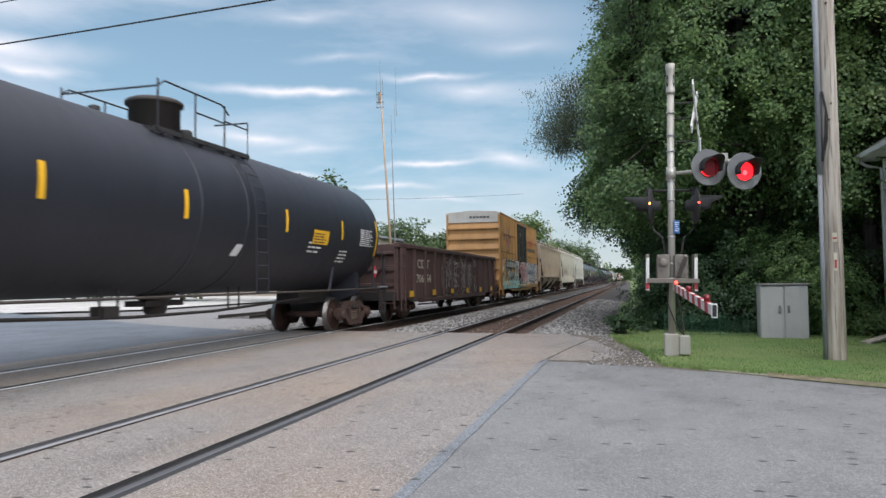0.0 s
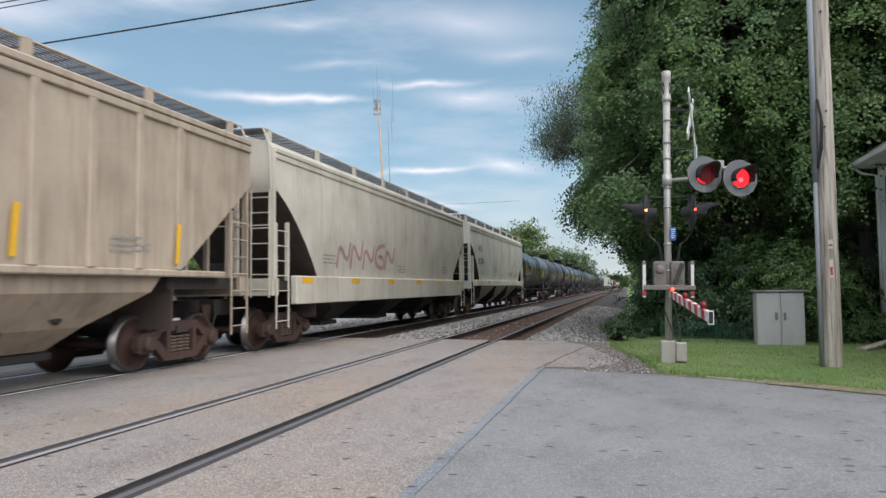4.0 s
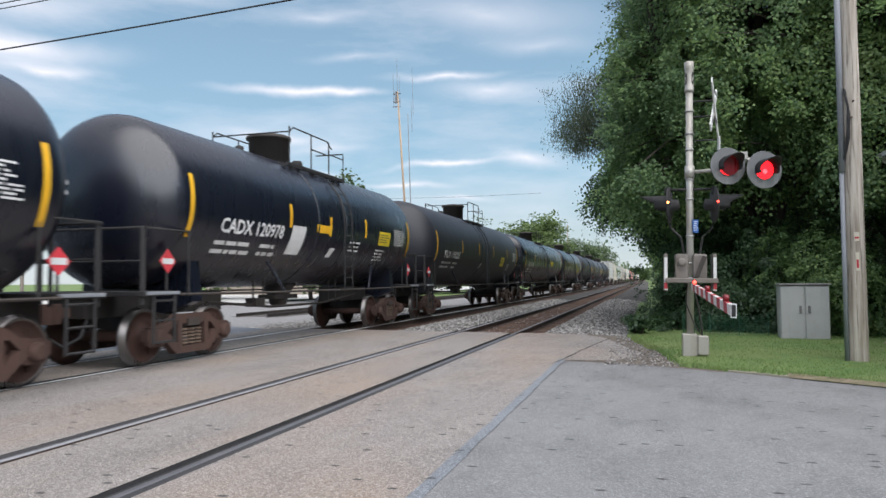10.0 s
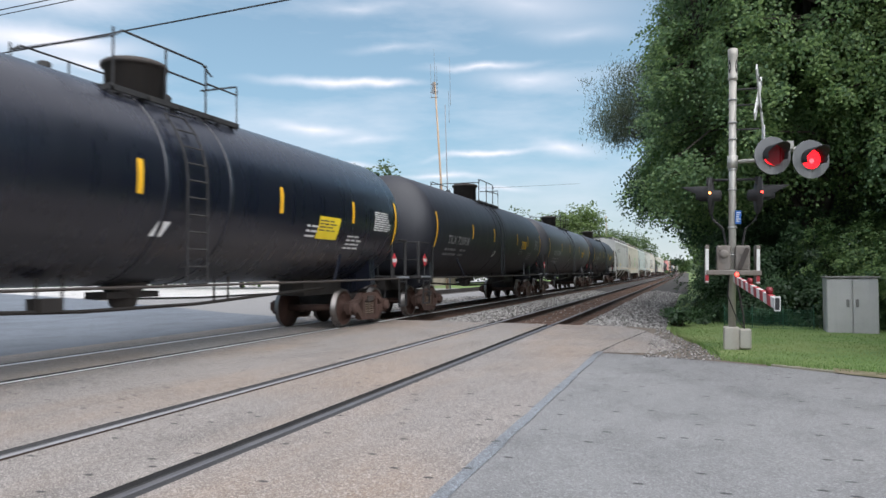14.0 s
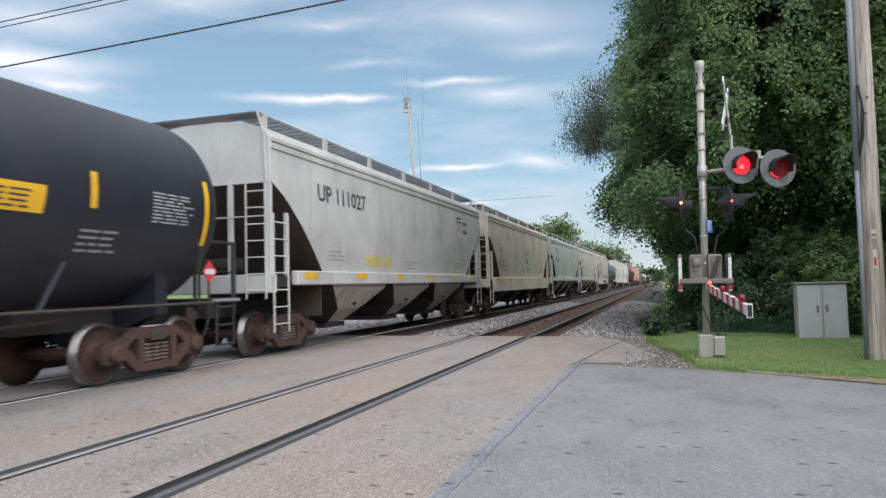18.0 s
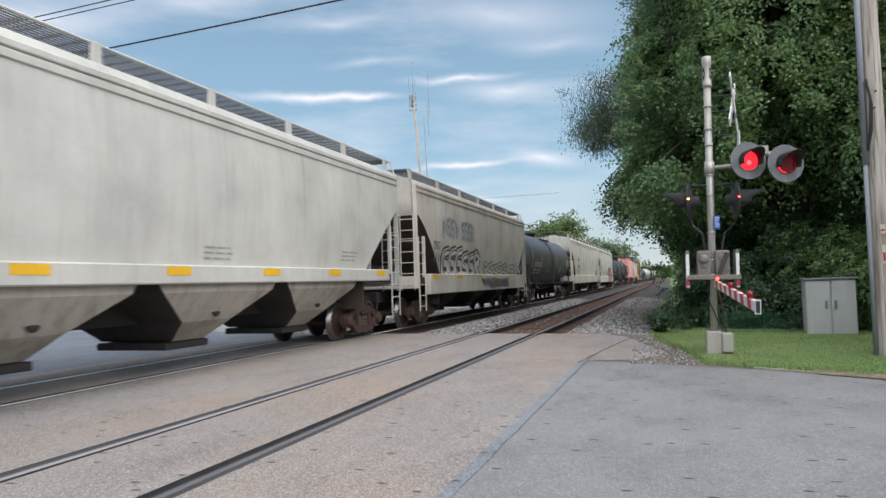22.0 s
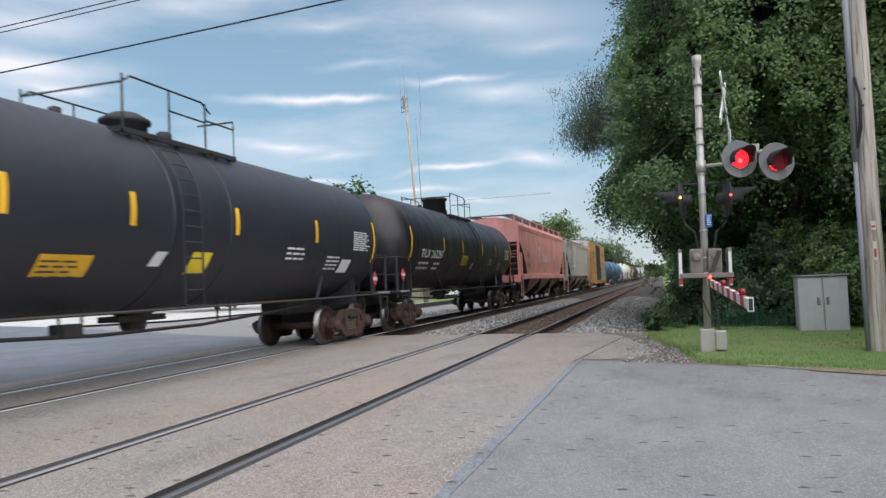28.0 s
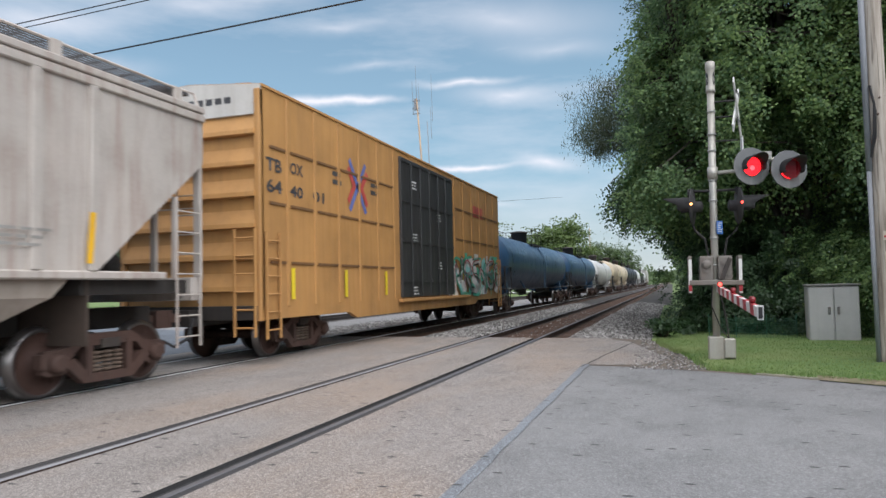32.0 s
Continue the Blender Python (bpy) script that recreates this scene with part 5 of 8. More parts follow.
def hopper_car(f, r, paint_key, label, ribs=0, bays=3, sill=1.45, eave=4.22, roof=4.60, mark=(), deep=False, stripes=6, low_stripe=True, extra=None, seed=1, walk_top=0.19, curved=True, stripe_v=False):
    car, l = start_car("hopper_car", label, f, r)
    hm, bmat = M["h_" + paint_key], M["b_" + paint_key]
    hw = 1.55
    zs = sill + 0.26
    bulge = 0.07 if curved else 0.0
    fx = (lambda z: hw - bulge * ((z - (zs + eave) / 2) / ((eave - zs) / 2)) ** 2)
    side = Side(fx)
    knee = eave - 0.85
    cut = 2.15

    def reach(z):
        if z >= knee:
            return l - 0.02
        t = (knee - z) / (knee - zs)
        return l - 0.02 - cut * t ** (0.8 if curved else 1.0)
    zl = [zs + (eave - zs) * k / 12 for k in range(13)]
    rows = [(z, fx(z), reach(z)) for z in zl]
    rr = roof
    rows += [(eave + (rr - eave) * a, b, l - 0.02) for a, b in ((0.55, 1.36), (0.85, 0.95), (1.0, 0.45))]
    bm = bmesh.new()
    ns = 8
    ring = []
    for z, x, y in rows:
        ring.append(([bm.verts.new((x, -y + 2 * y * k / ns, z)) for k in range(ns + 1)], [bm.verts.new((-x, -y + 2 * y * k / ns, z)) for k in range(ns + 1)]))
    fs = []
    for (a, b), (c, d) in zip(ring, ring[1:]):
        for k in range(ns):
            fs.append(bm.faces.new((a[k], a[k + 1], c[k + 1], c[k])))
            fs.append(bm.faces.new((b[k + 1], b[k], d[k], d[k + 1])))
        fs.append(bm.faces.new((b[0], a[0], c[0], d[0])))
        fs.append(bm.faces.new((a[-1], b[-1], d[-1], c[-1])))
    fs += [bm.faces.new([*ring[-1][0], *ring[-1][1][::-1]]), bm.faces.new([*ring[0][1], *ring[0][0][::-1]])]
    bmesh.ops.recalc_face_normals(bm, faces=bm.faces)
    # end slopes below the knee get grime with the overhang's shade painted in
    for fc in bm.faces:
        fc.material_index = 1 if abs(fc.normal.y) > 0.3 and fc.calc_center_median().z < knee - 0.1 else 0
    body = part("body", bm, [hm, M["end_grime_shade"]], car)
    body.data.shade_smooth()
    body.data.set_sharp_from_angle(angle=radians(28))
    # top chord mouldings and side sills
    for s in (-1, 1):
        a, b = sorted((s * (fx(eave) + 0.05), s * (fx(eave) - 0.03)))
        part("top_chord", bev(bx(a, b, -l + 0.02, l - 0.02, eave - 0.05, eave + 0.05), 0.015), hm, car)
        part("top_chord", bev(bx(a, b, -l + 0.02, l - 0.02, eave - 0.19, eave - 0.075), 0.015), hm, car)
        a, b = sorted((s * (hw + 0.04), s * (hw - 0.12)))
        part("side_sill", bev(bx(a, b, -l + 0.9, l - 0.9, zs - (0.62 if deep else 0.10 if ribs else 0.28), zs + 0.01), 0.02), hm, car)
    if ribs:
        rib_me = bpy.data.meshes.new("side_rib")
        bm = bev(bx(-0.03, 0.055, -0.075, 0.075, zs, eave - 0.17), 0.02)
        bm.to_mesh(rib_me)
        bm.free()
        rib_me.materials.append(hm)
        for s in (-1, 1):
            for k in range(ribs):
                y = -l + 2.25 + (2 * l - 4.5) * k / (ribs - 1)
                part("side_rib", rib_me, None, car, at=pose(s * hw, y, 0, 0, 0, 0 if s > 0 else 180))
    else:
        bm = bmesh.new()
        for k in range(5):
            y = -l + 2.6 + (2 * l - 5.2) * k / 4
            for j in range(12):
                box(bm, fx(zl[j]) - 0.01, fx(zl[j]) + 0.004, y - 0.012, y + 0.012, zl[j], zl[j + 1])
        tagged(part("weld_seam", bm, hm, body), kind="stuff")
    # discharge bays
    span = 2 * l - 4.9
    for k in range(bays):
        y0, y1 = -span / 2 + span * k / bays + 0.02, -span / 2 + span * (k + 1) / bays - 0.02
        c = (y0 + y1) / 2
        bm = bmesh.new()
        lev = [(zs - 0.02, 1.47, y0, y1), (1.30, 1.45, y0 + 0.30, y1 - 0.30), (0.82, 1.12, c - 0.66, c + 0.66), (0.50, 0.72, c - 0.42, c + 0.42)]
        prev = None
        for z, x, a, b in lev:
            q = [bm.verts.new(p) for p in ((-x, a, z), (x, a, z), (x, b, z), (-x, b, z))]
            if prev:
                for i in range(4):
                    bm.faces.new((prev[i], prev[(i + 1) % 4], q[(i + 1) % 4], q[i]))
            else:
                bm.faces.new(q)
            prev = q
        bm.faces.new(prev)
        bmesh.ops.recalc_face_normals(bm, faces=bm.faces)
        # slopes facing along the car are coloured near-black for shade; deep bays entirely
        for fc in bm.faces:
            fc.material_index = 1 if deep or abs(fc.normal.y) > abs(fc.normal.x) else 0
        by = part("discharge_bay", bm, [bmat, M["grime_shade"]], car, "grimy tapering discharge hopper with slopes darkened for shade")
        part("outlet_gate", bev(bx(-0.72, 0.72, c - 0.55, c + 0.55, 0.36, 0.48), 0.02), M["grime_shade"], by, "rusty outlet gate")
        if not deep:
            bm = bmesh.new()
            lathe(bm, [(1.16, 0.10), (1.21, 0.13), (1.22, 0.07)], 10, "x", (0, c + 0.1, 1.0))
            part("vibrator_bracket", bm, M["grime_shade"], by)
    # centre sill and ends
    part("centre_sill", bx(-0.28, 0.28, -l - 0.25, l + 0.25, 0.80, 1.12), M["grime_shade"], car)
    for s in (-1, 1):
        ye = s * (l - 0.06)
        part("end_sill", bev(bx(-1.50, 1.50, *sorted((s * (l - 0.25), s * (l + 0.02))), zs - 0.42, zs - 0.06), 0.015), hm, car)
        part("bolster_web", bx(-1.40, 1.40, *sorted((s * (l - 2.3), s * (l - 0.25))), zs - 0.30, zs - 0.10), M["grime_shade"], car)
        for x in (-1.46, -0.62, 0.62, 1.46):
            big = abs(x) > 1
            bm = bev(bx(x - (0.06 if big else 0.05), x + (0.06 if big else 0.05), *sorted((ye - s * 0.02, ye + s * 0.06)), zs - 0.1, (eave if big else knee + 0.1)), 0.01)
            part("end_post", bm, hm, car)
        for x in (-1.49, 1.49):
            part("slope_post", bev(bx(x - 0.04, x + 0.04, s * (l - 0.62) - 0.035, s * (l - 0.62) + 0.035, zs - 0.1, zs + 1.15), 0.008), hm, car)
        ladder(car, -1.00, -1.42, ye + s * 0.09, 0.55, knee, 9, hm, "x", r=0.012)
        ladder(car, 1.00, 1.42, ye + s * 0.09, 1.15, knee, 7, hm, "x", r=0.012)
        ladder(car, *sorted((s * (l - 0.62), s * (l - 0.08))), 1.53, 0.50, zs + 1.1, 7, hm, "y", r=0.013)
        part("slope_sheet_grime", bx(-1.42, 1.42, s * (l - 2.20) - 0.02, s * (l - 2.20) + 0.02, zs - 0.95, zs + 0.1), M["end_grime_shade"], car)
        part("grab_rail", tube(bmesh.new(), [(-1.42, ye + s * 0.08, zs + 1.05), (1.42, ye + s * 0.08, zs + 1.05)], 0.013, 6), hm, car)
        part("reservoir", lathe(bmesh.new(), [(-0.5, 0.05), (-0.45, 0.17), (0.45, 0.17), (0.5, 0.05)], 12, "x", (0.2 * s, s * (l - 0.95), zs + 0.15)), M["grime_shade"], car)
        bm = bmesh.new()
        tube(bm, [(-0.9, s * (l - 0.35), zs - 0.05), (-0.9, s * (l - 0.35), zs + 0.75)], 0.03, 6)
        lathe(bm, [(s * (l - 0.26), 0.26), (s * (l - 0.23), 0.28), (s * (l - 0.20), 0.26)], 16, "y", (-0.9, 0, zs + 0.85))
        part("brake_wheel", bm, hm, car)
        coupler(car, l + 0.12, s)
        truck(car, s * (l - 1.45))
    # roof hatches, running boards
    part("roof_hatch", bev(bx(-0.30, 0.30, -l + 0.6, l - 0.6, roof - 0.03, roof + 0.12), 0.02), hm, car)
    wz = roof + walk_top - 0.06
    for s in (-1, 1):
        bm = bmesh.new()
        xa, xb = 0.62, 1.22
        for k in range(9):
            x = xa + (xb - xa) * k / 8
            box(bm, s * x - 0.006, s * x + 0.006, -l - 0.05, l + 0.05, wz - 0.022, wz)
        nb = int(2 * l / 0.30)
        for k in range(nb + 1):
            y = -l - 0.05 + (2 * l + 0.1) * k / nb
            box(bm, *sorted((s * xa, s * xb)), y - 0.008, y + 0.008, wz - 0.042, wz - 0.0225)
        tagged(part("running_board", bm, M["grate"], car, "dark open grating running board"), kind="stuff")
        npst = max(6, int(2 * l / 2.05))
        post = bpy.data.meshes.new("support_post")
        b4 = bev(bx(-0.03, 0.03, -0.085, 0.085, eave - 0.02, wz + 0.02), 0.006)
        b4.to_mesh(post)
        b4.free()
        post.materials.append(hm)
        for k in range(npst):
            y = -l + 0.25 + (2 * l - 0.5) * k / (npst - 1)
            part("support_post", post, None, car, at=pose(s * 1.25, y, 0))
        bm = bmesh.new()
        tube(bm, [(s * 1.30, -l - 0.08, wz - 0.01), (s * 1.24, -l + 0.4, wz), (s * 1.24, l - 0.4, wz), (s * 1.30, l + 0.08, wz - 0.01)], 0.02, 5)
        for e in (-1, 1):
            tube(bm, [(s * 1.30, e * (l + 0.08), wz - 0.01), (s * 1.42, e * (l + 0.05), eave + 0.1), (s * 1.46, e * (l + 0.03), knee)], 0.022, 5)
        part("roof_rail", bm, hm, car)
    for s in (-1, 1):
        bm = bmesh.new()
        for k in range(5):
            y = s * (l - 0.42 + 0.11 * k)
            box(bm, -1.2, 1.2, y - 0.02, y + 0.02, wz - 0.03, wz)
        tagged(part("end_running_board", bm, M["grate"], car), kind="stuff")
    # side markings
    st = M["yellow"]
    if low_stripe:
        for k in range(stripes):
            y = -l + 1.15 + (2 * l - 2.9) * k / (stripes - 1)
            decal(car, "reflective_stripe", st, Side(lambda z: hw + 0.04), [rect(y, y + 0.55, zs - 0.15, zs - 0.02)], 0.006, "yellow reflective stripe")
    if stripe_v:
        for k in range(stripes):
            y = -l + 2.2 + (2 * l - 4.6) * k / (stripes - 1)
            off = 0.062 if ribs else 0.006
            decal(car, "reflective_stripe", st, side, [rect(y, y + 0.10, zs + 0.1, zs + 0.75, 0.05)], off, "yellow reflective stripe", 4)
    for txt, y, z, h, mk in mark:
        lettering(car, side, M[mk], txt, y, z, h, 1.05, 0.006 if not ribs else 0.06, fit=len(txt) * h * 0.80)
    mk = "letter_grey"
    for k, (y, z) in enumerate(((-l + 2.4, 2.12), (-0.6, 2.0), (l * 0.55, 2.08))):
        bars(car, side, M[mk], y, z, 3, 0.9, 0.035, 0.09, seed + k, 0.006 if not ribs else 0.06)
    if extra:
        extra(car, side, l, zs)
    return car


def box_car(f, r, label, top=5.12, mark=(), extra=None, door=(0.1, 0.42), truck_in=2.35, doors=2, seed=1):
    car, l = start_car("box_car", label, f, r)
    om = M["orange_box"]
    hw = 1.56
    z0 = 1.02
    side = Side(lambda z: hw)
    bm = bmesh.new()
    prism(bm, [(-hw, z0), (hw, z0), (hw, top - 0.14), (hw - 0.25, top - 0.06), (0, top), (-hw + 0.25, top - 0.06), (-hw, top - 0.14)], -l + 0.06, l - 0.06)
    part("body", bm, om, car)
    part("roof", prism(bmesh.new(), [(-hw - 0.03, top - 0.16), (hw + 0.03, top - 0.16), (hw + 0.03, top - 0.11), (0, top + 0.03), (-hw - 0.03, top - 0.11)], -l + 0.03, l - 0.03), om, car)
    for s in (-1, 1):
        a, b = sorted((s * hw, s * (hw - 0.10)))
        prof = [(-l + 0.1, 1.03), (-l + 0.1, 0.80), (-l + 3.6, 0.80), (-l + 4.0, 0.66), (l - 4.0, 0.66), (l - 3.6, 0.80), (l - 0.1, 0.80), (l - 0.1, 1.03)]
        part("side_sill", prism(bmesh.new(), prof, a + 0.002 * s, b + 0.002 * s, "x"), om, car)
    # side posts and ledges
    post = bpy.data.meshes.new("side_post")
    b4 = bev(bx(-0.02, 0.022, -0.05, 0.05, z0, top - 0.17), 0.010)
    b4.to_mesh(post)
    b4.free()
    post.materials.append(om)
    d0, d1 = -l + 2 * l * door[0], -l + 2 * l * door[1]
    ys = [y for y in spaced(-l + 0.95, l - 0.95, int(2 * l / 1.15)) if not d0 - 0.3 < y < d1 + 0.3]
    for s in (-1, 1):
        for y in ys:
            part("side_post", post, None, car, at=pose(s * hw, y, 0, 0, 0, 0 if s > 0 else 180))
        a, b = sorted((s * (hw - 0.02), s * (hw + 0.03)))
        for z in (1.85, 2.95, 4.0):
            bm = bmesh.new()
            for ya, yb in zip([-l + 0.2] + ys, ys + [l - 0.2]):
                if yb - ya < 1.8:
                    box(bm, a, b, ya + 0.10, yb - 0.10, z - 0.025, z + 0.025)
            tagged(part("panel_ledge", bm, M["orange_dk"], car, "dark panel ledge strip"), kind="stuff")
    # plug doors
    n = doors
    dw = (d1 - d0) / n
    for s in (-1, 1):
        for k in range(n):
            ya, yb = d0 + dw * k + 0.02, d0 + dw * (k + 1) - 0.02
            a, b = sorted((s * (hw - 0.03), s * (hw + 0.07)))
            dr = part("door", bev(bx(a, b, ya, yb, z0 + 0.03, top - 0.30), 0.02), M["black_door"], car, "black sliding plug door")
            a, b = sorted((s * (hw + 0.06), s * (hw + 0.10)))
            for q in range(4):
                z = z0 + 0.45 + q * (top - 1.9) / 3
                part("door_bar", bx(a, b, ya + 0.06, yb - 0.06, z, z + 0.07), M["black_door"], dr)
            for y in (ya + dw * 0.30, ya + dw * 0.62):
                part("lock_rod", tube(bmesh.new(), [(s * (hw + 0.10), y, z0 + 0.05), (s * (hw + 0.10), y, top - 0.4)], 0.02, 6), M["black_door"], dr)
        a, b = sorted((s * (hw + 0.02), s * (hw + 0.16)))
        part("door_track", bev(bx(a, b, d0 - 0.2, min(l - 0.3, d1 + 1.6), z0 - 0.09, z0 + 0.0), 0.01), om, car)
    for q in range(5):
        bars(car, Side(lambda z: hw + 0.072), M["letter"], d0 + dw * (0.35 + 0.95 * (q % 2)), 4.3 - 0.75 * q, 3, 0.45, 0.04, 0.09, seed + q)
    # corrugated ends
    for s in (-1, 1):
        for k in range(6):
            z = z0 + 0.36 + (top - 2.36) * k / 5
            prof = [(s * (l - 0.07), z - 0.07), (s * (l + 0.06), z - 0.05), (s * (l + 0.05), z + 0.03), (s * (l - 0.07), z + 0.30)]
            part("end_rib", prism(bmesh.new(), prof, -1.46, 1.46, "x"), om, car)
        for x in (-1.50, 1.50):
            part("corner_post", bev(bx(x - 0.06, x + 0.06, *sorted((s * (l - 0.12), s * (l + 0.02))), 0.78, top - 0.2), 0.015), om, car)
        part("end_panel", prism(bmesh.new(), [(-1.56, top - 0.66), (1.56, top - 0.66), (1.56, top - 0.12), (0, top + 0.015), (-1.56, top - 0.12)], *sorted((s * (l - 0.055), s * (l - 0.015)))), M["roof_white"], car, "pale end panel")
        part("end_sill", bev(bx(-1.5, 1.5, *sorted((s * (l - 0.1), s * (l + 0.04))), 0.80, 1.06), 0.01), M["grime_shade"], car)
        ladder(car, 1.05, 1.48, s * (l + 0.07), 0.5, 2.45, 6, om, "x")
        ladder(car, *sorted((s * (l - 0.55), s * (l - 0.10))), hw + 0.06, 0.45, 2.4, 6, om, "y")
        part("brake_platform", bx(-1.2, 0.3, *sorted((s * (l + 0.05), s * (l + 0.3))), 1.32, 1.36), M["grate"], car)
        coupler(car, l + 0.15, s)
        truck(car, s * (l - truck_in))
    part("centre_sill", bx(-0.25, 0.25, -l - 0.3, l + 0.3, 0.70, 1.0), M["grime_shade"], car)
    bm = bmesh.new()
    for k in range(6):
        box(bm, -0.2 + k * 0.2, -0.06 + k * 0.2, -l + 0.009, -l + 0.013, top - 0.42, top - 0.30)
    tagged(part("stencil_text", bm, M["letter_dark"], car), kind="stuff")
    # the crossed arrows mark, as plain shapes
    cy, cz = (-5.5 if seed == 1 else -5.0), 3.72
    decal(car, "crossed_mark", M["g_lblue"], side, ribbon([(cy - 0.42, cz + 0.56), (cy + 0.42, cz - 0.56)], 0.13) + ribbon([(cy + 0.42, cz + 0.56), (cy - 0.42, cz - 0.56)], 0.13), 0.013, "blue cross of a crossed arrow mark")
    for q in (-1, 1):
        decal(car, "crossed_mark", M["letter_red"], side, ribbon([(cy + q * 0.50, cz + 0.36), (cy + q * 0.20, cz), (cy + q * 0.50, cz - 0.36)], 0.14), 0.018, "red chevron of a crossed arrow mark")
        bars(car, side, M["letter_dark"], cy + (-1.3 if q < 0 else 0.75), cz + 0.1, 2, 0.5, 0.10, 0.18, 3, 0.013)
    for y in spaced(-l + 1.0, l - 1.0, 7):
        if not d0 - 0.4 < y < d1:
            decal(car, "reflective_stripe", M["lemon"], side, [rect(y, y + 0.14, 1.15, 1.75)], 0.034, "yellow reflective stripe")
    for txt, y, z, h, mk in mark:
        lettering(car, side, M[mk], txt, y, z, h, 1.25, 0.012, fit=len(txt) * h * 1.15)
    if extra:
        extra(car, side, l, z0)
    return car


def gondola_car(f, r, label, extra=None):
    car, l = start_car("gondola_car", label, f, r)
    gm = M["gon"]
    hw, z0, z1 = 1.50, 0.95, 2.40
    side = Side(lambda z: hw)
    for s in (-1, 1):
        part("side_wall", bx(*sorted((s * hw, s * (hw - 0.06))), -l + 0.1, l - 0.1, z0 - 0.22, z1), gm, car)
        part("top_chord", bev(bx(*sorted((s * (hw + 0.08), s * (hw - 0.12))), -l + 0.02, l - 0.02, z1, z1 + 0.15), 0.02), gm, car)
        part("side_sill", bev(bx(*sorted((s * (hw + 0.04), s * (hw - 0.1))), -l + 2.6, l - 2.6, z0 - 0.36, z0 - 0.2), 0.02), gm, car)
        post = bpy.data.meshes.new("side_post")
        b4 = bev(bx(-0.02, 0.09, -0.09, 0.09, z0 - 0.2, z1), 0.02)
        b4.to_mesh(post)
        b4.free()
        post.materials.append(gm)
        for k in range(13):
            part("side_post", post, None, car, at=pose(s * hw, -l + 0.45 + (2 * l - 0.9) * k / 12, 0, 0, 0, 0 if s > 0 else 180))
        part("end_wall", bx(-hw + 0.06, hw - 0.06, *sorted((s * (l - 0.1), s * (l - 0.18))), z0 - 0.2, z1 + 0.1), gm, car)
        for k in range(3):
            part("end_rib", bev(bx(-hw + 0.1, hw - 0.1, *sorted((s * (l - 0.1), s * (l - 0.01))), z0 + 0.2 + k * 0.5, z0 + 0.32 + k * 0.5), 0.02), gm, car)
        ladder(car, 1.0, 1.42, s * (l + 0.03), 0.45, z1, 5, gm, "x")
        ladder(car, *sorted((s * (l - 0.55), s * (l - 0.12))), hw + 0.10, 0.40, z1, 5, gm, "y")
        part("end_sill", bev(bx(-1.45, 1.45, *sorted((s * (l - 0.15), s * (l + 0.05))), 0.72, 1.0), 0.01), M["grime_shade"], car)
        coupler(car, l + 0.12, s)
        truck(car, s * (l - 2.0))
    part("floor_plate", bx(-hw + 0.06, hw - 0.06, -l + 0.1, l - 0.1, z0 - 0.06, z0), M["grime_shade"], car)
    part("centre_sill", bx(-0.25, 0.25, -l - 0.25, l + 0.25, 0.62, 0.89), M["grime_shade"], car)
    bm = bmesh.new()
    tube(bm, [(1.2, -l + 3.2, 0.50), (1.2, 0, 0.45), (1.2, l - 3.2, 0.50)], 0.03, 6)
    for y in (-3, 0, 3):
        tube(bm, [(1.2, y, 0.46), (1.2, y, 0.75)], 0.025, 5)
    part("brake_rod", bm, M["grime_shade"], car)
    for k in range(6):
        y = -l + 1.0 + (2 * l - 2.6) * k / 5
        decal(car, "reflective_stripe", M["yellow"], side, [rect(y, y + 0.45, z0 - 0.14, z0 + 0.06)], 0.095, "yellow reflective stripe")
    if extra:
        extra(car, side, l, z0)
    return car


# ---- the train, from the head of the clip backwards ----
def two_lines(mk, a, b, y, z, h=0.28, drop=0.6):
    return ((a, y, z, h, mk), (b, y, z - drop, h, mk))


tank_car(3.4, 19.1, "blk_matte", "matte black tank car with orange reflective stripes", rad=1.52, stripes=6, placard=(3.6, 2.22, 0.85, 0.33, "yellow"), seed=1, st=(-7.0, -4.16, -1.21, 2.3, 5.27), lad=0.85, man=0.05)


def gon_tags(car, side, l, z0):
    s2 = Side(lambda z: 1.50)
    lettering(car, s2, M["cream_sheet"], "CSXT", -6.0, 1.78, 0.30, 1.2, 0.008, fit=1.5)
    lettering(car, s2, M["cream_sheet"], "706254", -6.1, 1.28, 0.28, 1.2, 0.008, fit=1.8)
    spray(car, s2, -2.7, 3.4, 0.85, 2.25, 7, M["g_chrome"], M["g_maroon"], 4, 0.20, M["g_white"])
    spray(car, s2, -2.4, 3.2, 1.0, 2.15, 9, None, M["g_grey"], 14, 0.09, M["g_white"])
    blobs(car, s2, 3.8, 6.8, 0.8, 2.3, 9, [M["g_maroon"]], 17, (0.1, 0.3))


gondola_car(20.85, 37.12, "rust-brown gondola car with ribbed sides and grey graffiti", gon_tags)


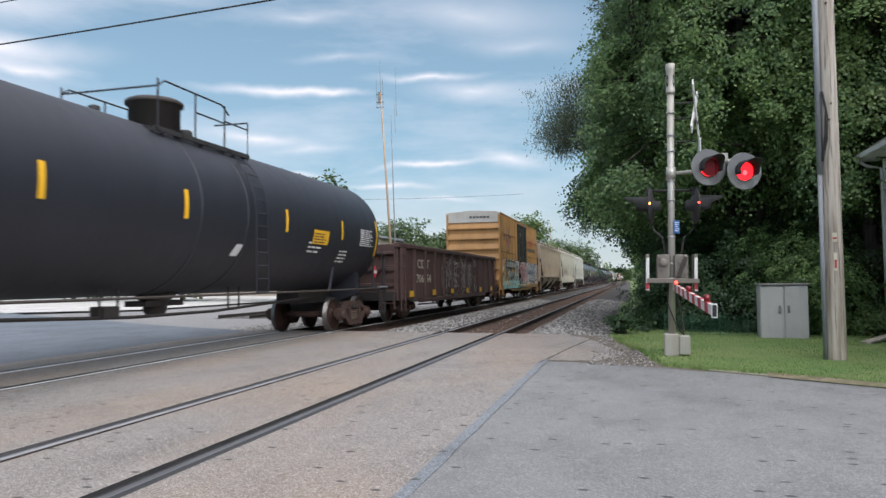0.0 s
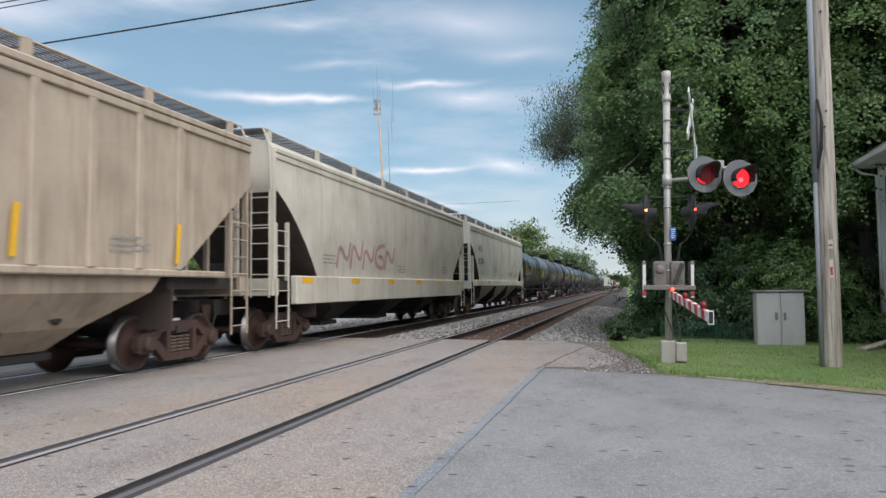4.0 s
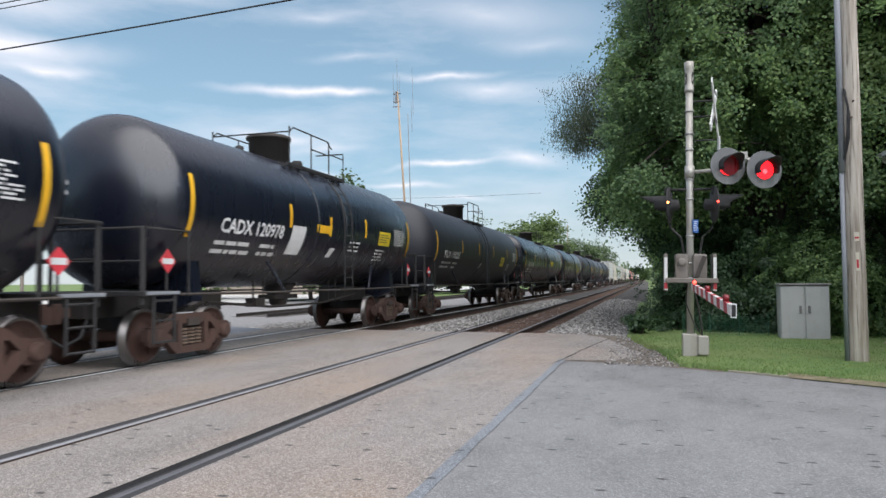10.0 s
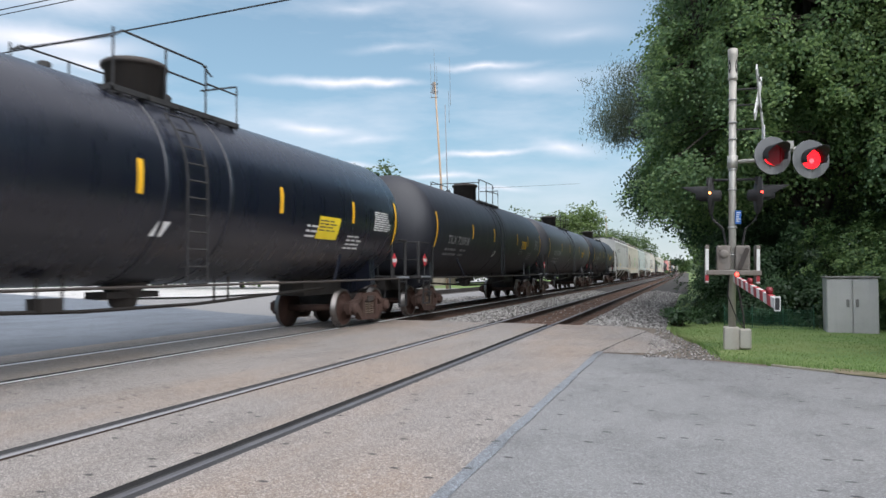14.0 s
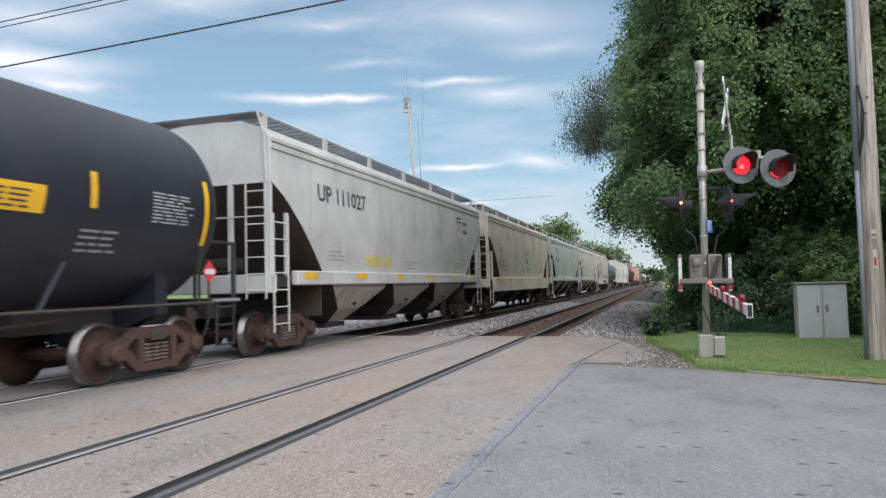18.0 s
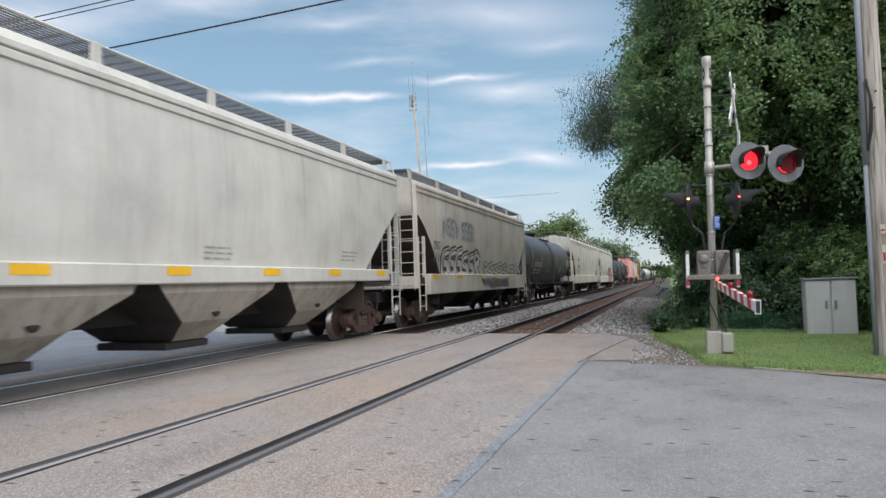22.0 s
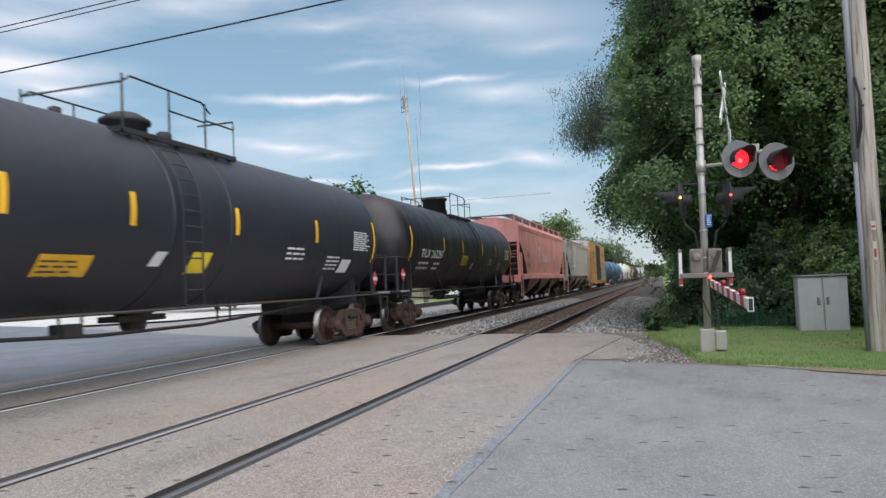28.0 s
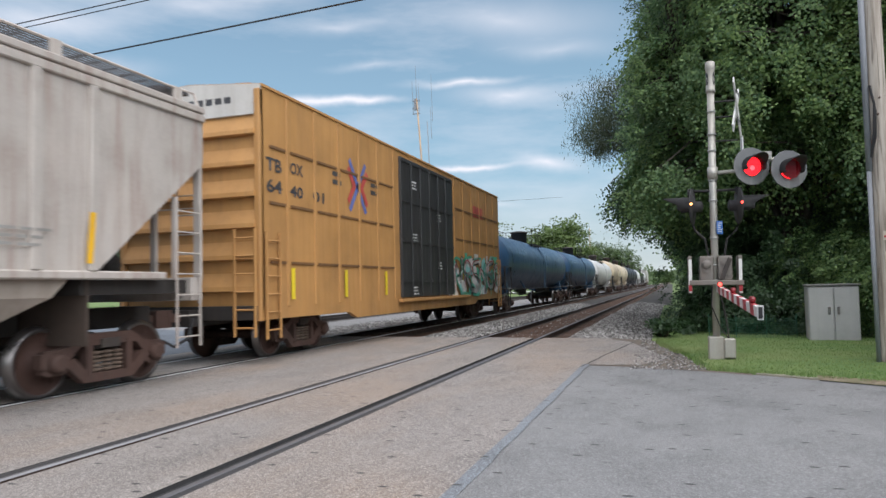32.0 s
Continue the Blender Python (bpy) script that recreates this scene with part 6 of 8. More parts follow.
def box_tags(car, side, l, z0):
    s2 = Side(lambda z: 1.615)
    blobs(car, s2, -l + 0.1, l - 0.1, 1.02, 2.55, 60, [M["g_lav"], M["g_pink"], M["g_white"], M["g_aqua"], M["g_orange"], M["g_black"], M["g_white"]], 7, (0.06, 0.24))
    spray(car, s2, -l + 0.3, l - 0.3, 1.80, 2.60, 22, M["g_black"], M["g_pink"], 12, 0.11, M["g_white"])
    spray(car, s2, -l + 0.1, l - 0.4, 1.00, 1.75, 20, M["g_black"], M["g_aqua"], 13, 0.12, M["g_white"])
    spray(car, s2, 1.6, l - 0.3, 1.15, 2.5, 10, M["g_navy"], M["g_white"], 15, 0.11, M["g_lblue"])
    spray(car, s2, -l + 0.5, 1.5, 1.35, 2.2, 17, None, M["g_white"], 16, 0.07, M["g_navy"])
    bubble_tag(car, s2, -l + 0.4, 1.4, 0.82, 1.32, 11, 71, M["g_aqua"], M["g_black"], M["g_white"])
    bubble_tag(car, s2, 1.9, l - 0.3, 1.25, 2.45, 8, 72, M["g_white"], M["g_navy"], M["g_blue"])
    spray(car, Side(lambda z: 1.638), 2.0, l - 0.4, 1.3, 2.4, 9, None, M["g_navy"], 73, 0.08, M["g_lblue"])
    s3 = Side(lambda z: 1.668)          # over the doors, which stand proud of the side
    blobs(car, s3, -1.6, 1.85, 1.15, 2.5, 16, [M["g_pink"], M["g_white"], M["g_lav"], M["g_rose"]], 74, (0.10, 0.30))
    spray(car, s3, -1.6, 1.8, 1.3, 2.35, 5, M["g_black"], M["g_pink"], 75, 0.13, M["g_white"])
    for y, z in ((-6.9, 1.25), (-6.2, 1.02), (-5.0, 0.98), (-3.4, 0.95), (-1.2, 1.1)):
        decal(car, "orange_patch", M["g_orange"], s2, [rect(y, y + 0.45, z, z + (0.55 if y < -6.5 else 0.22), 0.05)], 0.020, "orange spray patch")
    for k in range(4):
        decal(car, "number_backing", M["g_black"], s2, [rect(-6.55 + k * 0.85, -6.0 + k * 0.85, 2.0 - 0.02 * k, 2.52)], 0.021, "black spray under the number")
    lettering(car, s2, M["letter"], "505592", -6.45, 2.12, 0.26, 1.1, 0.026, fit=3.0)
    bars(car, Side(lambda z: 1.56), M["letter_red"], 3.85, 3.72, 1, 1.9, 0.45, 0.4, 3, 0.012)
    bars(car, Side(lambda z: 1.56), M["letter_dark"], 2.6, 3.32, 1, 4.6, 0.26, 0.4, 5, 0.012)


box_car(38.71, 54.39, "orange boxcar with black plug door and colourful graffiti", door=(0.39, 0.625), doors=2,
        top=5.27, mark=(("FBOX", -5.9, 2.86, 0.24, "letter_dark"),), extra=box_tags, seed=1)


def tag_small(kind, seed, y, w, z0, z1, outline, fill, n=4, wd=0.1):
    def f(car, side, l, zs):
        spray(car, side, -l + y, -l + y + w, z0, z1, n, M[outline] if outline else None, M[fill], seed, wd, None, 3)
    return f


hopper_car(56.5, 73.56, "ribcream", "weathered cream covered hopper with vertical side ribs", ribs=14, sill=1.38, eave=4.15, roof=4.42, walk_top=0.18, curved=False, stripes=5, low_stripe=False, stripe_v=True,
           extra=tag_small("loop", 3, 5.0, 2.0, 2.1, 2.55, None, "letter_dark", 3, 0.03), seed=11)
hopper_car(74.57, 92.0, "cream", "dusty cream covered hopper with small graffiti", deep=True, sill=1.35, eave=4.25, roof=4.58, extra=tag_small("x", 8, 3.2, 4.5, 1.85, 2.6, "g_grey", "g_rose", 5, 0.07), seed=12)
hopper_car(93.37, 110.26, "offwhite", "off-white covered hopper with grey graffiti tags", mark=two_lines("letter_dark", "WFCX", "851300", -6.75, 3.1, 0.28, 0.62), sill=1.42, eave=4.22, roof=4.62,
           extra=lambda *a: (tag_small("x", 21, a[2] - 2.6, 0.75, 2.1, 2.45, None, "letter_dark", 2, 0.035)(*a), tag_small("x", 24, a[2] - 2.5, 0.7, 1.8, 2.05, None, "letter_dark", 2, 0.03)(*a), tag_small("x", 22, a[2] + 2.3, 1.4, 2.0, 2.22, None, "letter_dark", 5, 0.03)(*a)), seed=13)
tank_car(112.21, 126.61, "blk_gloss", "glossy black tank car with yellow stripes and a scrawled tag", "CBTX 710316", rad=1.49, stripes=6, placard=(3.2, 2.16, 0.8, 0.46, "lemon"), seed=2, st=(-6.0, -3.98, -1.75, 1.58, 4.35), lad=0.2, man=-0.7, mark_y=-6.5,
         extra=lambda car, side, l, zc: spray(car, side, -4.3, -2.5, 1.6, 2.2, 4, None, M["letter_dim"], 5, 0.06, None, 4))
tank_car(129.51, 142.35, "grey_tank", "charcoal-grey tank car with white lettering and a tag", "CGTX 22009", rad=1.50, stripes=5, placard=(2.05, 2.08, 0.85, 0.34, "yellow"), seed=3, mark_y=-5.9, st=(-3.49, -1.88, 0.66, 3.17), lad=-1.3, man=0.1,
         extra=lambda car, side, l, zc: spray(car, side, -3.8, -1.7, 1.7, 2.45, 4, None, M["letter"], 6, 0.06, None, 4))
tank_car(144.98, 160.56, "blk_gloss", "glossy black tank car with white lettering", "TILX 194037", rad=1.52, stripes=6, placard=(3.15, 1.95, 0.85, 0.46, "lemon"), seed=4, mark_y=-7.0, st=(-4.58, -1.51, 1.79, 4.78), lad=-0.25, man=-0.5)
tank_car(163.29, 174.17, "blk_gloss", "short glossy black tank car with white notice", "CADX 120978", rad=1.47, stripes=4, placard=(2.9, 2.3, 0.85, 0.38, "lemon"), seed=5, mark_y=-4.48, st=(-2.05, 1.97), lad=0.4, man=-0.35,
         extra=lambda car, side, l, zc: (decal(car, "notice_panel", M["letter"], side, [rect(-2.0, -1.4, 1.9, 2.5, 0.05)], 0.008, "white notice panel", 4),
                                         decal(car, "yellow_arrow", M["yellow"], side, [rect(-0.85, -0.2, 2.42, 2.60), rect(-0.2, -0.08, 2.37, 2.82)], 0.006, "yellow angle mark", 2)))
tank_car(176.96, 192.51, "blk_matte", "matte black tank car with dull white lettering", "TILX 198205", rad=1.52, stripes=6, placard=(3.35, 2.0, 0.85, 0.44, "lemon"), seed=6, mark_y=-6.7, st=(-4.22, -1.36, 1.59, 4.84), man=-0.05)
tank_car(195.44, 213.62, "blk_gloss", "long glossy black tank car with yellow stripes", "TILX 311001", rad=1.52, stripes=7, placard=(2.4, 2.3, 0.9, 0.32, "lemon"), seed=7, mark_y=-7.96, st=(-5.46, -3.36, -0.64, 2.13, 5.86))
tank_car(216.35, 231.62, "blk_gloss", "glossy black tank car with yellow notice", "TILX 194367", rad=1.52, stripes=6, placard=(3.65, 2.0, 0.9, 0.46, "lemon"), seed=8, mark_y=-6.4, st=(-3.95, -1.29, 2.24, 5.16), man=0.3)
tank_car(234.46, 249.8, "blk_matte", "matte black tank car with faint lettering", "TILX 728938", "letter_dim", rad=1.56, tall=0.08, stripes=6, placard=(3.55, 2.3, 0.9, 0.34, "yellow"), seed=9, mark_y=-6.46, st=(-3.92, -1.09, 2.7, 4.76), man=0.15)
tank_car(252.32, 268.21, "grey_tank", "charcoal tank car with orange stripes", "TILX 728061", "letter_dim", rad=1.56, tall=0.08, stripes=6, placard=(3.84, 2.25, 0.82, 0.34, "yellow"), seed=10, mark_y=-6.5, st=(-4.1, -1.2, 2.71, 5.0))
tank_car(271.02, 286.28, "blk_matte", "matte black tank car with pale bands", "TILX 728591", "letter_dim", rad=1.56, tall=0.08, stripes=6, placard=(3.55, 2.3, 0.85, 0.34, "yellow"), seed=11, mark_y=-6.47, st=(-4.06, -1.12, 2.42, 5.17), man=0.3,
         extra=lambda car, side, l, zc: [decal(car, "pale_band", M["letter_grey"], side, [rect(y, y + 0.06, zc + 0.5, zc + 1.3)], 0.010, "pale weld band", 8) for y in (-0.5, 0.5)])


def shield(y, z, h):
    def f(car, side, l, zs):
        a = y
        w = h * 0.74
        out = [(a, z + h * 0.70), (a, z + h * 0.25), (a + w * 0.12, z + h * 0.10), (a + w * 0.5, z), (a + w * 0.88, z + h * 0.10), (a + w, z + h * 0.25), (a + w, z + h * 0.70)]
        decal(car, "shield_mark", M["letter"], side, [out], 0.012, "pale striped shield mark")
        decal(car, "shield_mark", M["g_navy"], side, [rect(a, a + w, z + h * 0.70, z + h)], 0.012, "dark band of the shield", 3)
        decal(car, "shield_mark", M["letter"], side, [rect(a + 0.04, a + w - 0.04, z + h * 0.80, z + h * 0.88)], 0.016, "pale line on the shield band", 1)
        for k in range(6):
            lo = z + h * (0.10 + 0.14 * abs(k - 2.5) / 2.5)
            decal(car, "shield_stripe", M["g_rose"], side, [rect(a + w * (k + 0.2) / 6, a + w * (k + 0.75) / 6, lo, z + h * 0.68)], 0.016, "red stripe of the shield", 2)
        bars(car, side, M["letter_dark"], a + h, z + h * 0.62, 2, h * 1.2, 0.15, 0.30, 4)
    return f


hopper_car(288.18, 304.15, "palegrey", "pale grey covered hopper with a striped shield", mark=(("UP 111027", -6.13, 3.22, 0.36, "letter_dark"),), extra=lambda *a: (shield(4.6, 3.05, 0.72)(*a), tag_small("y", 31, 4.4, 1.8, 1.85, 2.15, None, "lemon", 4, 0.05)(*a)), sill=1.42, eave=4.22, roof=4.62, seed=14)


def leaf_disc(car, side, l, zs):
    cy, cz = 0.93, 2.5
    pl = [[(cy + 0.62 * math.cos(t), cz + 0.62 * math.sin(t)) for t in (2 * math.pi * k / 28 for k in range(28))]]
    decal(car, "round_mark", M["g_leaf"], side, pl, 0.005, "green round mark")
    decal(car, "round_mark", M["h_cream"], side, [[(cy - 0.62, cz + 0.2), (cy - 0.3, cz + 0.32), (cy + 0.1, cz + 0.25), (cy + 0.5, cz), (cy + 0.1, cz - 0.25), (cy - 0.3, cz - 0.32), (cy - 0.62, cz - 0.2)]], 0.010, "pale leaf in the round mark")
    bars(car, side, M["letter_dark"], cy - 0.55, cz - 0.12, 1, 0.6, 0.22, 0.2, 3, 0.014)


hopper_car(305.61, 321.9, "cream", "dirty cream covered hopper with a green round mark", mark=two_lines("letter_grey", "NDYX", "515262", -6.3, 2.75, 0.27), deep=True, sill=1.35, eave=4.25, roof=4.62, extra=leaf_disc, seed=15)
hopper_car(323.13, 338.9, "mint", "pale green-grey covered hopper with a striped shield", mark=two_lines("letter_dark", "CMO", "112169", -5.88, 3.36, 0.32, 0.6), extra=lambda *a: (shield(3.75, 3.0, 0.65)(*a), bars(a[0], a[1], M["letter_red"], 0.2, 2.9, 1, 1.0, 0.05, 0.1, 3), bars(a[0], a[1], M["letter_red"], 0.8, 2.2, 1, 0.7, 0.05, 0.1, 3)), seed=16)
hopper_car(340.17, 355.89, "whitegrey", "clean pale grey covered hopper", mark=two_lines("letter_dark", "CMO", "113381", -6.0, 3.2, 0.28), seed=17)


def big_tag(car, side, l, zs):
    spray(car, side, -5.9, -1.2, 1.5, 2.45, 6, M["g_maroon"], M["g_white"], 47, 0.22, M["g_black"], 3)
    spray(car, side, -0.6, 6.7, 1.45, 2.1, 9, M["g_black"], M["g_white"], 42, 0.11, M["g_grey"], 3)
    spray(car, side, -5.7, -3.95, 2.85, 3.5, 4, M["g_chrome"], M["g_grey"], 43, 0.13, M["g_black"], 3)
    spray(car, side, -3.5, -1.95, 2.85, 3.5, 4, M["g_chrome"], M["g_grey"], 44, 0.13, M["g_black"], 3)
    blobs(car, side, -5.8, -1.2, 1.3, 2.5, 5, [M["g_rose"]], 45, (0.08, 0.14))
    spray(car, Side(lambda z: 1.59), -1.1, 3.6, 1.1, 1.5, 8, None, M["g_white"], 46, 0.13)


hopper_car(357.35, 373.57, "tan", "tan covered hopper covered in black and white graffiti", mark=two_lines("letter_dark", "CWO", "111656", -6.7, 2.4, 0.27, 0.4), deep=True, sill=1.35, eave=4.25, roof=4.62, extra=big_tag, seed=18)
tank_car(375.59, 389.8, "slate_tank", "slate-grey tank car with low dome", "GATX 72236", rad=1.53, stripes=5, dome=False, placard=(2.9, 1.75, 0.7, 0.3, "yellow"), low=True, seed=12, mark_y=-6.35, st=(-4.22, -1.83, 1.2, 4.28), lad=-1.1, hazard=False)


def dark_marks(car, side, l, zs):
    bars(car, side, M["letter_dark"], -l + 3.6, 2.75, 2, 1.0, 0.24, 0.55, 3)
    bars(car, side, M["letter_dark"], -l + 3.6, 1.95, 2, 0.7, 0.08, 0.14, 3)


hopper_car(391.52, 411.2, "ivory", "long ivory covered hopper with dark stencil blocks", bays=4, deep=True, sill=1.35, eave=4.30, roof=4.64, extra=dark_marks, seed=19)


def red_tag(car, side, l, zs):
    s2 = side
    bubble_tag(car, s2, 1.6, 6.2, zs + 0.02, zs + 0.90, 4, 51, M["g_rose"], M["g_navy"], M["g_pink"], (Side(lambda z: 1.59), zs - 0.55, zs - 0.02))
    spray(car, Side(lambda z: s2.fx(z) + 0.024), 1.6, 6.2, zs + 0.06, zs + 0.92, 4, M["g_navy"], M["g_rose"], 58, 0.30, M["g_pink"], 3)
    for y in (-0.4, 2.6, 5.2):
        decal(car, "reflective_stripe", M["yellow"], s2, [rect(y, y + 0.12, zs + 0.05, zs + 0.62, 0.08)], 0.030, "yellow reflective stripe", 3)
    spray(car, s2, -4.4, -1.9, 1.6, 2.15, 5, None, M["letter_grey"], 53, 0.035, None, 3)
    spray(car, s2, -1.1, 1.3, 1.6, 2.05, 6, None, M["letter_grey"], 59, 0.03, None, 3)
    spray(car, s2, -8.6, -7.4, 2.5, 3.5, 3, M["g_grey"], M["g_blue"], 54, 0.14, None, 3)


hopper_car(412.36, 430.91, "offwhite", "long off-white covered hopper with red bubble graffiti", bays=4, deep=True, sill=1.25, eave=4.32, roof=4.66, stripes=6, low_stripe=False, stripe_v=True,
           mark=(("445242", -7.2, 2.25, 0.26, "letter_dark"),), extra=red_tag, seed=20)
tank_car(432.8, 446.96, "blk_matte", "black tank car with white lettering and yellow notices", "GATX 67700", rad=1.50, stripes=5, placard=(-3.1, 1.62, 0.85, 0.28, "yellow"), plates=((-0.25, 1.65, 0.5, 0.36, "lemon"), (5.2, 1.7, 0.5, 0.3, "letter")), dome=False, low=True, seed=13, mark_y=-5.97, st=(-3.7, -1.65, 0.89, 3.84), lad=-0.7)
tank_car(449.68, 464.02, "rust_tank", "black tank car with rusty bloom over its jacket", "TILX 262281", rad=1.48, stripes=5, placard=(-1.5, 2.0, 0.85, 0.36, "lemon"), seed=14, mark_y=-6.1, st=(-3.83, -1.48, 1.49, 3.91), lad=0.5, man=-0.1)


def brand_shapes(car, side, l, zs):
    a = -2.75
    decal(car, "stripe_emblem", M["letter"], side, ribbon([(a, 3.2), (a + 0.45, 3.2), (a + 0.55, 3.0), (a + 0.3, 2.75)], 0.16) + ribbon([(a + 0.05, 3.1), (a + 0.1, 2.45)], 0.13) + ribbon([(a + 0.3, 2.8), (a + 0.38, 2.45)], 0.12) + ribbon([(a + 0.5, 2.8), (a + 0.66, 2.45)], 0.12), 0.006, "white striped emblem", 2)
    x = -1.15
    for k, w in enumerate((0.22, 0.20, 0.14, 0.20, 0.20, 0.20)):
        z1 = 2.98 if k in (0, 5) else 2.82
        decal(car, "emblem_bar", M["letter"], side, [rect(x, x + w, 2.46, z1)], 0.006, "white bar of a company mark", 2)
        x += w + 0.07
    for k in range(4):
        decal(car, "emblem_bar", M["roof_white"], side, [rect(x, x + 0.05, 2.46, 2.9), rect(x + 0.05, x + 0.2, 2.46, 2.5)], 0.006, "thin white bar of a company mark", 1)
        x += 0.27


hopper_car(465.97, 482.85, "pink", "salmon-pink covered hopper with a white company mark", sill=1.42, eave=4.22, roof=4.66, stripes=6, low_stripe=False, stripe_v=True, mark=two_lines("letter_dark", "GACX", "14120", -6.55, 2.62, 0.26, 0.55), extra=brand_shapes, walk_top=0.22, seed=21)


def patches(car, side, l, zs):
    s2 = Side(lambda z: 1.552)
    decal(car, "repaint_patch", M["h_whitegrey"], s2, [rect(-4.7, -2.8, 2.2, 4.05)], 0.058, "pale repainted patch")
    decal(car, "repaint_patch", M["h_mint"], s2, [rect(-6.7, -5.0, 1.75, 2.7)], 0.058, "white repainted patch")
    bars(car, s2, M["letter_grey"], -6.5, 2.42, 2, 1.2, 0.16, 0.38, 4, 0.064)


hopper_car(484.29, 500.93, "ribgrey", "rust-streaked grey covered hopper with vertical side ribs", ribs=15, sill=1.36, eave=4.20, roof=4.45, walk_top=0.16, curved=False, stripes=5, low_stripe=False, stripe_v=True, extra=patches, seed=22)


def green_tag(car, side, l, z0):
    s2 = Side(lambda z: 1.615)
    blobs(car, s2, 1.8, l - 0.2, 1.0, 2.5, 22, [M["g_green"], M["g_aqua"], M["g_white"]], 61, (0.12, 0.32))
    spray(car, s2, 2.3, l - 0.3, 1.1, 2.3, 6, M["g_black"], M["g_white"], 62, 0.16, M["g_red"])
    spray(car, s2, 2.0, l - 0.6, 0.95, 2.4, 5, None, M["g_green"], 63, 0.10)
    bars(car, Side(lambda z: 1.56), M["letter_red"], 5.1, 3.9, 1, 1.8, 0.42, 0.4, 3, 0.012)


box_car(502.52, 520.77, "orange boxcar with black double plug doors and green graffiti", door=(0.37, 0.63), doors=2, top=5.22, mark=(("TB", -8.95, 3.55, 0.24, "letter_dark"), ("64", -8.95, 3.15, 0.24, "letter_dark"), ("OX", -8.1, 3.6, 0.22, "letter_dark"), ("40", -8.1, 3.15, 0.22, "letter_dark"), ("01", -7.2, 3.15, 0.22, "letter_dark")), extra=green_tag, seed=2)
tank_car(523.6, 541.4, "blue_tank", "long dark blue tank car", rad=1.40, stripes=0, low=True, seed=15)
tank_car(544.2, 561.6, "blue_tank", "long blue tank car", rad=1.40, stripes=0, low=True, seed=16)
tank_car(564.4, 581.0, "white_tank", "pale grey tank car", rad=1.40, stripes=0, low=True, seed=17)
far = 583.8
for key, ln_, lab in (("cream_tank", 13.0, "cream tank car"), ("cream_tank", 13.0, "cream tank car"), ("blk_matte", 14.0, "black tank car"), ("blk_matte", 14.0, "black tank car"),
                      ("white_tank", 14.0, "white tank car"), ("blk_matte", 14.0, "black tank car"), ("white_tank", 14.0, "white tank car")):
    tank_car(far, far + ln_, key, lab + " far down the train", rad=1.48, stripes=0, seed=18)
    far += ln_ + 2.8
hopper_car(far, far + 16.5, "stone", "stone-grey covered hopper far down the train", seed=23)


# ---- crossing signal ----
def lamp(parent, x, y, z, face, lit_mat, name, reach=0.26, disc="target"):
    """A round lamp with dark target disc, hood and lens; face: degrees the lamp is turned from facing -y."""
    lp = part(name, lathe(bmesh.new(), [(0.0, 0.30), (0.015, 0.305), (0.03, 0.29), (0.05, 0.10), (0.16, 0.09), (0.18, 0.05)], 32, "y"), M[disc], parent, "round lamp with a weathered dark target disc", at=pose(x, y, z, 0, 0, face))
    bm = bmesh.new()
    rows = []
    for k in range(15):
        a = radians(-25 + 230 * k / 14)
        c, s = math.cos(a) * 0.168, math.sin(a) * 0.168
        ext = reach * max(0.25, math.sin(max(0.0, min(math.pi, a)))) ** 0.6
        rows.append([bm.verts.new((c * q, yy, s * q)) for q, yy in ((1.0, 0.0), (1.0, -ext), (0.965, -ext), (0.965, 0.0))])
    for a, b in zip(rows, rows[1:]):
        for i in range(3):
            bm.faces.new((a[i], b[i], b[i + 1], a[i + 1]))
    for r in (rows[0], rows[-1]):
        bm.faces.new(r)
    bmesh.ops.recalc_face_normals(bm, faces=bm.faces)
    part("hood", bm, M["black"], lp, "black curved hood", True)
    part("lens", lathe(bmesh.new(), [(-0.012, 0.02), (-0.010, 0.10), (-0.004, 0.15), (0.002, 0.152)], 28, "y"), lit_mat, lp, "red lens")
    return lp


FLASH_SLATS = []
sig = thing("crossing_signal", "railway crossing signal mast with red flashing lamps and lowered gate arm", "crossing signal", at=pose(0.64, 12.36, 0.0, 0, 1.05, 0))
bm = bmesh.new()
tube(bm, [(0, 0, 0.35), (0, 0, 4.55)], 0.058, 20)
part("mast", bm, M["alu"], sig, "weathered aluminium mast")
part("mast_base", bev(bx(-0.13, 0.11, -0.13, 0.13, -0.03, 0.40), 0.015), M["alu"], sig, "square cast base")
part("foundation", bev(bx(-0.25, 0.25, -0.25, 0.25, -0.25, -0.01), 0.02), M["concrete"], sig, "concrete foundation block")
part("junction_box", bev(bx(0.10, 0.28, -0.16, 0.04, 0.06, 0.38), 0.02), M["alu"], sig, "pale junction box")
bm = lathe(bmesh.new(), [(4.44, 0.060), (4.44, 0.076), (4.49, 0.076), (4.50, 0.070), (4.82, 0.070), (4.84, 0.077), (4.95, 0.077), (4.96, 0.06)], 24, "z")
part("bell", bm, M["alu"], sig, "grey bell housing on the mast top")
# black ovals on the closed housing paint the shade inside its openings
bm = bmesh.new()
for a in (-0.85, 0.85, -2.3, 2.3):
    vs = []
    for k in range(16):
        t = 2 * math.pi * k / 16
        az = a + 0.36 * math.cos(t)
        vs.append(bm.verts.new((math.sin(az) * 0.0725, -math.cos(az) * 0.0725, 4.66 + 0.11 * math.sin(t))))
    bm.faces.new(vs)
part("bell_opening", bm, M["black"], sig)
bm = bmesh.new()
for z in (4.1, 3.72, 3.45, 3.10, 2.95, 2.62, 2.0, 1.55, 1.3):
    lathe(bm, [(z, 0.06), (z, 0.07), (z + 0.03, 0.07), (z + 0.03, 0.06)], 16, "z")
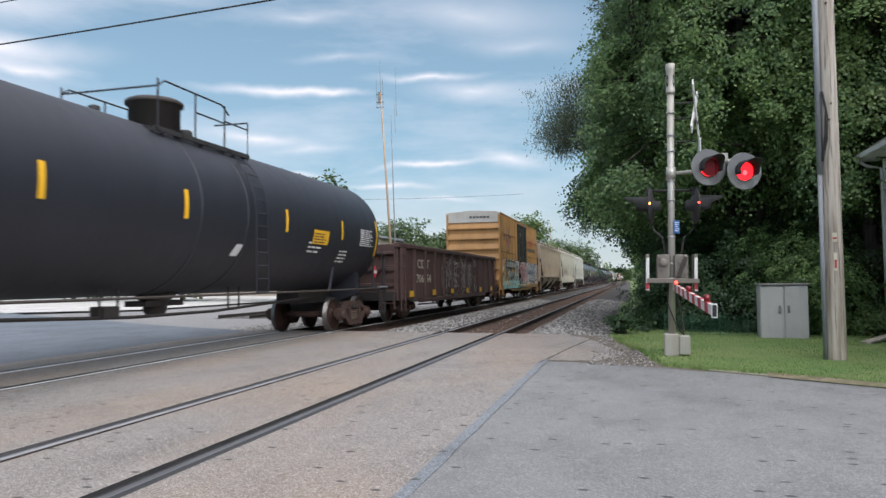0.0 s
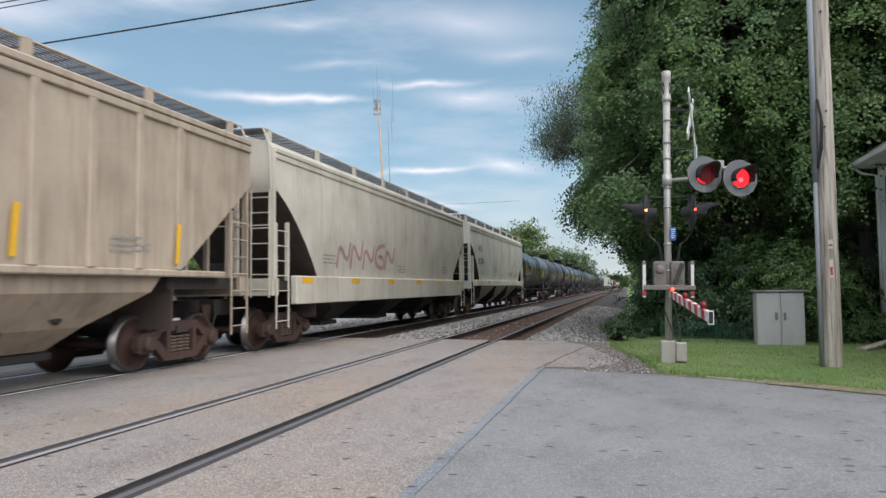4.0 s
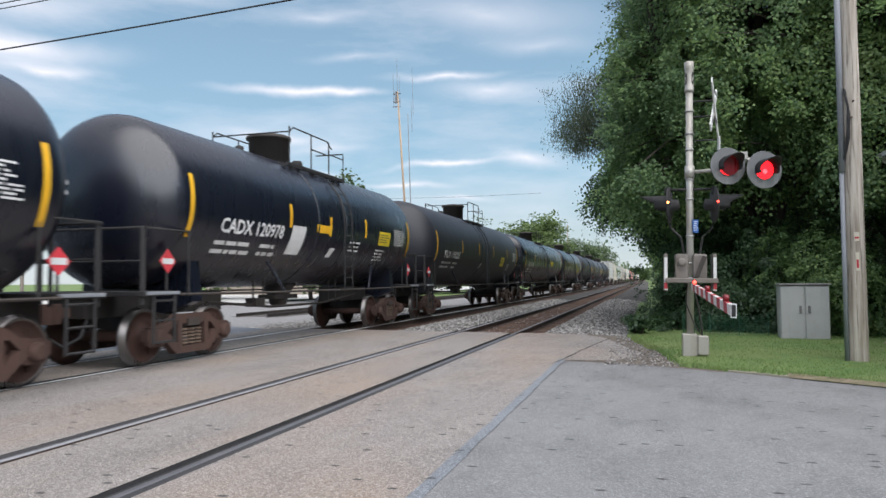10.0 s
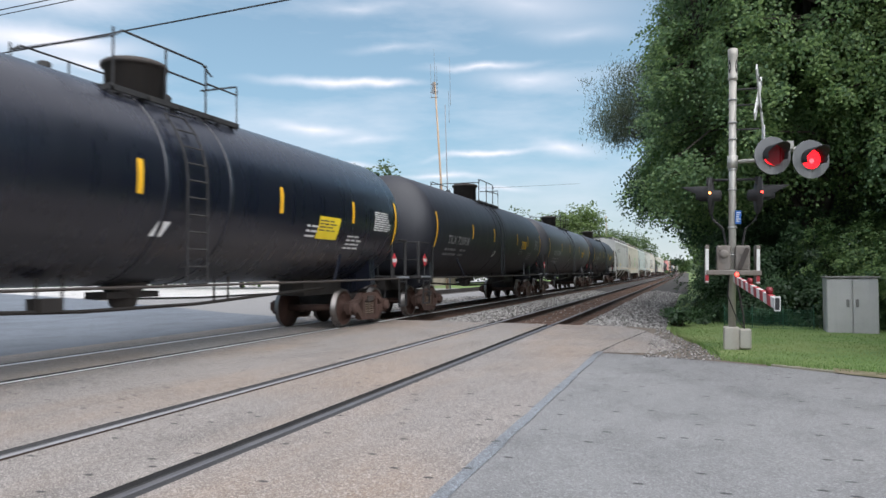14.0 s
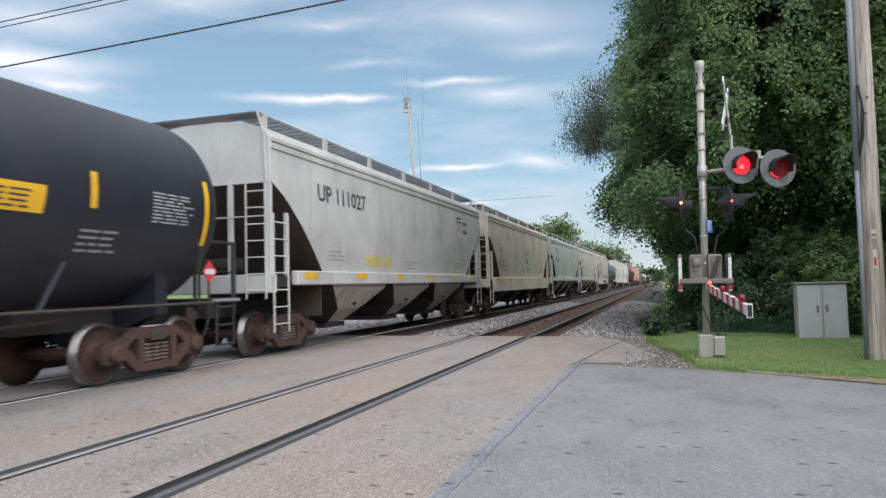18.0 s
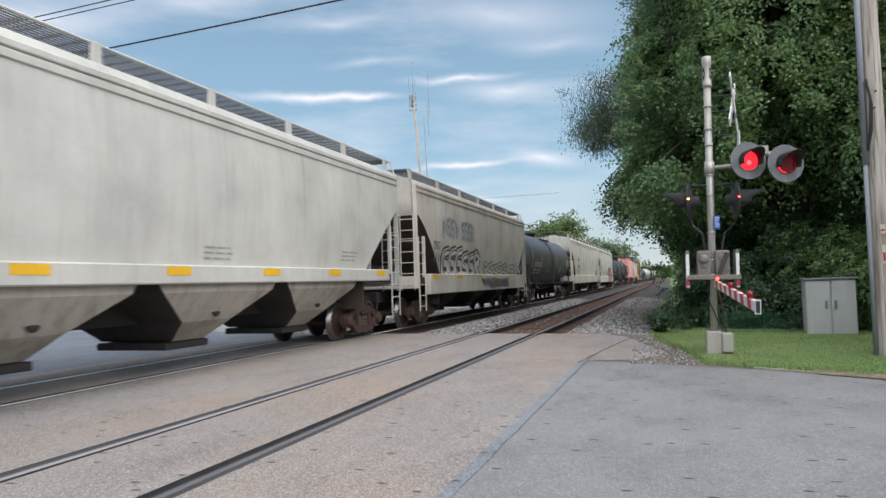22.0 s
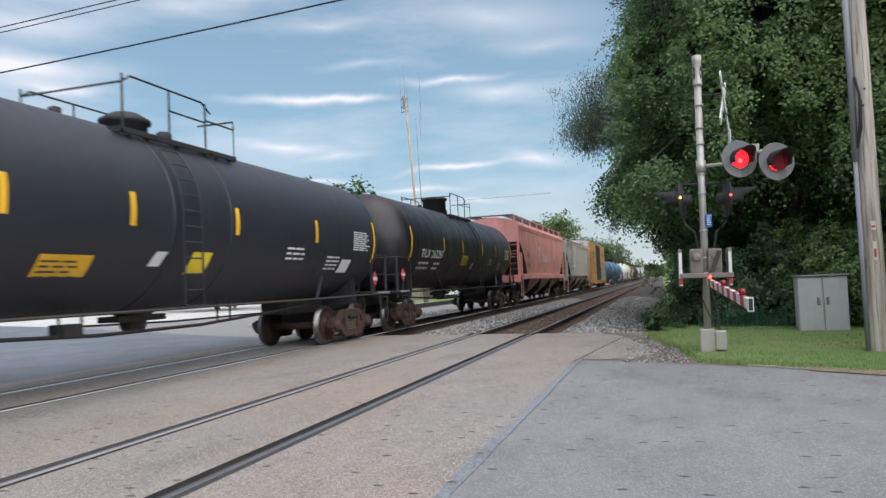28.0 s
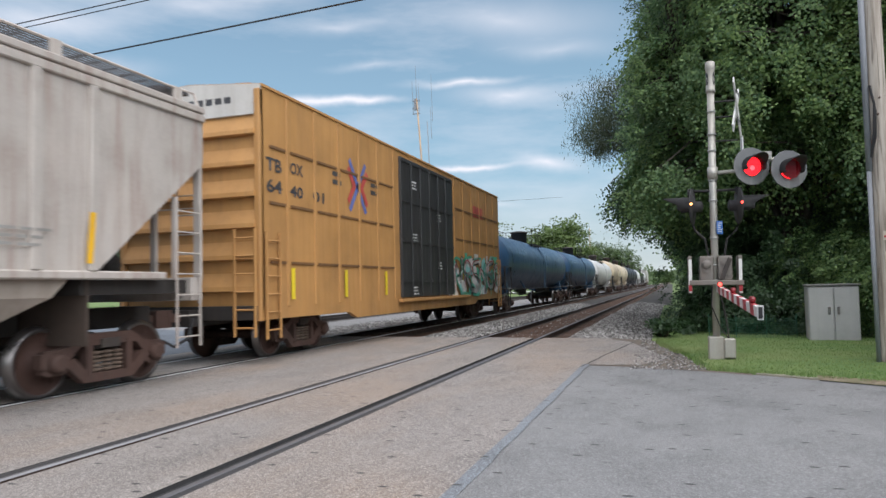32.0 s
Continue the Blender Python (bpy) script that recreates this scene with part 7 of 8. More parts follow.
tagged(part("clamp_band", bm, M["steel"], sig), kind="stuff")
# crossbuck, nearly edge on
bk = part("crossbuck", prism(bmesh.new(), [(-0.48, -0.34), (-0.40, -0.44), (0.48, 0.34), (0.40, 0.44)], -0.012, 0.012, "x"), M["white_sheet"], sig, "white crossbuck boards", at=pose(0.38, -0.02, 4.12, 0, 0, -11))
part("crossbuck_board", prism(bmesh.new(), [(-0.48, 0.34), (-0.40, 0.44), (0.48, -0.34), (0.40, -0.44)], 0.014, 0.034, "x"), M["white_sheet"], bk)
for s in (-1, 1):
    bars(bk, Side(lambda z: 0.036), M["letter_dark"], -0.3, 0.22 * s, 1, 0.6, 0.07, 0.1, 3)
part("track_count_sign", bx(-0.01, 0.01, -0.16, 0.16, -0.20, 0.10), M["white_sheet"], sig, "white sign board below the crossbuck", at=pose(0.46, 0, 3.55))
for z in (4.28, 4.02, 3.62):
    part("sign_bracket", tube(bmesh.new(), [(0, 0, z), (0.40, 0, z)], 0.014, 6), M["black"], sig)
# front pair of lamps on a cross arm
bm = bmesh.new()
tube(bm, [(0, 0, 3.09), (0.45, -0.02, 3.11), (1.0, 0.06, 3.30), (1.28, 0.06, 3.32)], 0.032, 8)
box(bm, 0.62, 0.90, -0.02, 0.12, 3.27, 3.40)
lathe(bm, [(-0.10, 0.08), (0.10, 0.08)], 12, "z", (0.0, 0, 3.09))
part("lamp_arm", bm, M["alu"], sig, "lamp cross arm with junction box")
LAMPS = []
for k, (x, y, z) in enumerate(((0.585, -0.16, 3.15), (1.13, -0.16, 3.07))):
    lp = lamp(sig, x, y, z, 24, M["lamp_red"], "flashing_lamp", 0.36)
    part("lamp_core", lathe(bmesh.new(), [(-0.018, 0.01), (-0.016, 0.03), (-0.012, 0.04)], 14, "y"), M["lamp_core"], lp, "bright centre of the lamp", at=pose(0.0, 0, -0.03))
    # made-up slats in front of the steady lens, so the lamp can flash
    for j in range(8):
        zz = -0.1365 + 0.039 * j
        lo, hi = max(-0.156, zz - 0.0205), min(0.156, zz + 0.0205)
        hs = [(math.sqrt(max(0.0, 0.157 ** 2 - q * q)) + 0.002, q - zz) for q in (lo, (lo + hi) / 2, hi)]
        bm = prism(bmesh.new(), [(-a, b) for a, b in hs] + [(a, b) for a, b in hs[::-1]], -0.0012, 0.0012)
        sl = part("shutter_slat", bm, M["slat_red"], lp, "dark red slat added to blank the lamp between flashes", at=pose(0, -0.047, zz))
        FLASH_SLATS.append((sl, k, zz))
# side lamps on a lower cross arm
bm = bmesh.new()
tube(bm, [(-0.36, 0, 2.80), (0.40, 0, 2.80)], 0.022, 8)
box(bm, -0.40, -0.30, -0.05, 0.05, 2.72, 2.84)
box(bm, 0.34, 0.44, -0.05, 0.05, 2.72, 2.84)
part("lamp_arm", bm, M["black"], sig, "lower lamp cross arm")
for x, fa in ((-0.34, -100), (0.40, 98)):
    lp = lamp(sig, x, 0.0, 2.54, fa, M["slat_red"], "side_lamp", 0.46, "black")
    s = -1 if x < 0 else 1
    part("peep_light", lathe(bmesh.new(), [(0.0, 0.019), (0.006, 0.019)], 10, "y"), M["lamp_amber" if s < 0 else "lamp_small"], sig, "tiny glowing sidelight", at=pose(x + 0.015 * s, -0.318, 2.56))
    bm = tube(bmesh.new(), [(x, 0.04, 2.3), (x - 0.05 * s, 0.08, 2.15), (x - 0.2 * s, 0.05, 2.0), (x - 0.25 * s, 0.04, 1.7)], 0.02, 6)
    part("cable", bm, M["wire"], sig)
sg = part("blue_sign", bev(bx(-0.055, 0.055, -0.006, 0.006, -0.11, 0.11), 0.004), M["blue_sheet"], sig, "small blue emergency notice", at=pose(0.085, -0.05, 2.18, 0, 0, 30))
bm = bmesh.new()
for k in range(5):
    box(bm, -0.04, 0.04 - 0.012 * (k % 3), -0.0075, -0.0062, 0.07 - 0.035 * k, 0.083 - 0.035 * k)
tagged(part("stencil_text", bm, M["letter"], sg), kind="stuff")
# gate machine with counterweight arms
bm = bev(bx(-0.24, -0.03, -0.14, 0.22, 1.26, 1.72), 0.03, 2)
part("gate_machine", bm, M["mech"], sig, "grey gate machine housing")
bm = bev(bx(0.04, 0.26, -0.14, 0.22, 1.30, 1.72), 0.03, 2)
part("gate_machine", bm, M["mech"], sig, "grey gate machine housing")
bm = bmesh.new()
for x, z in ((-0.14, 1.66), (-0.14, 1.50), (0.14, 1.62), (0.2, 1.45)):
    lathe(bm, [(-0.16, 0.055), (-0.145, 0.05)], 10, "y", (x, 0, z))
tagged(part("machine_bolt", bm, M["mech"], sig), kind="stuff")
for x0, x1 in ((-0.42, -0.36), (0.34, 0.40)):
    part("counterweight_arm", bev(bx(x0, x1, -0.20, 0.25, 1.10, 1.72), 0.01), M["mech"], sig, "counterweight arm")
    part("reflector", bev(bx(x0 + 0.005, x1 - 0.005, -0.212, -0.203, 1.12, 1.66), 0.002), M["white_sheet"], sig)
    part("reflector_band", bx(x0 + 0.005, x1 - 0.005, -0.2145, -0.2125, 1.14, 1.24), M["red_sheet"], sig)
crank = prism(bmesh.new(), [(0.06, 1.34), (0.13, 1.34), (0.25, 1.66), (0.19, 1.69)], -0.20, -0.145)
part("crank_arm", crank, M["frame_dark"], sig, "dark slanting crank arm")
part("machine_cover", lathe(bmesh.new(), [(-0.19, 0.02), (-0.185, 0.07), (-0.14, 0.075)], 16, "y", (-0.135, 0, 1.58)), M["mech"], sig)
part("machine_bar", bev(bx(-0.40, 0.42, -0.24, -0.17, 1.24, 1.32), 0.01), M["mech"], sig, "horizontal shaft bar")
arm = part("gate_arm", bx(-0.025, 0.025, -4.30, 0.05, -0.055, 0.055), M["white_sheet"], sig, "lowered white gate arm with red bands", at=pose(0.03, -0.22, 1.18, 2.65, 0, 2.0))
for k in range(7):
    y = -4.05 + k * 0.58
    bm = bmesh.new()
    prism(bm, [(y, -0.056), (y + 0.26, -0.056), (y + 0.32, 0.056), (y + 0.06, 0.056)], -0.0275, 0.0275, "x")
    part("red_band", bm, M["red_sheet"], arm)
bm = bmesh.new()
box(bm, -0.03, 0.03, -4.315, -4.301, -0.075, 0.075)
part("arm_tip", bm, M["white_sheet"], arm, "pale open end of the arm")
# black plate on the solid tip, painted shade for the arm's open inside
part("tip_hollow", bx(-0.02, 0.02, -4.325, -4.316, -0.06, 0.06), M["black"], arm)
for k, y in enumerate((-3.75, -2.0, -0.25)):
    bm = lathe(bmesh.new(), [(0.05, 0.022), (0.062, 0.034), (0.115, 0.036), (0.13, 0.02)], 12, "z", (0, y, 0))
    al = part("arm_lamp", bm, M["slat_red"], arm, "small red lamp on the gate arm")
    part("arm_lens", lathe(bmesh.new(), [(y - 0.046, 0.012), (y - 0.042, 0.028), (y - 0.034, 0.030)], 12, "y", (0, 0, 0.088)), M["lamp_small"] if k == 2 else M["slat_red"], al)
bm = bmesh.new()
tube(bm, [(0.02, -0.06, 1.25), (0.10, -0.10, 0.95), (0.16, -0.08, 0.60), (0.18, -0.06, 0.38)], 0.014, 6)
tube(bm, [(-0.05, -0.06, 1.25), (-0.07, -0.09, 0.9), (0.06, -0.1, 0.55), (0.16, -0.07, 0.4)], 0.010, 6)
part("cable", bm, M["wire"], sig)

# ---- utility pole and wires ----
up = thing("utility_pole", "tall weathered wooden utility pole with a grey conduit", "utility pole", at=pose(3.07, 12.2, 0.03))
bm = bmesh.new()
prev = None
for i in range(30):
    z = -0.3 + 10.8 * i / 29
    r = 0.150 - 0.045 * i / 29
    ring = [bm.verts.new((0.004 * z + math.cos(2 * math.pi * k / 18) * r * (1 + 0.03 * noise.noise(Vector((k * 2.0, z * 0.7, 2)))), math.sin(2 * math.pi * k / 18) * r, z)) for k in range(18)]
    if prev:
        for k in range(18):
            bm.faces.new((prev[k], prev[(k + 1) % 18], ring[(k + 1) % 18], ring[k])).smooth = True
    prev = ring
bm.faces.new(prev)
part("pole", bm, M["pole_wood"], up, "grey split and weathered wooden pole")
bm = bmesh.new()
tube(bm, [(-0.165, -0.06, -0.1), (-0.155, -0.06, 2.9)], 0.034, 10)
tube(bm, [(-0.15, -0.06, 2.9), (-0.135, -0.06, 6.2)], 0.044, 10)
part("conduit", bm, M["conduit"], up, "grey cable conduit strapped to the pole")
bm = bmesh.new()
tube(bm, [(-0.10, -0.12, 4.2), (-0.06, -0.16, 3.9), (-0.08, -0.16, 3.5), (-0.12, -0.10, 3.1)], 0.018, 6)
tube(bm, [(-0.09, -0.12, 4.1), (-0.04, -0.15, 3.8), (-0.06, -0.15, 3.4), (-0.11, -0.10, 3.15)], 0.012, 6)
part("cable_loop", bm, M["wire"], up)
mk = part("pole_marker", bx(-0.035, 0.035, -0.150, -0.142, 1.83, 1.97), M["cream_sheet"], up, "small white and red marker plate")
part("marker_cross", bx(-0.028, 0.028, -0.153, -0.1505, 1.87, 1.90), M["red_sheet"], mk)
mk = part("pole_marker", bx(-0.025, 0.025, -0.152, -0.144, 1.38, 1.66), M["cream_sheet"], up, "narrow marker plate with a red bar")
part("marker_bar", bx(-0.016, 0.016, -0.155, -0.1525, 1.42, 1.55), M["red_sheet"], mk)
bm = bmesh.new()
box(bm, -1.1, 1.1, -0.16, -0.06, 9.3, 9.42)
part("crossarm", bm, M["pole_wood"], up)
bm = bmesh.new()
for z, x in ((5.6, 0.0), (4.0, 0.02), (3.75, -0.01), (6.4, 0.01)):
    lathe(bm, [(-0.155, 0.014), (-0.12, 0.016)], 8, "y", (x, 0, z))
part("bolt", bm, M["frame_brown"], up)


def span(name, a, b, sag, r, label):
    pts = []
    for k in range(25):
        t = k / 24
        p = Vector(a).lerp(Vector(b), t)
        p.z -= sag * 4 * t * (1 - t)
        pts.append(p)
    return tagged(part(name, tube(bmesh.new(), pts, r, 5), M["wire"]), label, "cable")


span("overhead_cable", (3.0, 14.1, 8.24), (-46, 16.9, 8.5), 0.40, 0.022, "thick black overhead cable crossing the tracks")
span("overhead_cable", (3.0, 14.0, 9.50), (-46, 16.5, 9.75), 0.45, 0.016, "thin overhead wire crossing the tracks")
span("overhead_cable", (3.0, 13.9, 9.32), (-46, 16.4, 9.5), 0.45, 0.014, "thin overhead wire crossing the tracks")
span("overhead_cable", (3.0, 12.2, 8.6), (-1.2, 34, 8.0), 0.5, 0.012, "thin black service wire along the trees")
span("overhead_cable", (-54, 50, 10.4), (-9, 62, 9.0), 0.9, 0.012, "thin black wire on distant poles")

# ---- garden: shed, fence, stump, plank, house ----
sh = thing("storage_shed", "small grey plastic storage shed with two doors", "shed", at=pose(3.14, 16.5, 0.0, 0, 0, -3))
part("shed_body", bev(bx(-0.47, 0.47, -0.24, 0.36, -0.02, 1.15), 0.02), M["shed"], sh)
part("shed_lid", bev(prism(bmesh.new(), [(-0.49, 1.15), (0.49, 1.15), (0.50, 1.165), (0.49, 1.185), (-0.49, 1.185), (-0.50, 1.165)], -0.30, 0.40), 0.008), M["shed_dark"], sh, "darker grey lid")
for s in (-1, 1):
    d = part("shed_door", bev(bx(*sorted((s * 0.012, s * 0.455)), -0.275, -0.242, 0.02, 1.13), 0.014, 2), M["shed"], sh)
    part("door_handle", bev(bx(*sorted((s * 0.06, s * 0.11)), -0.305, -0.275, 0.56, 0.72), 0.01), M["shed_dark"], d)
fn = thing("garden_fence", "low green plastic netting fence on thin stakes", "fence", at=pose(0, 0, 0))
bm = bmesh.new()
fpts = [(0.75, 17.3), (1.3, 16.9), (1.9, 16.75), (2.5, 16.8)]
for (xa, ya), (xb, yb) in zip(fpts, fpts[1:]):
    for k in range(9):
        z = 0.06 + 0.05 * k
        tube(bm, [(xa, ya, z), ((xa + xb) / 2, (ya + yb) / 2 - 0.02, z - 0.01), (xb, yb, z)], 0.0035, 3)
    for k in range(14):
        t = k / 14
        tube(bm, [(xa + (xb - xa) * t, ya + (yb - ya) * t, 0.04), (xa + (xb - xa) * t, ya + (yb - ya) * t, 0.47)], 0.003, 3)
tagged(part("netting", bm, M["netting"], fn), kind="stuff")
for x, y in fpts:
    part("stake", tube(bmesh.new(), [(x, y, -0.05), (x, y, 0.55)], 0.010, 6), M["netting"], fn)
st = tagged(part("tree_stump_post", lathe(bmesh.new(), [(-0.1, 0.07), (0.22, 0.072), (0.30, 0.065), (0.31, 0.03)], 12, "z", (0, 0, 0)), M["bark"], at=pose(3.95, 12.0, 0.05, 2, 3, 0)), "short brown wooden post stub in the lawn", "post")
pk = tagged(part("plank", bev(bx(-1.15, 1.15, -0.09, 0.09, -0.02, 0.02), 0.006), M["pole_wood"], at=pose(5.0, 15.9, 0.14, 0, -4.0, 52)), "grey weathered plank lying by the house", "plank")


def house(x0, x1, y0, y1, eave, ridge, label, mat, wins, lap=0.13):
    h = thing("house", label, "house")
    part("wall", bx(x0 + 0.02, x1, y0, y1 - 0.02, -0.2, eave), M[mat], h)
    # lap boards on the visible sides
    n = int(eave / lap)
    for k in range(n):
        z = 0.25 + k * lap
        if z + lap > eave:
            break
        bm = bmesh.new()
        prism(bm, [(x0 + 0.02, z), (x0 - 0.022, z), (x0 - 0.004, z + lap), (x0 + 0.02, z + lap)], y0, y1)
        part("siding_board", bm, M[mat], h)
        bm = bmesh.new()
        prism(bm, [(y0 - 0.0, z), (y0 - 0.022, z), (y0 - 0.004, z + lap), (y0 + 0.0, z + lap)], x0, x1, "x")
        part("siding_board", bm, M[mat], h)
    part("foundation", bx(x0 - 0.03, x1 + 0.03, y0 - 0.03, y1 + 0.03, -0.3, 0.24), M["concrete"], h)
    part("corner_board", bx(x0 - 0.035, x0 + 0.09, y1 - 0.10, y1 + 0.02, 0.2, eave), M["trim_white"], h)
    xm = (x0 + x1) / 2
    part("roof", prism(bmesh.new(), [(x0 - 0.42, eave - 0.10), (xm, ridge), (x1 + 0.42, eave - 0.10), (x1 + 0.42, eave + 0.02), (xm, ridge + 0.14), (x0 - 0.42, eave + 0.02)], y0 - 0.35, y1 + 0.35), M["shingle"], h)
    part("soffit", bx(x0 - 0.40, x0 - 0.02, y0 - 0.33, y1 + 0.33, eave - 0.16, eave - 0.11), M["trim_white"], h)
    bm = prism(bmesh.new(), [(x0 - 0.52, eave - 0.03), (x0 - 0.52, eave - 0.13), (x0 - 0.42, eave - 0.15), (x0 - 0.41, eave - 0.03)], y0 - 0.35, y1 + 0.37)
    part("gutter", bm, M["trim_white"], h, "white rain gutter")
    bm = tube(bmesh.new(), [(x0 - 0.46, y1 + 0.25, eave - 0.14), (x0 - 0.3, y1 + 0.15, eave - 0.28), (x0 - 0.06, y1 + 0.02, eave - 0.36), (x0 - 0.06, y1 + 0.02, 0.15)], 0.035, 8)
    part("downpipe", bm, M["trim_white"], h)
    bm = bmesh.new()
    v = [bm.verts.new(p) for p in ((x0, y1, eave - 0.1), (x1, y1, eave - 0.1), (xm, y1, ridge), (x0, y0, eave - 0.1), (x1, y0, eave - 0.1), (xm, y0, ridge))]
    bm.faces.new(v[:3])
    bm.faces.new(v[3:][::-1])
    part("gable", bm, M[mat], h)
    for ya, yb, za, zb in wins:
        w = part("window", bx(x0 - 0.030, x0 - 0.005, ya, yb, za, zb), M["glass_dark"], h, "dark narrow window")
        bm = bmesh.new()
        for a, b, c, d in ((ya - 0.06, ya, za - 0.06, zb + 0.06), (yb, yb + 0.06, za - 0.06, zb + 0.06), (ya, yb, za - 0.06, za), (ya, yb, zb, zb + 0.06)):
            box(bm, x0 - 0.05, x0 - 0.004, a, b, c, d)
        part("window_frame", bm, M["trim_white"], w)
    return h


house(5.45, 12.5, 8.6, 17.3, 4.05, 6.6, "white lap-sided house with narrow dark windows and gutter", "siding", ((16.78, 16.92, 2.4, 3.6), (16.25, 16.39, 2.4, 3.75), (15.0, 15.6, 2.4, 3.7), (12.5, 13.2, 2.4, 3.7), (16.6, 16.72, 0.6, 1.6)))
house(6.6, 13.0, 23.0, 30.0, 2.9, 4.6, "tan lap-sided house behind the trees", "siding_tan", ((24.5, 25.5, 1.0, 2.1),), 0.16)


# ---- trees ----
def leaf_cloud(rg, centres, per, spread, size, droop=0.0, middle=None):
    """Many small leaves round the twig ends, most of them turned up and outwards to the light."""
    c = np.repeat(np.array(centres, dtype=float), per, axis=0)
    n = len(c)
    p = c + rg.normal(0, spread, (n, 3)) * np.array([1, 1, 0.55])
    if droop:
        p[:, 2] -= np.abs(rg.normal(0, droop, n))
    out = p - (np.array(middle) if middle is not None else c.mean(axis=0))
    out /= np.linalg.norm(out, axis=1)[:, None] + 1e-6
    face = rg.normal(0, 0.55, (n, 3)) + 0.45 * out + np.array([0, 0, 0.75 if not droop else 0.1])
    face /= np.linalg.norm(face, axis=1)[:, None]
    d = np.cross(face, rg.normal(0, 1, (n, 3)))
    if droop:
        d = np.array([0, 0, -1.0]) + 0.5 * rg.normal(0, 1, (n, 3))
    d /= np.linalg.norm(d, axis=1)[:, None] + 1e-9
    s = np.cross(face, d)
    s /= np.linalg.norm(s, axis=1)[:, None] + 1e-9
    L = size * rg.uniform(0.6, 1.35, (n, 1))
    w = L * (0.46 if not droop else 0.10)
    v = np.stack([p - d * L * 0.5, p + s * w - face * w * 0.3, p + d * L * 0.55 - face * L * 0.12, p - s * w - face * w * 0.3], 1).reshape(-1, 3)
    return v, np.arange(n * 4).reshape(n, 4)


def spray_crown(rg, centres, outs, per_twig, twigs, reach, size):
    """Flat fans of twigs with leaves in pairs along them: each fan tilts up and outwards and droops at its tips."""
    c, o = np.array(centres, dtype=float), np.array(outs, dtype=float)
    n = len(c)
    up = np.array([0, 0, 1.0])
    nrm = 0.85 * o + up * rg.uniform(0.3, 1.1, (n, 1)) + rg.normal(0, 0.25, (n, 3))
    nrm /= np.linalg.norm(nrm, axis=1)[:, None]
    axis = o + rg.normal(0, 0.35, (n, 3))
    axis -= nrm * (axis * nrm).sum(1)[:, None]
    axis /= np.linalg.norm(axis, axis=1)[:, None] + 1e-9
    across = np.cross(nrm, axis)
    big = rg.uniform(0.55, 1.35, (n, 1)) * reach
    t = np.linspace(-1.25, 1.25, twigs)[None, :, None] + rg.normal(0, 0.16, (n, twigs, 1))
    d = np.cos(t) * axis[:, None] + np.sin(t) * across[:, None] + nrm[:, None] * rg.normal(0, 0.16, (n, twigs, 1))
    ln_ = big[:, None] * (0.62 + 0.38 * np.cos(t)) * rg.uniform(0.75, 1.2, (n, twigs, 1))
    s = ((np.arange(per_twig) + 0.7) / per_twig)[None, None, :, None]
    p = c[:, None, None] + d[:, :, None] * ln_[:, :, None] * s - up * (0.34 * big[:, None, None] * s ** 2)
    shape = p.shape
    nn = np.broadcast_to(nrm[:, None, None], shape)
    dd = np.broadcast_to(d[:, :, None], shape)
    p = (p + rg.normal(0, 0.05, shape) * (reach / 0.6)).reshape(-1, 3)
    face = (nn + rg.normal(0, 0.30, shape)).reshape(-1, 3)
    face /= np.linalg.norm(face, axis=1)[:, None]
    side_of = np.where(np.arange(per_twig) % 2, 1.0, -1.0)[None, None, :, None]
    ld = (dd + 0.8 * side_of * np.cross(nn, dd) + rg.normal(0, 0.35, shape) - 0.3 * up).reshape(-1, 3)
    ld -= face * (ld * face).sum(1)[:, None]
    ld /= np.linalg.norm(ld, axis=1)[:, None] + 1e-9
    w3 = np.cross(face, ld)
    m = len(p)
    L = size * rg.uniform(0.65, 1.3, (m, 1))
    w = L * 0.48
    v = np.stack([p, p + ld * L * 0.45 + w3 * w - face * w * 0.25, p + ld * L - face * L * 0.15, p + ld * L * 0.45 - w3 * w - face * w * 0.25], 1).reshape(-1, 3)
    return v, np.arange(m * 4).reshape(m, 4)


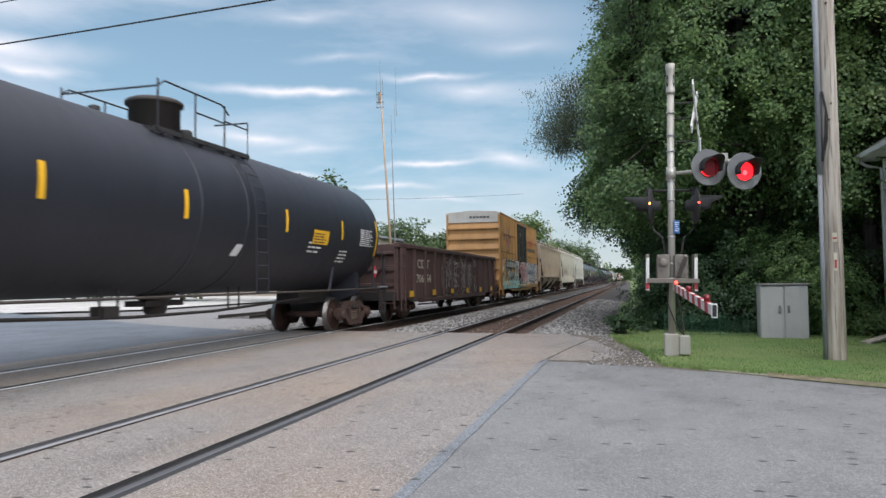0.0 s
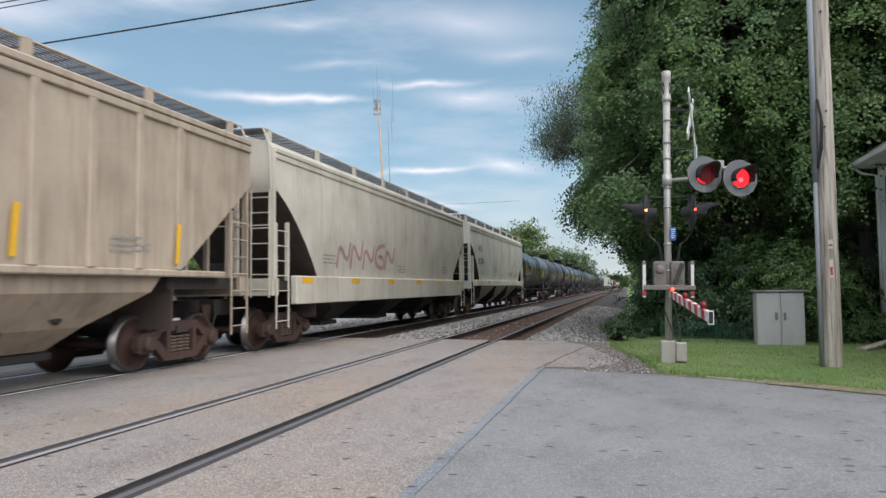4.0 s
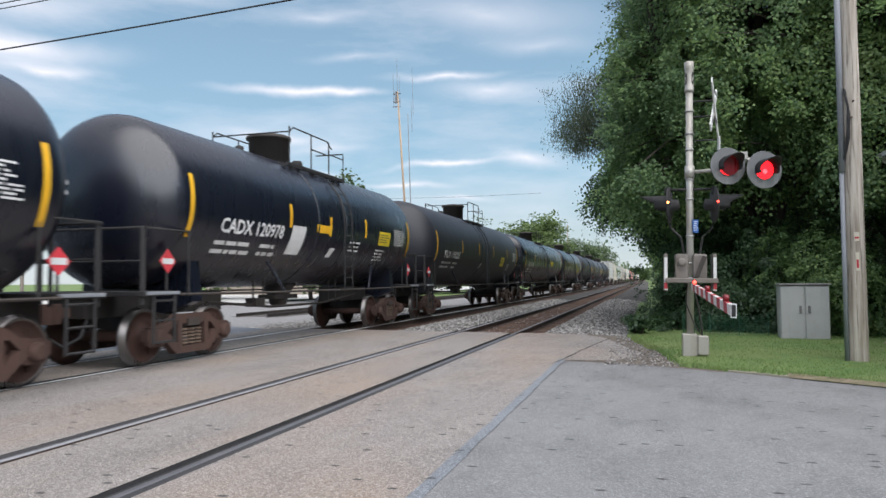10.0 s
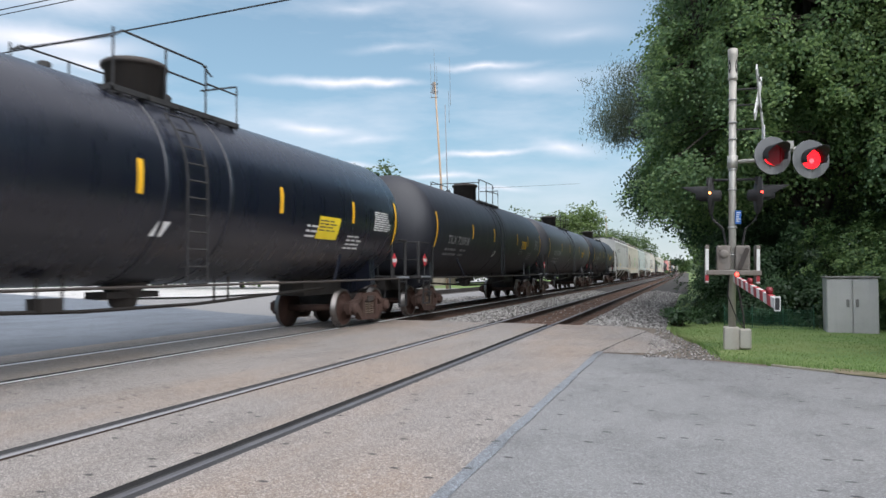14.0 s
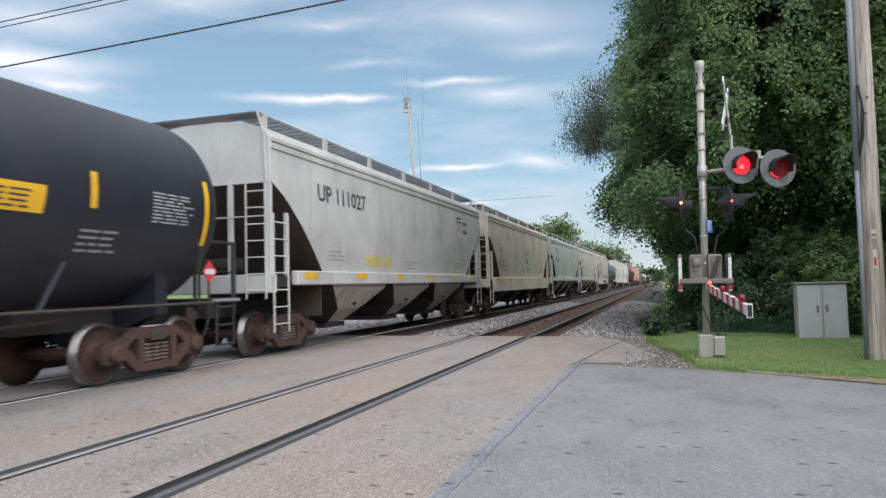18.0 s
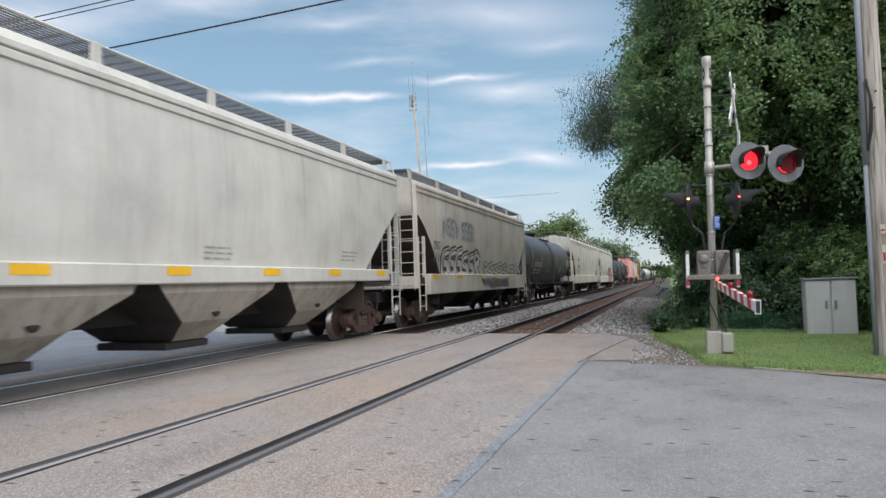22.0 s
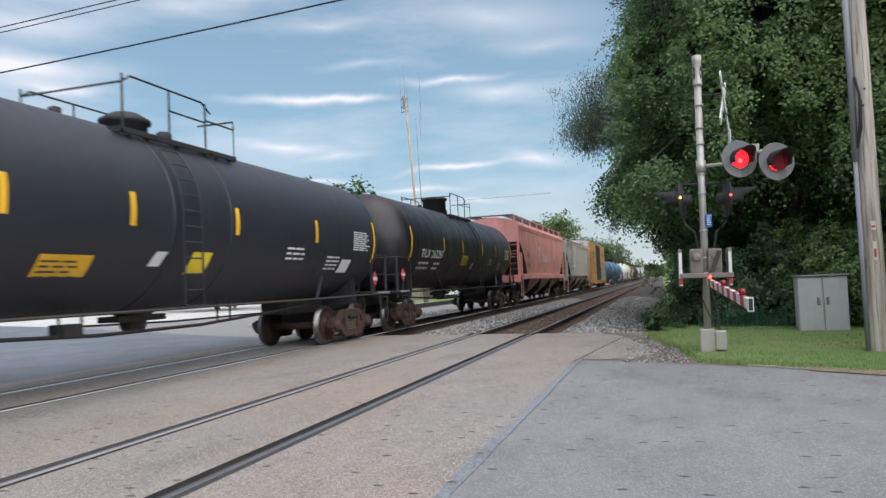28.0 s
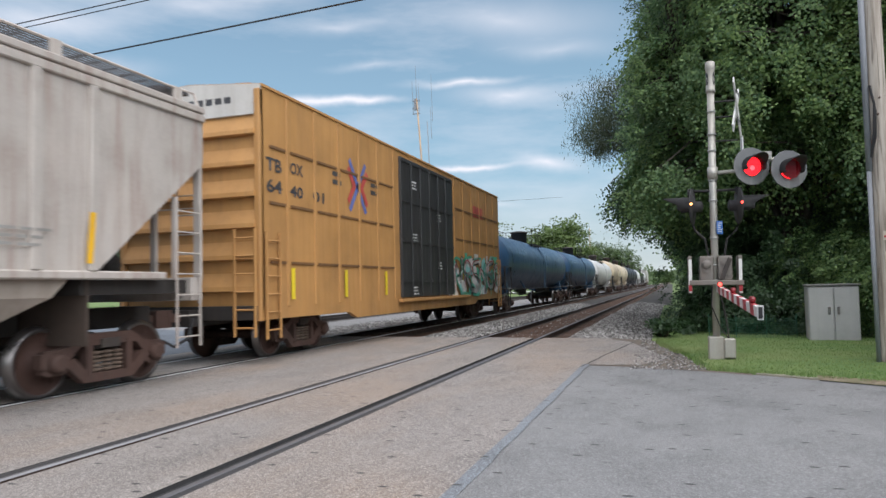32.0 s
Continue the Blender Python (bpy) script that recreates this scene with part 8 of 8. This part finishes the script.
def maple(x, y, height, crown, label, mat="leaf", seed=1, fork=2.6, gap=0.42, reach=0.58, size=0.078, twigs=8, per_twig=11, keep=None, trunk_r=0.3, fill=0.50, thin=-0.09):
    """A broad tree: forked trunk, rising limbs, boughs out to the fans of leaves that make up its crown."""
    rg = np.random.default_rng(seed)
    t = thing("tree", label, "tree", "trees", at=pose(x, y, -0.05))
    bm = bmesh.new()
    tube(bm, [(0, 0, 0), (0.03, 0.02, fork * 0.5), (0, 0, fork)], trunk_r * 1.15, 10, 0, trunk_r * 0.9)
    limbs = []
    for i, e in enumerate(crown):
        for j in range(2 if e[3] > 3 else 1):
            end = Vector((e[0] + rg.normal(0, 0.22) * e[3], e[1] + rg.normal(0, 0.22) * e[4], min(height * 0.93, e[2] + (0.55 if j == 0 else 0.1) * e[5])))
            st = Vector((0, 0, fork * rg.uniform(0.8, 1.0)))
            pts = []
            for k in range(7):
                q = k / 6
                b = st.lerp(end, q)
                b.x = st.x + (end.x - st.x) * q ** 1.25
                b.y = st.y + (end.y - st.y) * q ** 1.25
                pts.append(b + Vector(rg.normal(0, 0.07, 3) * (k > 0)))
            tube(bm, pts, trunk_r * 0.52, 8, 0, trunk_r * 0.09)
            limbs += pts[2:]
    cs, os_ = [], []
    cells = set()
    mid_ = np.array([0, 0, height * 0.45])
    for e in crown:
        ctr, rr = np.array(e[:3]), np.array(e[3:6])
        tries = int(19 * (rr[0] * rr[1] + rr[1] * rr[2] + rr[0] * rr[2]) / gap ** 2)
        d = rg.normal(0, 1, (tries, 3))
        d /= np.linalg.norm(d, axis=1)[:, None]
        lumps = 1 + 0.20 * np.sin(d[:, 0] * 6 + seed) * np.cos(d[:, 2] * 5 + seed) + 0.10 * np.sin(d[:, 1] * 9 + d[:, 2] * 7)
        rad = np.where(rg.random(tries) < fill, rg.uniform(0.45, 0.85, tries), rg.uniform(0.86, 1.04, tries)) * lumps
        for q, dq in zip(ctr + d * rad[:, None] * rr, d):
            key = tuple(int(math.floor(w / gap)) for w in q)
            if key in cells or q[2] < 1.2:
                continue
            if noise.noise(Vector((q[0] * 0.85 + seed, q[1] * 0.85, q[2] * 1.1))) < thin:
                continue
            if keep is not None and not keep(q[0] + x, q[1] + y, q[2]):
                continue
            cells.add(key)
            out = q - ctr * 0.8 - mid_ * 0.2
            out = out / (np.linalg.norm(out) + 1e-6) * 0.6 + dq * 0.4
            cs.append(q)
            os_.append(out)
    lp = np.array([tuple(v) for v in limbs])
    for i, q in enumerate(cs):
        if i % 3:
            continue
        a = lp[np.argmin(((lp - q - np.array([0, 0, -0.8])) ** 2).sum(1))]
        m = (a + q) / 2 + np.array([0, 0, 0.10 * np.linalg.norm(q - a)])
        tube(bm, [tuple(a), tuple(m), tuple(q)], 0.020 + 0.010 * float(np.linalg.norm(q - a)), 4, 0, 0.008, False)
    part("trunk", bm, M["bark"], t, "brown trunk with spreading limbs")
    v, f = spray_crown(rg, cs, os_, per_twig, twigs, reach, size)
    me = bpy.data.meshes.new("crown")
    me.from_pydata(v, [], f)
    me.materials.append(M[mat])
    tagged(part("crown", me, None, t, "leafy crown in drooping sprays with gaps"), kind="stuff")
    return t


def tree(x, y, height, crown, label, mat="leaf", seed=1, base=2.5, per=34, size=0.17, n_clumps=700, spread=0.33, droop=0.0, lean=(0, 0), category="tree", group="trees", keep=None, trunk_r=None, flat=1.0):
    """crown: list of ellipsoids (dx, dy, z, rx, ry, rz); clumps sit near their surfaces."""
    rg = np.random.default_rng(seed)
    t = thing("tree" if category == "tree" else "shrub", label, category, group, at=pose(x, y, -0.05))
    tr = trunk_r or height * 0.02
    bm = bmesh.new()
    tops = []
    trunk = [(lean[0] * k / 6, lean[1] * k / 6, height * 0.75 * k / 6) for k in range(7)]
    if category == "tree":
        tube(bm, [(a + rg.normal(0, 0.06), b + rg.normal(0, 0.06), c) for a, b, c in trunk], tr, 9, 0, tr * 0.25)
    cl = []
    tot = sum(e[3] * e[4] * e[5] for e in crown)
    for e in crown:
        k = max(6, int(n_clumps * e[3] * e[4] * e[5] / tot))
        nb = max(4, k // 13)                # boughs, each a flat spray of clumps
        d = rg.normal(0, 1, (nb, 3))
        d /= np.linalg.norm(d, axis=1)[:, None]
        rad = rg.uniform(0.38, 1.0, (nb, 1)) ** 0.5
        bough = d * rad * np.array(e[3:6]) * (1 + 0.14 * np.sin(d[:, :1] * 5 + seed) * np.cos(d[:, 2:] * 4))
        fan = min(0.95, 0.30 * (e[3] + e[4]) / 2)
        pts = np.repeat(bough, 13, axis=0) + rg.normal(0, 1, (nb * 13, 3)) * np.array([fan, fan, fan * (0.24 if per > 30 else 0.75)])
        k = len(pts)
        pts += np.array([e[0], e[1], e[2]])
        cl += [q for q in pts if q[2] > 0.15 and (keep is None or keep(q[0] + x, q[1] + y, q[2]))]
        if category == "tree":
            inside = [q for q in bough + np.array([e[0], e[1], e[2]]) if keep is None or keep(q[0] + x - 0.4, q[1] + y, q[2])]
            for q in inside[:: max(1, len(inside) // 9)]:
                z0 = min(height * 0.7, max(base * 0.7, q[2] * 0.55))
                s = z0 / (height * 0.75)
                a = Vector((lean[0] * s, lean[1] * s, z0))
                m = a.lerp(Vector(q), 0.5) + Vector((0, 0, 0.12 * height * rg.uniform(0, 0.6)))
                tube(bm, [a, m, Vector(q)], tr * 0.36, 6, 0, tr * 0.06)
    if category == "tree":
        part("trunk", bm, M["bark"], t, "brown trunk with spreading limbs")
    else:
        for q in cl[:: max(1, len(cl) // 14)]:
            tube(bm, [(q[0] * 0.2, q[1] * 0.2, 0), (q[0] * 0.7, q[1] * 0.7, q[2] * 0.6), tuple(q)], 0.018, 5, 0, 0.006)
        tagged(part("stem", bm, M["bark"], t), kind="stuff")
    if category == "shrub" and height > 0.8:
        e = crown[0]
        outs = [(q - np.array(e[:3])) / np.array(e[3:6]) for q in cl]
        outs = [o / (np.linalg.norm(o) + 1e-6) for o in outs]
        v, f = spray_crown(rg, cl, outs, 8, 7, 0.34, 0.06)
    else:
        v, f = leaf_cloud(rg, cl, per, spread, size, droop, (lean[0], lean[1], sum(e[2] for e in crown) / len(crown) * 0.8))
    me = bpy.data.meshes.new("crown")
    me.from_pydata(v, [], f)
    me.materials.append(M[mat])
    tagged(part("crown", me, None, t, "leafy crown with gaps"), kind="stuff")
    return t



# (height, leftmost x) pairs shaped to fit the camera's view of the crowns
VIEW_OUTLINE = ((1.5, 0.6), (2.1, 0.3), (2.8, 0.1), (3.05, -1.3), (3.4, -1.6), (3.8, -1.5), (4.4, -1.1), (5.4, -0.9), (6.4, -0.85), (8.3, -0.7), (9.2, -0.35), (30, 0.0))


def fit_to_outline(k):
    """Trims crowns to fit the outline the camera sees: leftmost x at each height, k times as large further off."""
    hs, xs = [1.3 + (h - 1.3) * k for h, _ in VIEW_OUTLINE], [x * k for _, x in VIEW_OUTLINE]

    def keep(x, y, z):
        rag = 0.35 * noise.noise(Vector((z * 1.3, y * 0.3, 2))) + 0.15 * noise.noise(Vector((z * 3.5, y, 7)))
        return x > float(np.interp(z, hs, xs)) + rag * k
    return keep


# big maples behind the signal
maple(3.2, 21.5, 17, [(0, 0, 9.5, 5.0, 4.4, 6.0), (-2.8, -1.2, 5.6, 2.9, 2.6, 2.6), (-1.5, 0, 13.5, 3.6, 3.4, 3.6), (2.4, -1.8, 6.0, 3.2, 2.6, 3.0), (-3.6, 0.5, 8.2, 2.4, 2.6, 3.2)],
      "tall green maple with a dense overhanging crown", "leaf", 3, keep=fit_to_outline(1.0), trunk_r=0.34)
maple(8.4, 22.5, 16, [(0, 0, 9.0, 4.6, 4.2, 6.3), (-1.5, -2.0, 6.0, 2.8, 2.6, 3.4), (-2.5, -1.2, 12, 3.0, 3.0, 3.6)], "tall green maple near the house", "leaf", 5, trunk_r=0.32, thin=0.02)
maple(5.6, 18.9, 12, [(0, 0, 7.6, 2.4, 2.0, 3.6), (-0.6, -0.6, 10.5, 2.2, 2.0, 2.6)], "lighter green maple between pole and house", "leaf_light", 8, trunk_r=0.17, thin=0.0)
maple(2.0, 30.0, 17, [(0, 0, 10, 4.4, 4.2, 6.2), (-3.4, -1.0, 7.0, 2.6, 2.8, 3.6), (-2.0, 0, 4.6, 2.6, 3.0, 2.4)], "tall maple along the tracks, its leaves darkened for shade", "leaf_shaded", 11, gap=0.62, reach=0.75, size=0.10, keep=fit_to_outline(1.45), trunk_r=0.34)
tree(1.6, 36.0, 15, [(-3.5, 0, 10.5, 2.0, 2.0, 2.1), (-4.2, -0.6, 8.9, 1.4, 1.6, 1.4)], "feathery light tree leaning over the tracks", "leaf_willow", 14, 4.0, 66, 0.15, 420, 0.28, droop=0.35, lean=(-3.0, 0), trunk_r=0.2)
# line-side trees, the row thickened with hidden ones added to shade the train
for k, (x, y, h) in enumerate(((4.5, 40, 15), (5.0, 47, 15), (4.4, 55, 14), (5.0, 64, 14), (4.6, 74, 14), (4.8, 85, 13), (4.2, 97, 13), (5.0, 120, 13))):
    tree(x, y, h, [(0, 0, h * 0.55, 3.4, 3.8, h * 0.36), (-1.8, 0, h * 0.35, 2.2, 2.6, h * 0.22)], "green tree lining the railway", "leaf", 20 + k, 2.0, 30, 0.30, 520, 0.45, keep=lambda x, y, z: x > 1.0 - (1.4 if z > 4 else 0))
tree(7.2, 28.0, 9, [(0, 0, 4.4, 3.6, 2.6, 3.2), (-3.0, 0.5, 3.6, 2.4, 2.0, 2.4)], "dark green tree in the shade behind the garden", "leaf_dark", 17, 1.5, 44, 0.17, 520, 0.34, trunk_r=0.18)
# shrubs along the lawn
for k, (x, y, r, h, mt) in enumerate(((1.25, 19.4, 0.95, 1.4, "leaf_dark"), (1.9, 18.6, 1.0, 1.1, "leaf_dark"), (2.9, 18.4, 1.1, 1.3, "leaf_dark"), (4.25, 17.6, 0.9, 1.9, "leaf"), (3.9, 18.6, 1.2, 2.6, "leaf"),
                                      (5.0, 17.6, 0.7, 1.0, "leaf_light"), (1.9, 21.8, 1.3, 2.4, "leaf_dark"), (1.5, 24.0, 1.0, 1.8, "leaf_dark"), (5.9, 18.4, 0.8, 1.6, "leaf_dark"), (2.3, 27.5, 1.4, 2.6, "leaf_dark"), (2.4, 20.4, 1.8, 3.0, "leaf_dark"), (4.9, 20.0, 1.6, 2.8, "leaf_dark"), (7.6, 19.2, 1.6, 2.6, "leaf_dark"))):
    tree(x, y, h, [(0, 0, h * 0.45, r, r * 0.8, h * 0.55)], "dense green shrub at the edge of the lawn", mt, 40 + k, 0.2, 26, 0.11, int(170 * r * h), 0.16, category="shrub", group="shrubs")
# weeds by the ballast
for k, (x, y) in enumerate(((-0.25, 17.2), (0.25, 18.2), (0.4, 19.6), (0.6, 21.5), (0.7, 25))):
    tree(x, y, 0.5, [(0, 0, 0.2, 0.35, 0.3, 0.25)], "low weeds beside the ballast", "leaf_dark", 70 + k, 0.1, 26, 0.07, 26, 0.08, category="shrub", group="weeds")
# distance, beyond the far track
far_trees = ((-37, 52, 9.0, 4.4, "leaf_light"), (-25.5, 50, 8.7, 4.2, "leaf_far"), (-46, 50, 10.0, 2.6, "leaf_willow"), (-52, 60, 8, 3.5, "leaf_light"),
             (-13.5, 92, 9.4, 3.4, "leaf_light"), (-17.5, 95, 8.6, 3.4, "leaf_light"), (-21.5, 80, 8.0, 3.2, "leaf_far"), (-28, 85, 8.5, 4, "leaf_far"), (-33, 78, 8, 4, "leaf_light"), (-12.5, 130, 8.0, 3.4, "leaf_far"), (-11.8, 165, 9, 4, "leaf_far"))
for k, (x, y, h, r, mt) in enumerate(far_trees):
    tree(x, y, h, [(0, 0, h * 0.62, r, r, h * 0.38), (r * 0.4, 0, h * 0.4, r * 0.7, r * 0.7, h * 0.28)], "green tree in the distance", mt, 90 + k, 2.0, 26, 0.30, 460 if mt != "leaf_willow" else 260, 0.42, group="distant trees")
wood_rg = np.random.default_rng(5)
cl = []
for _ in range(3600):
    y = wood_rg.uniform(170, 900)
    s = 1 if wood_rg.random() < 0.55 else -1
    x = (wood_rg.uniform(3, 40) if s > 0 else -wood_rg.uniform(12.5, 80))
    cl.append((x, y, wood_rg.uniform(0.5, 9.5) * (0.8 + 0.3 * math.sin(x * 0.35 + y * 0.03))))
for _ in range(1500):
    cl.append((wood_rg.uniform(-40, 60), wood_rg.uniform(905, 960), wood_rg.uniform(0, 14)))
for _ in range(2600):                   # unseen trees around the crossing, added for the tanks to reflect
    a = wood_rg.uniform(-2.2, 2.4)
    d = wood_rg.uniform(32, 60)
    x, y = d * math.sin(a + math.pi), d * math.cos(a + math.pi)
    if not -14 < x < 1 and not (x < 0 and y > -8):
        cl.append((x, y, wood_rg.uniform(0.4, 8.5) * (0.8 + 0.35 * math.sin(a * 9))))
v, f = leaf_cloud(wood_rg, cl, 14, 1.5, 1.5)
me = bpy.data.meshes.new("far_woods")
me.from_pydata(v, [], f)
me.materials.append(M["leaf_far"])
tagged(part("far_woods", me, None), "hazy green woods along the distant line, with an unseen ring of trees", "woods", kind="stuff")

# ---- distant masts and building ----
an = thing("antenna_mast", "leaning pair of pale wooden antenna masts with whips", "antenna mast", at=pose(-17.2, 50, 0))
for dx, tilt, h in ((0, -0.95, 15.8), (0.22, -0.35, 14.0)):
    part("mast_pole", tube(bmesh.new(), [(dx, 0, 0), (dx + tilt * 0.5, 0, h / 2), (dx + tilt, 0, h)], 0.11 if dx == 0 else 0.06, 8, 0, 0.06 if dx == 0 else 0.03), M["pale_wood"] if dx == 0 else M["conduit"], an)
for x, z0, z1 in ((-0.95, 15.5, 18.4), (-1.25, 14.6, 17.2), (-0.75, 14.8, 17.0), (0.30, 13.9, 17.6), (0.20, 12.6, 15.0)):
    part("whip", tube(bmesh.new(), [(x, 0, z0), (x - 0.06, 0, z1)], 0.022, 5, 0, 0.012), M["conduit"], an, "thin antenna whip")
bm = bmesh.new()
for z in (15.0, 15.6, 14.6):
    box(bm, -1.3, -0.7, -0.04, 0.04, z, z + 0.06)
box(bm, -1.15, -1.0, -0.08, 0.08, 14.9, 15.8)
part("antenna_bracket", bm, M["conduit"], an)
dp = thing("utility_pole", "distant wooden utility pole with crossarm and transformer", "utility pole", at=pose(-54.2, 50, 0))
part("pole", tube(bmesh.new(), [(0, 0, 0), (0, 0, 12.4)], 0.16, 8, 0, 0.11), M["pole_wood"], dp)
part("crossarm", bx(-0.9, 0.9, -0.06, 0.06, 11.8, 11.95), M["pole_wood"], dp)
part("transformer", lathe(bmesh.new(), [(9.6, 0.2), (9.65, 0.3), (10.6, 0.3), (10.7, 0.2)], 14, "z", (0.45, 0, 0)), M["conduit"], dp)
wh = thing("warehouse", "low grey building with a shallow metal roof", "building", at=pose(-40, 70, 0))
part("wall", bx(-9, 13, 0, 12, -0.3, 6.4), M["siding_tan"], wh)
part("roof", prism(bmesh.new(), [(-9.5, 6.4), (2, 8.3), (13.5, 6.4), (13.5, 6.2), (-9.5, 6.2)], -0.4, 12.4), M["conduit"], wh)
for k in range(4):
    part("window", bx(-7 + k * 5, -5 + k * 5, -0.05, 0.02, 2.0, 3.6), M["glass_dark"], wh)
tp = thing("utility_pole", "distant pole beside the line", "utility pole", at=pose(-9.9, 115, 0))
part("pole", tube(bmesh.new(), [(-2.6, 0, 0), (-2.6, 0, 10.2)], 0.15, 8, 0, 0.1), M["pole_wood"], tp)


# ---- what moves ----
def motions():
    for car, c in CARS:
        walk(car, [(t, pose(TRACKS["far"], c - V * t, 0)) for t in (0, 8, 16, 24, 32)])
    # every wheelset rolls with the train; alike ones share their keys
    first = {}
    for w, k in WHEELSETS:
        if k not in first:
            y = (-0.889, 0.889)[k]
            walk(w, [(i / FPS, pose(0, y, WHEEL_R, math.degrees(V * i / FPS / WHEEL_R) % 360, 0, 0)) for i in range(0, 32 * FPS + 1)])
            first[k] = w.animation_data
        else:
            w.rotation_mode = "QUATERNION"
            ad = w.animation_data_create()
            ad.action, ad.action_slot = first[k].action, first[k].action_slot
    # the two lamps flash in turn: added slats swing to bare and cover their steady glow
    period, start = 1.238, 5.53 - 5 * 1.238
    for sl, k, zz in FLASH_SLATS:
        rows, shut = [], None
        rows.append((0.0, pose(0, -0.047, zz, 10 if k == 0 else 97)))
        t = start + (0.0 if k == 0 else period / 2)
        ev = []
        while t < 33:
            ev += [(t, 97), (t + period / 2, 10)]
            t += period
        for te, ang in ev:
            if 0.1 < te < 31.9:
                rows += [(te - 0.03, pose(0, -0.047, zz, 107 - ang)), (te + 0.07, pose(0, -0.047, zz, ang))]
        rows.append((32.0, pose(0, -0.047, zz, 97 if k == 0 else 10)))
        walk(sl, rows)


motions()
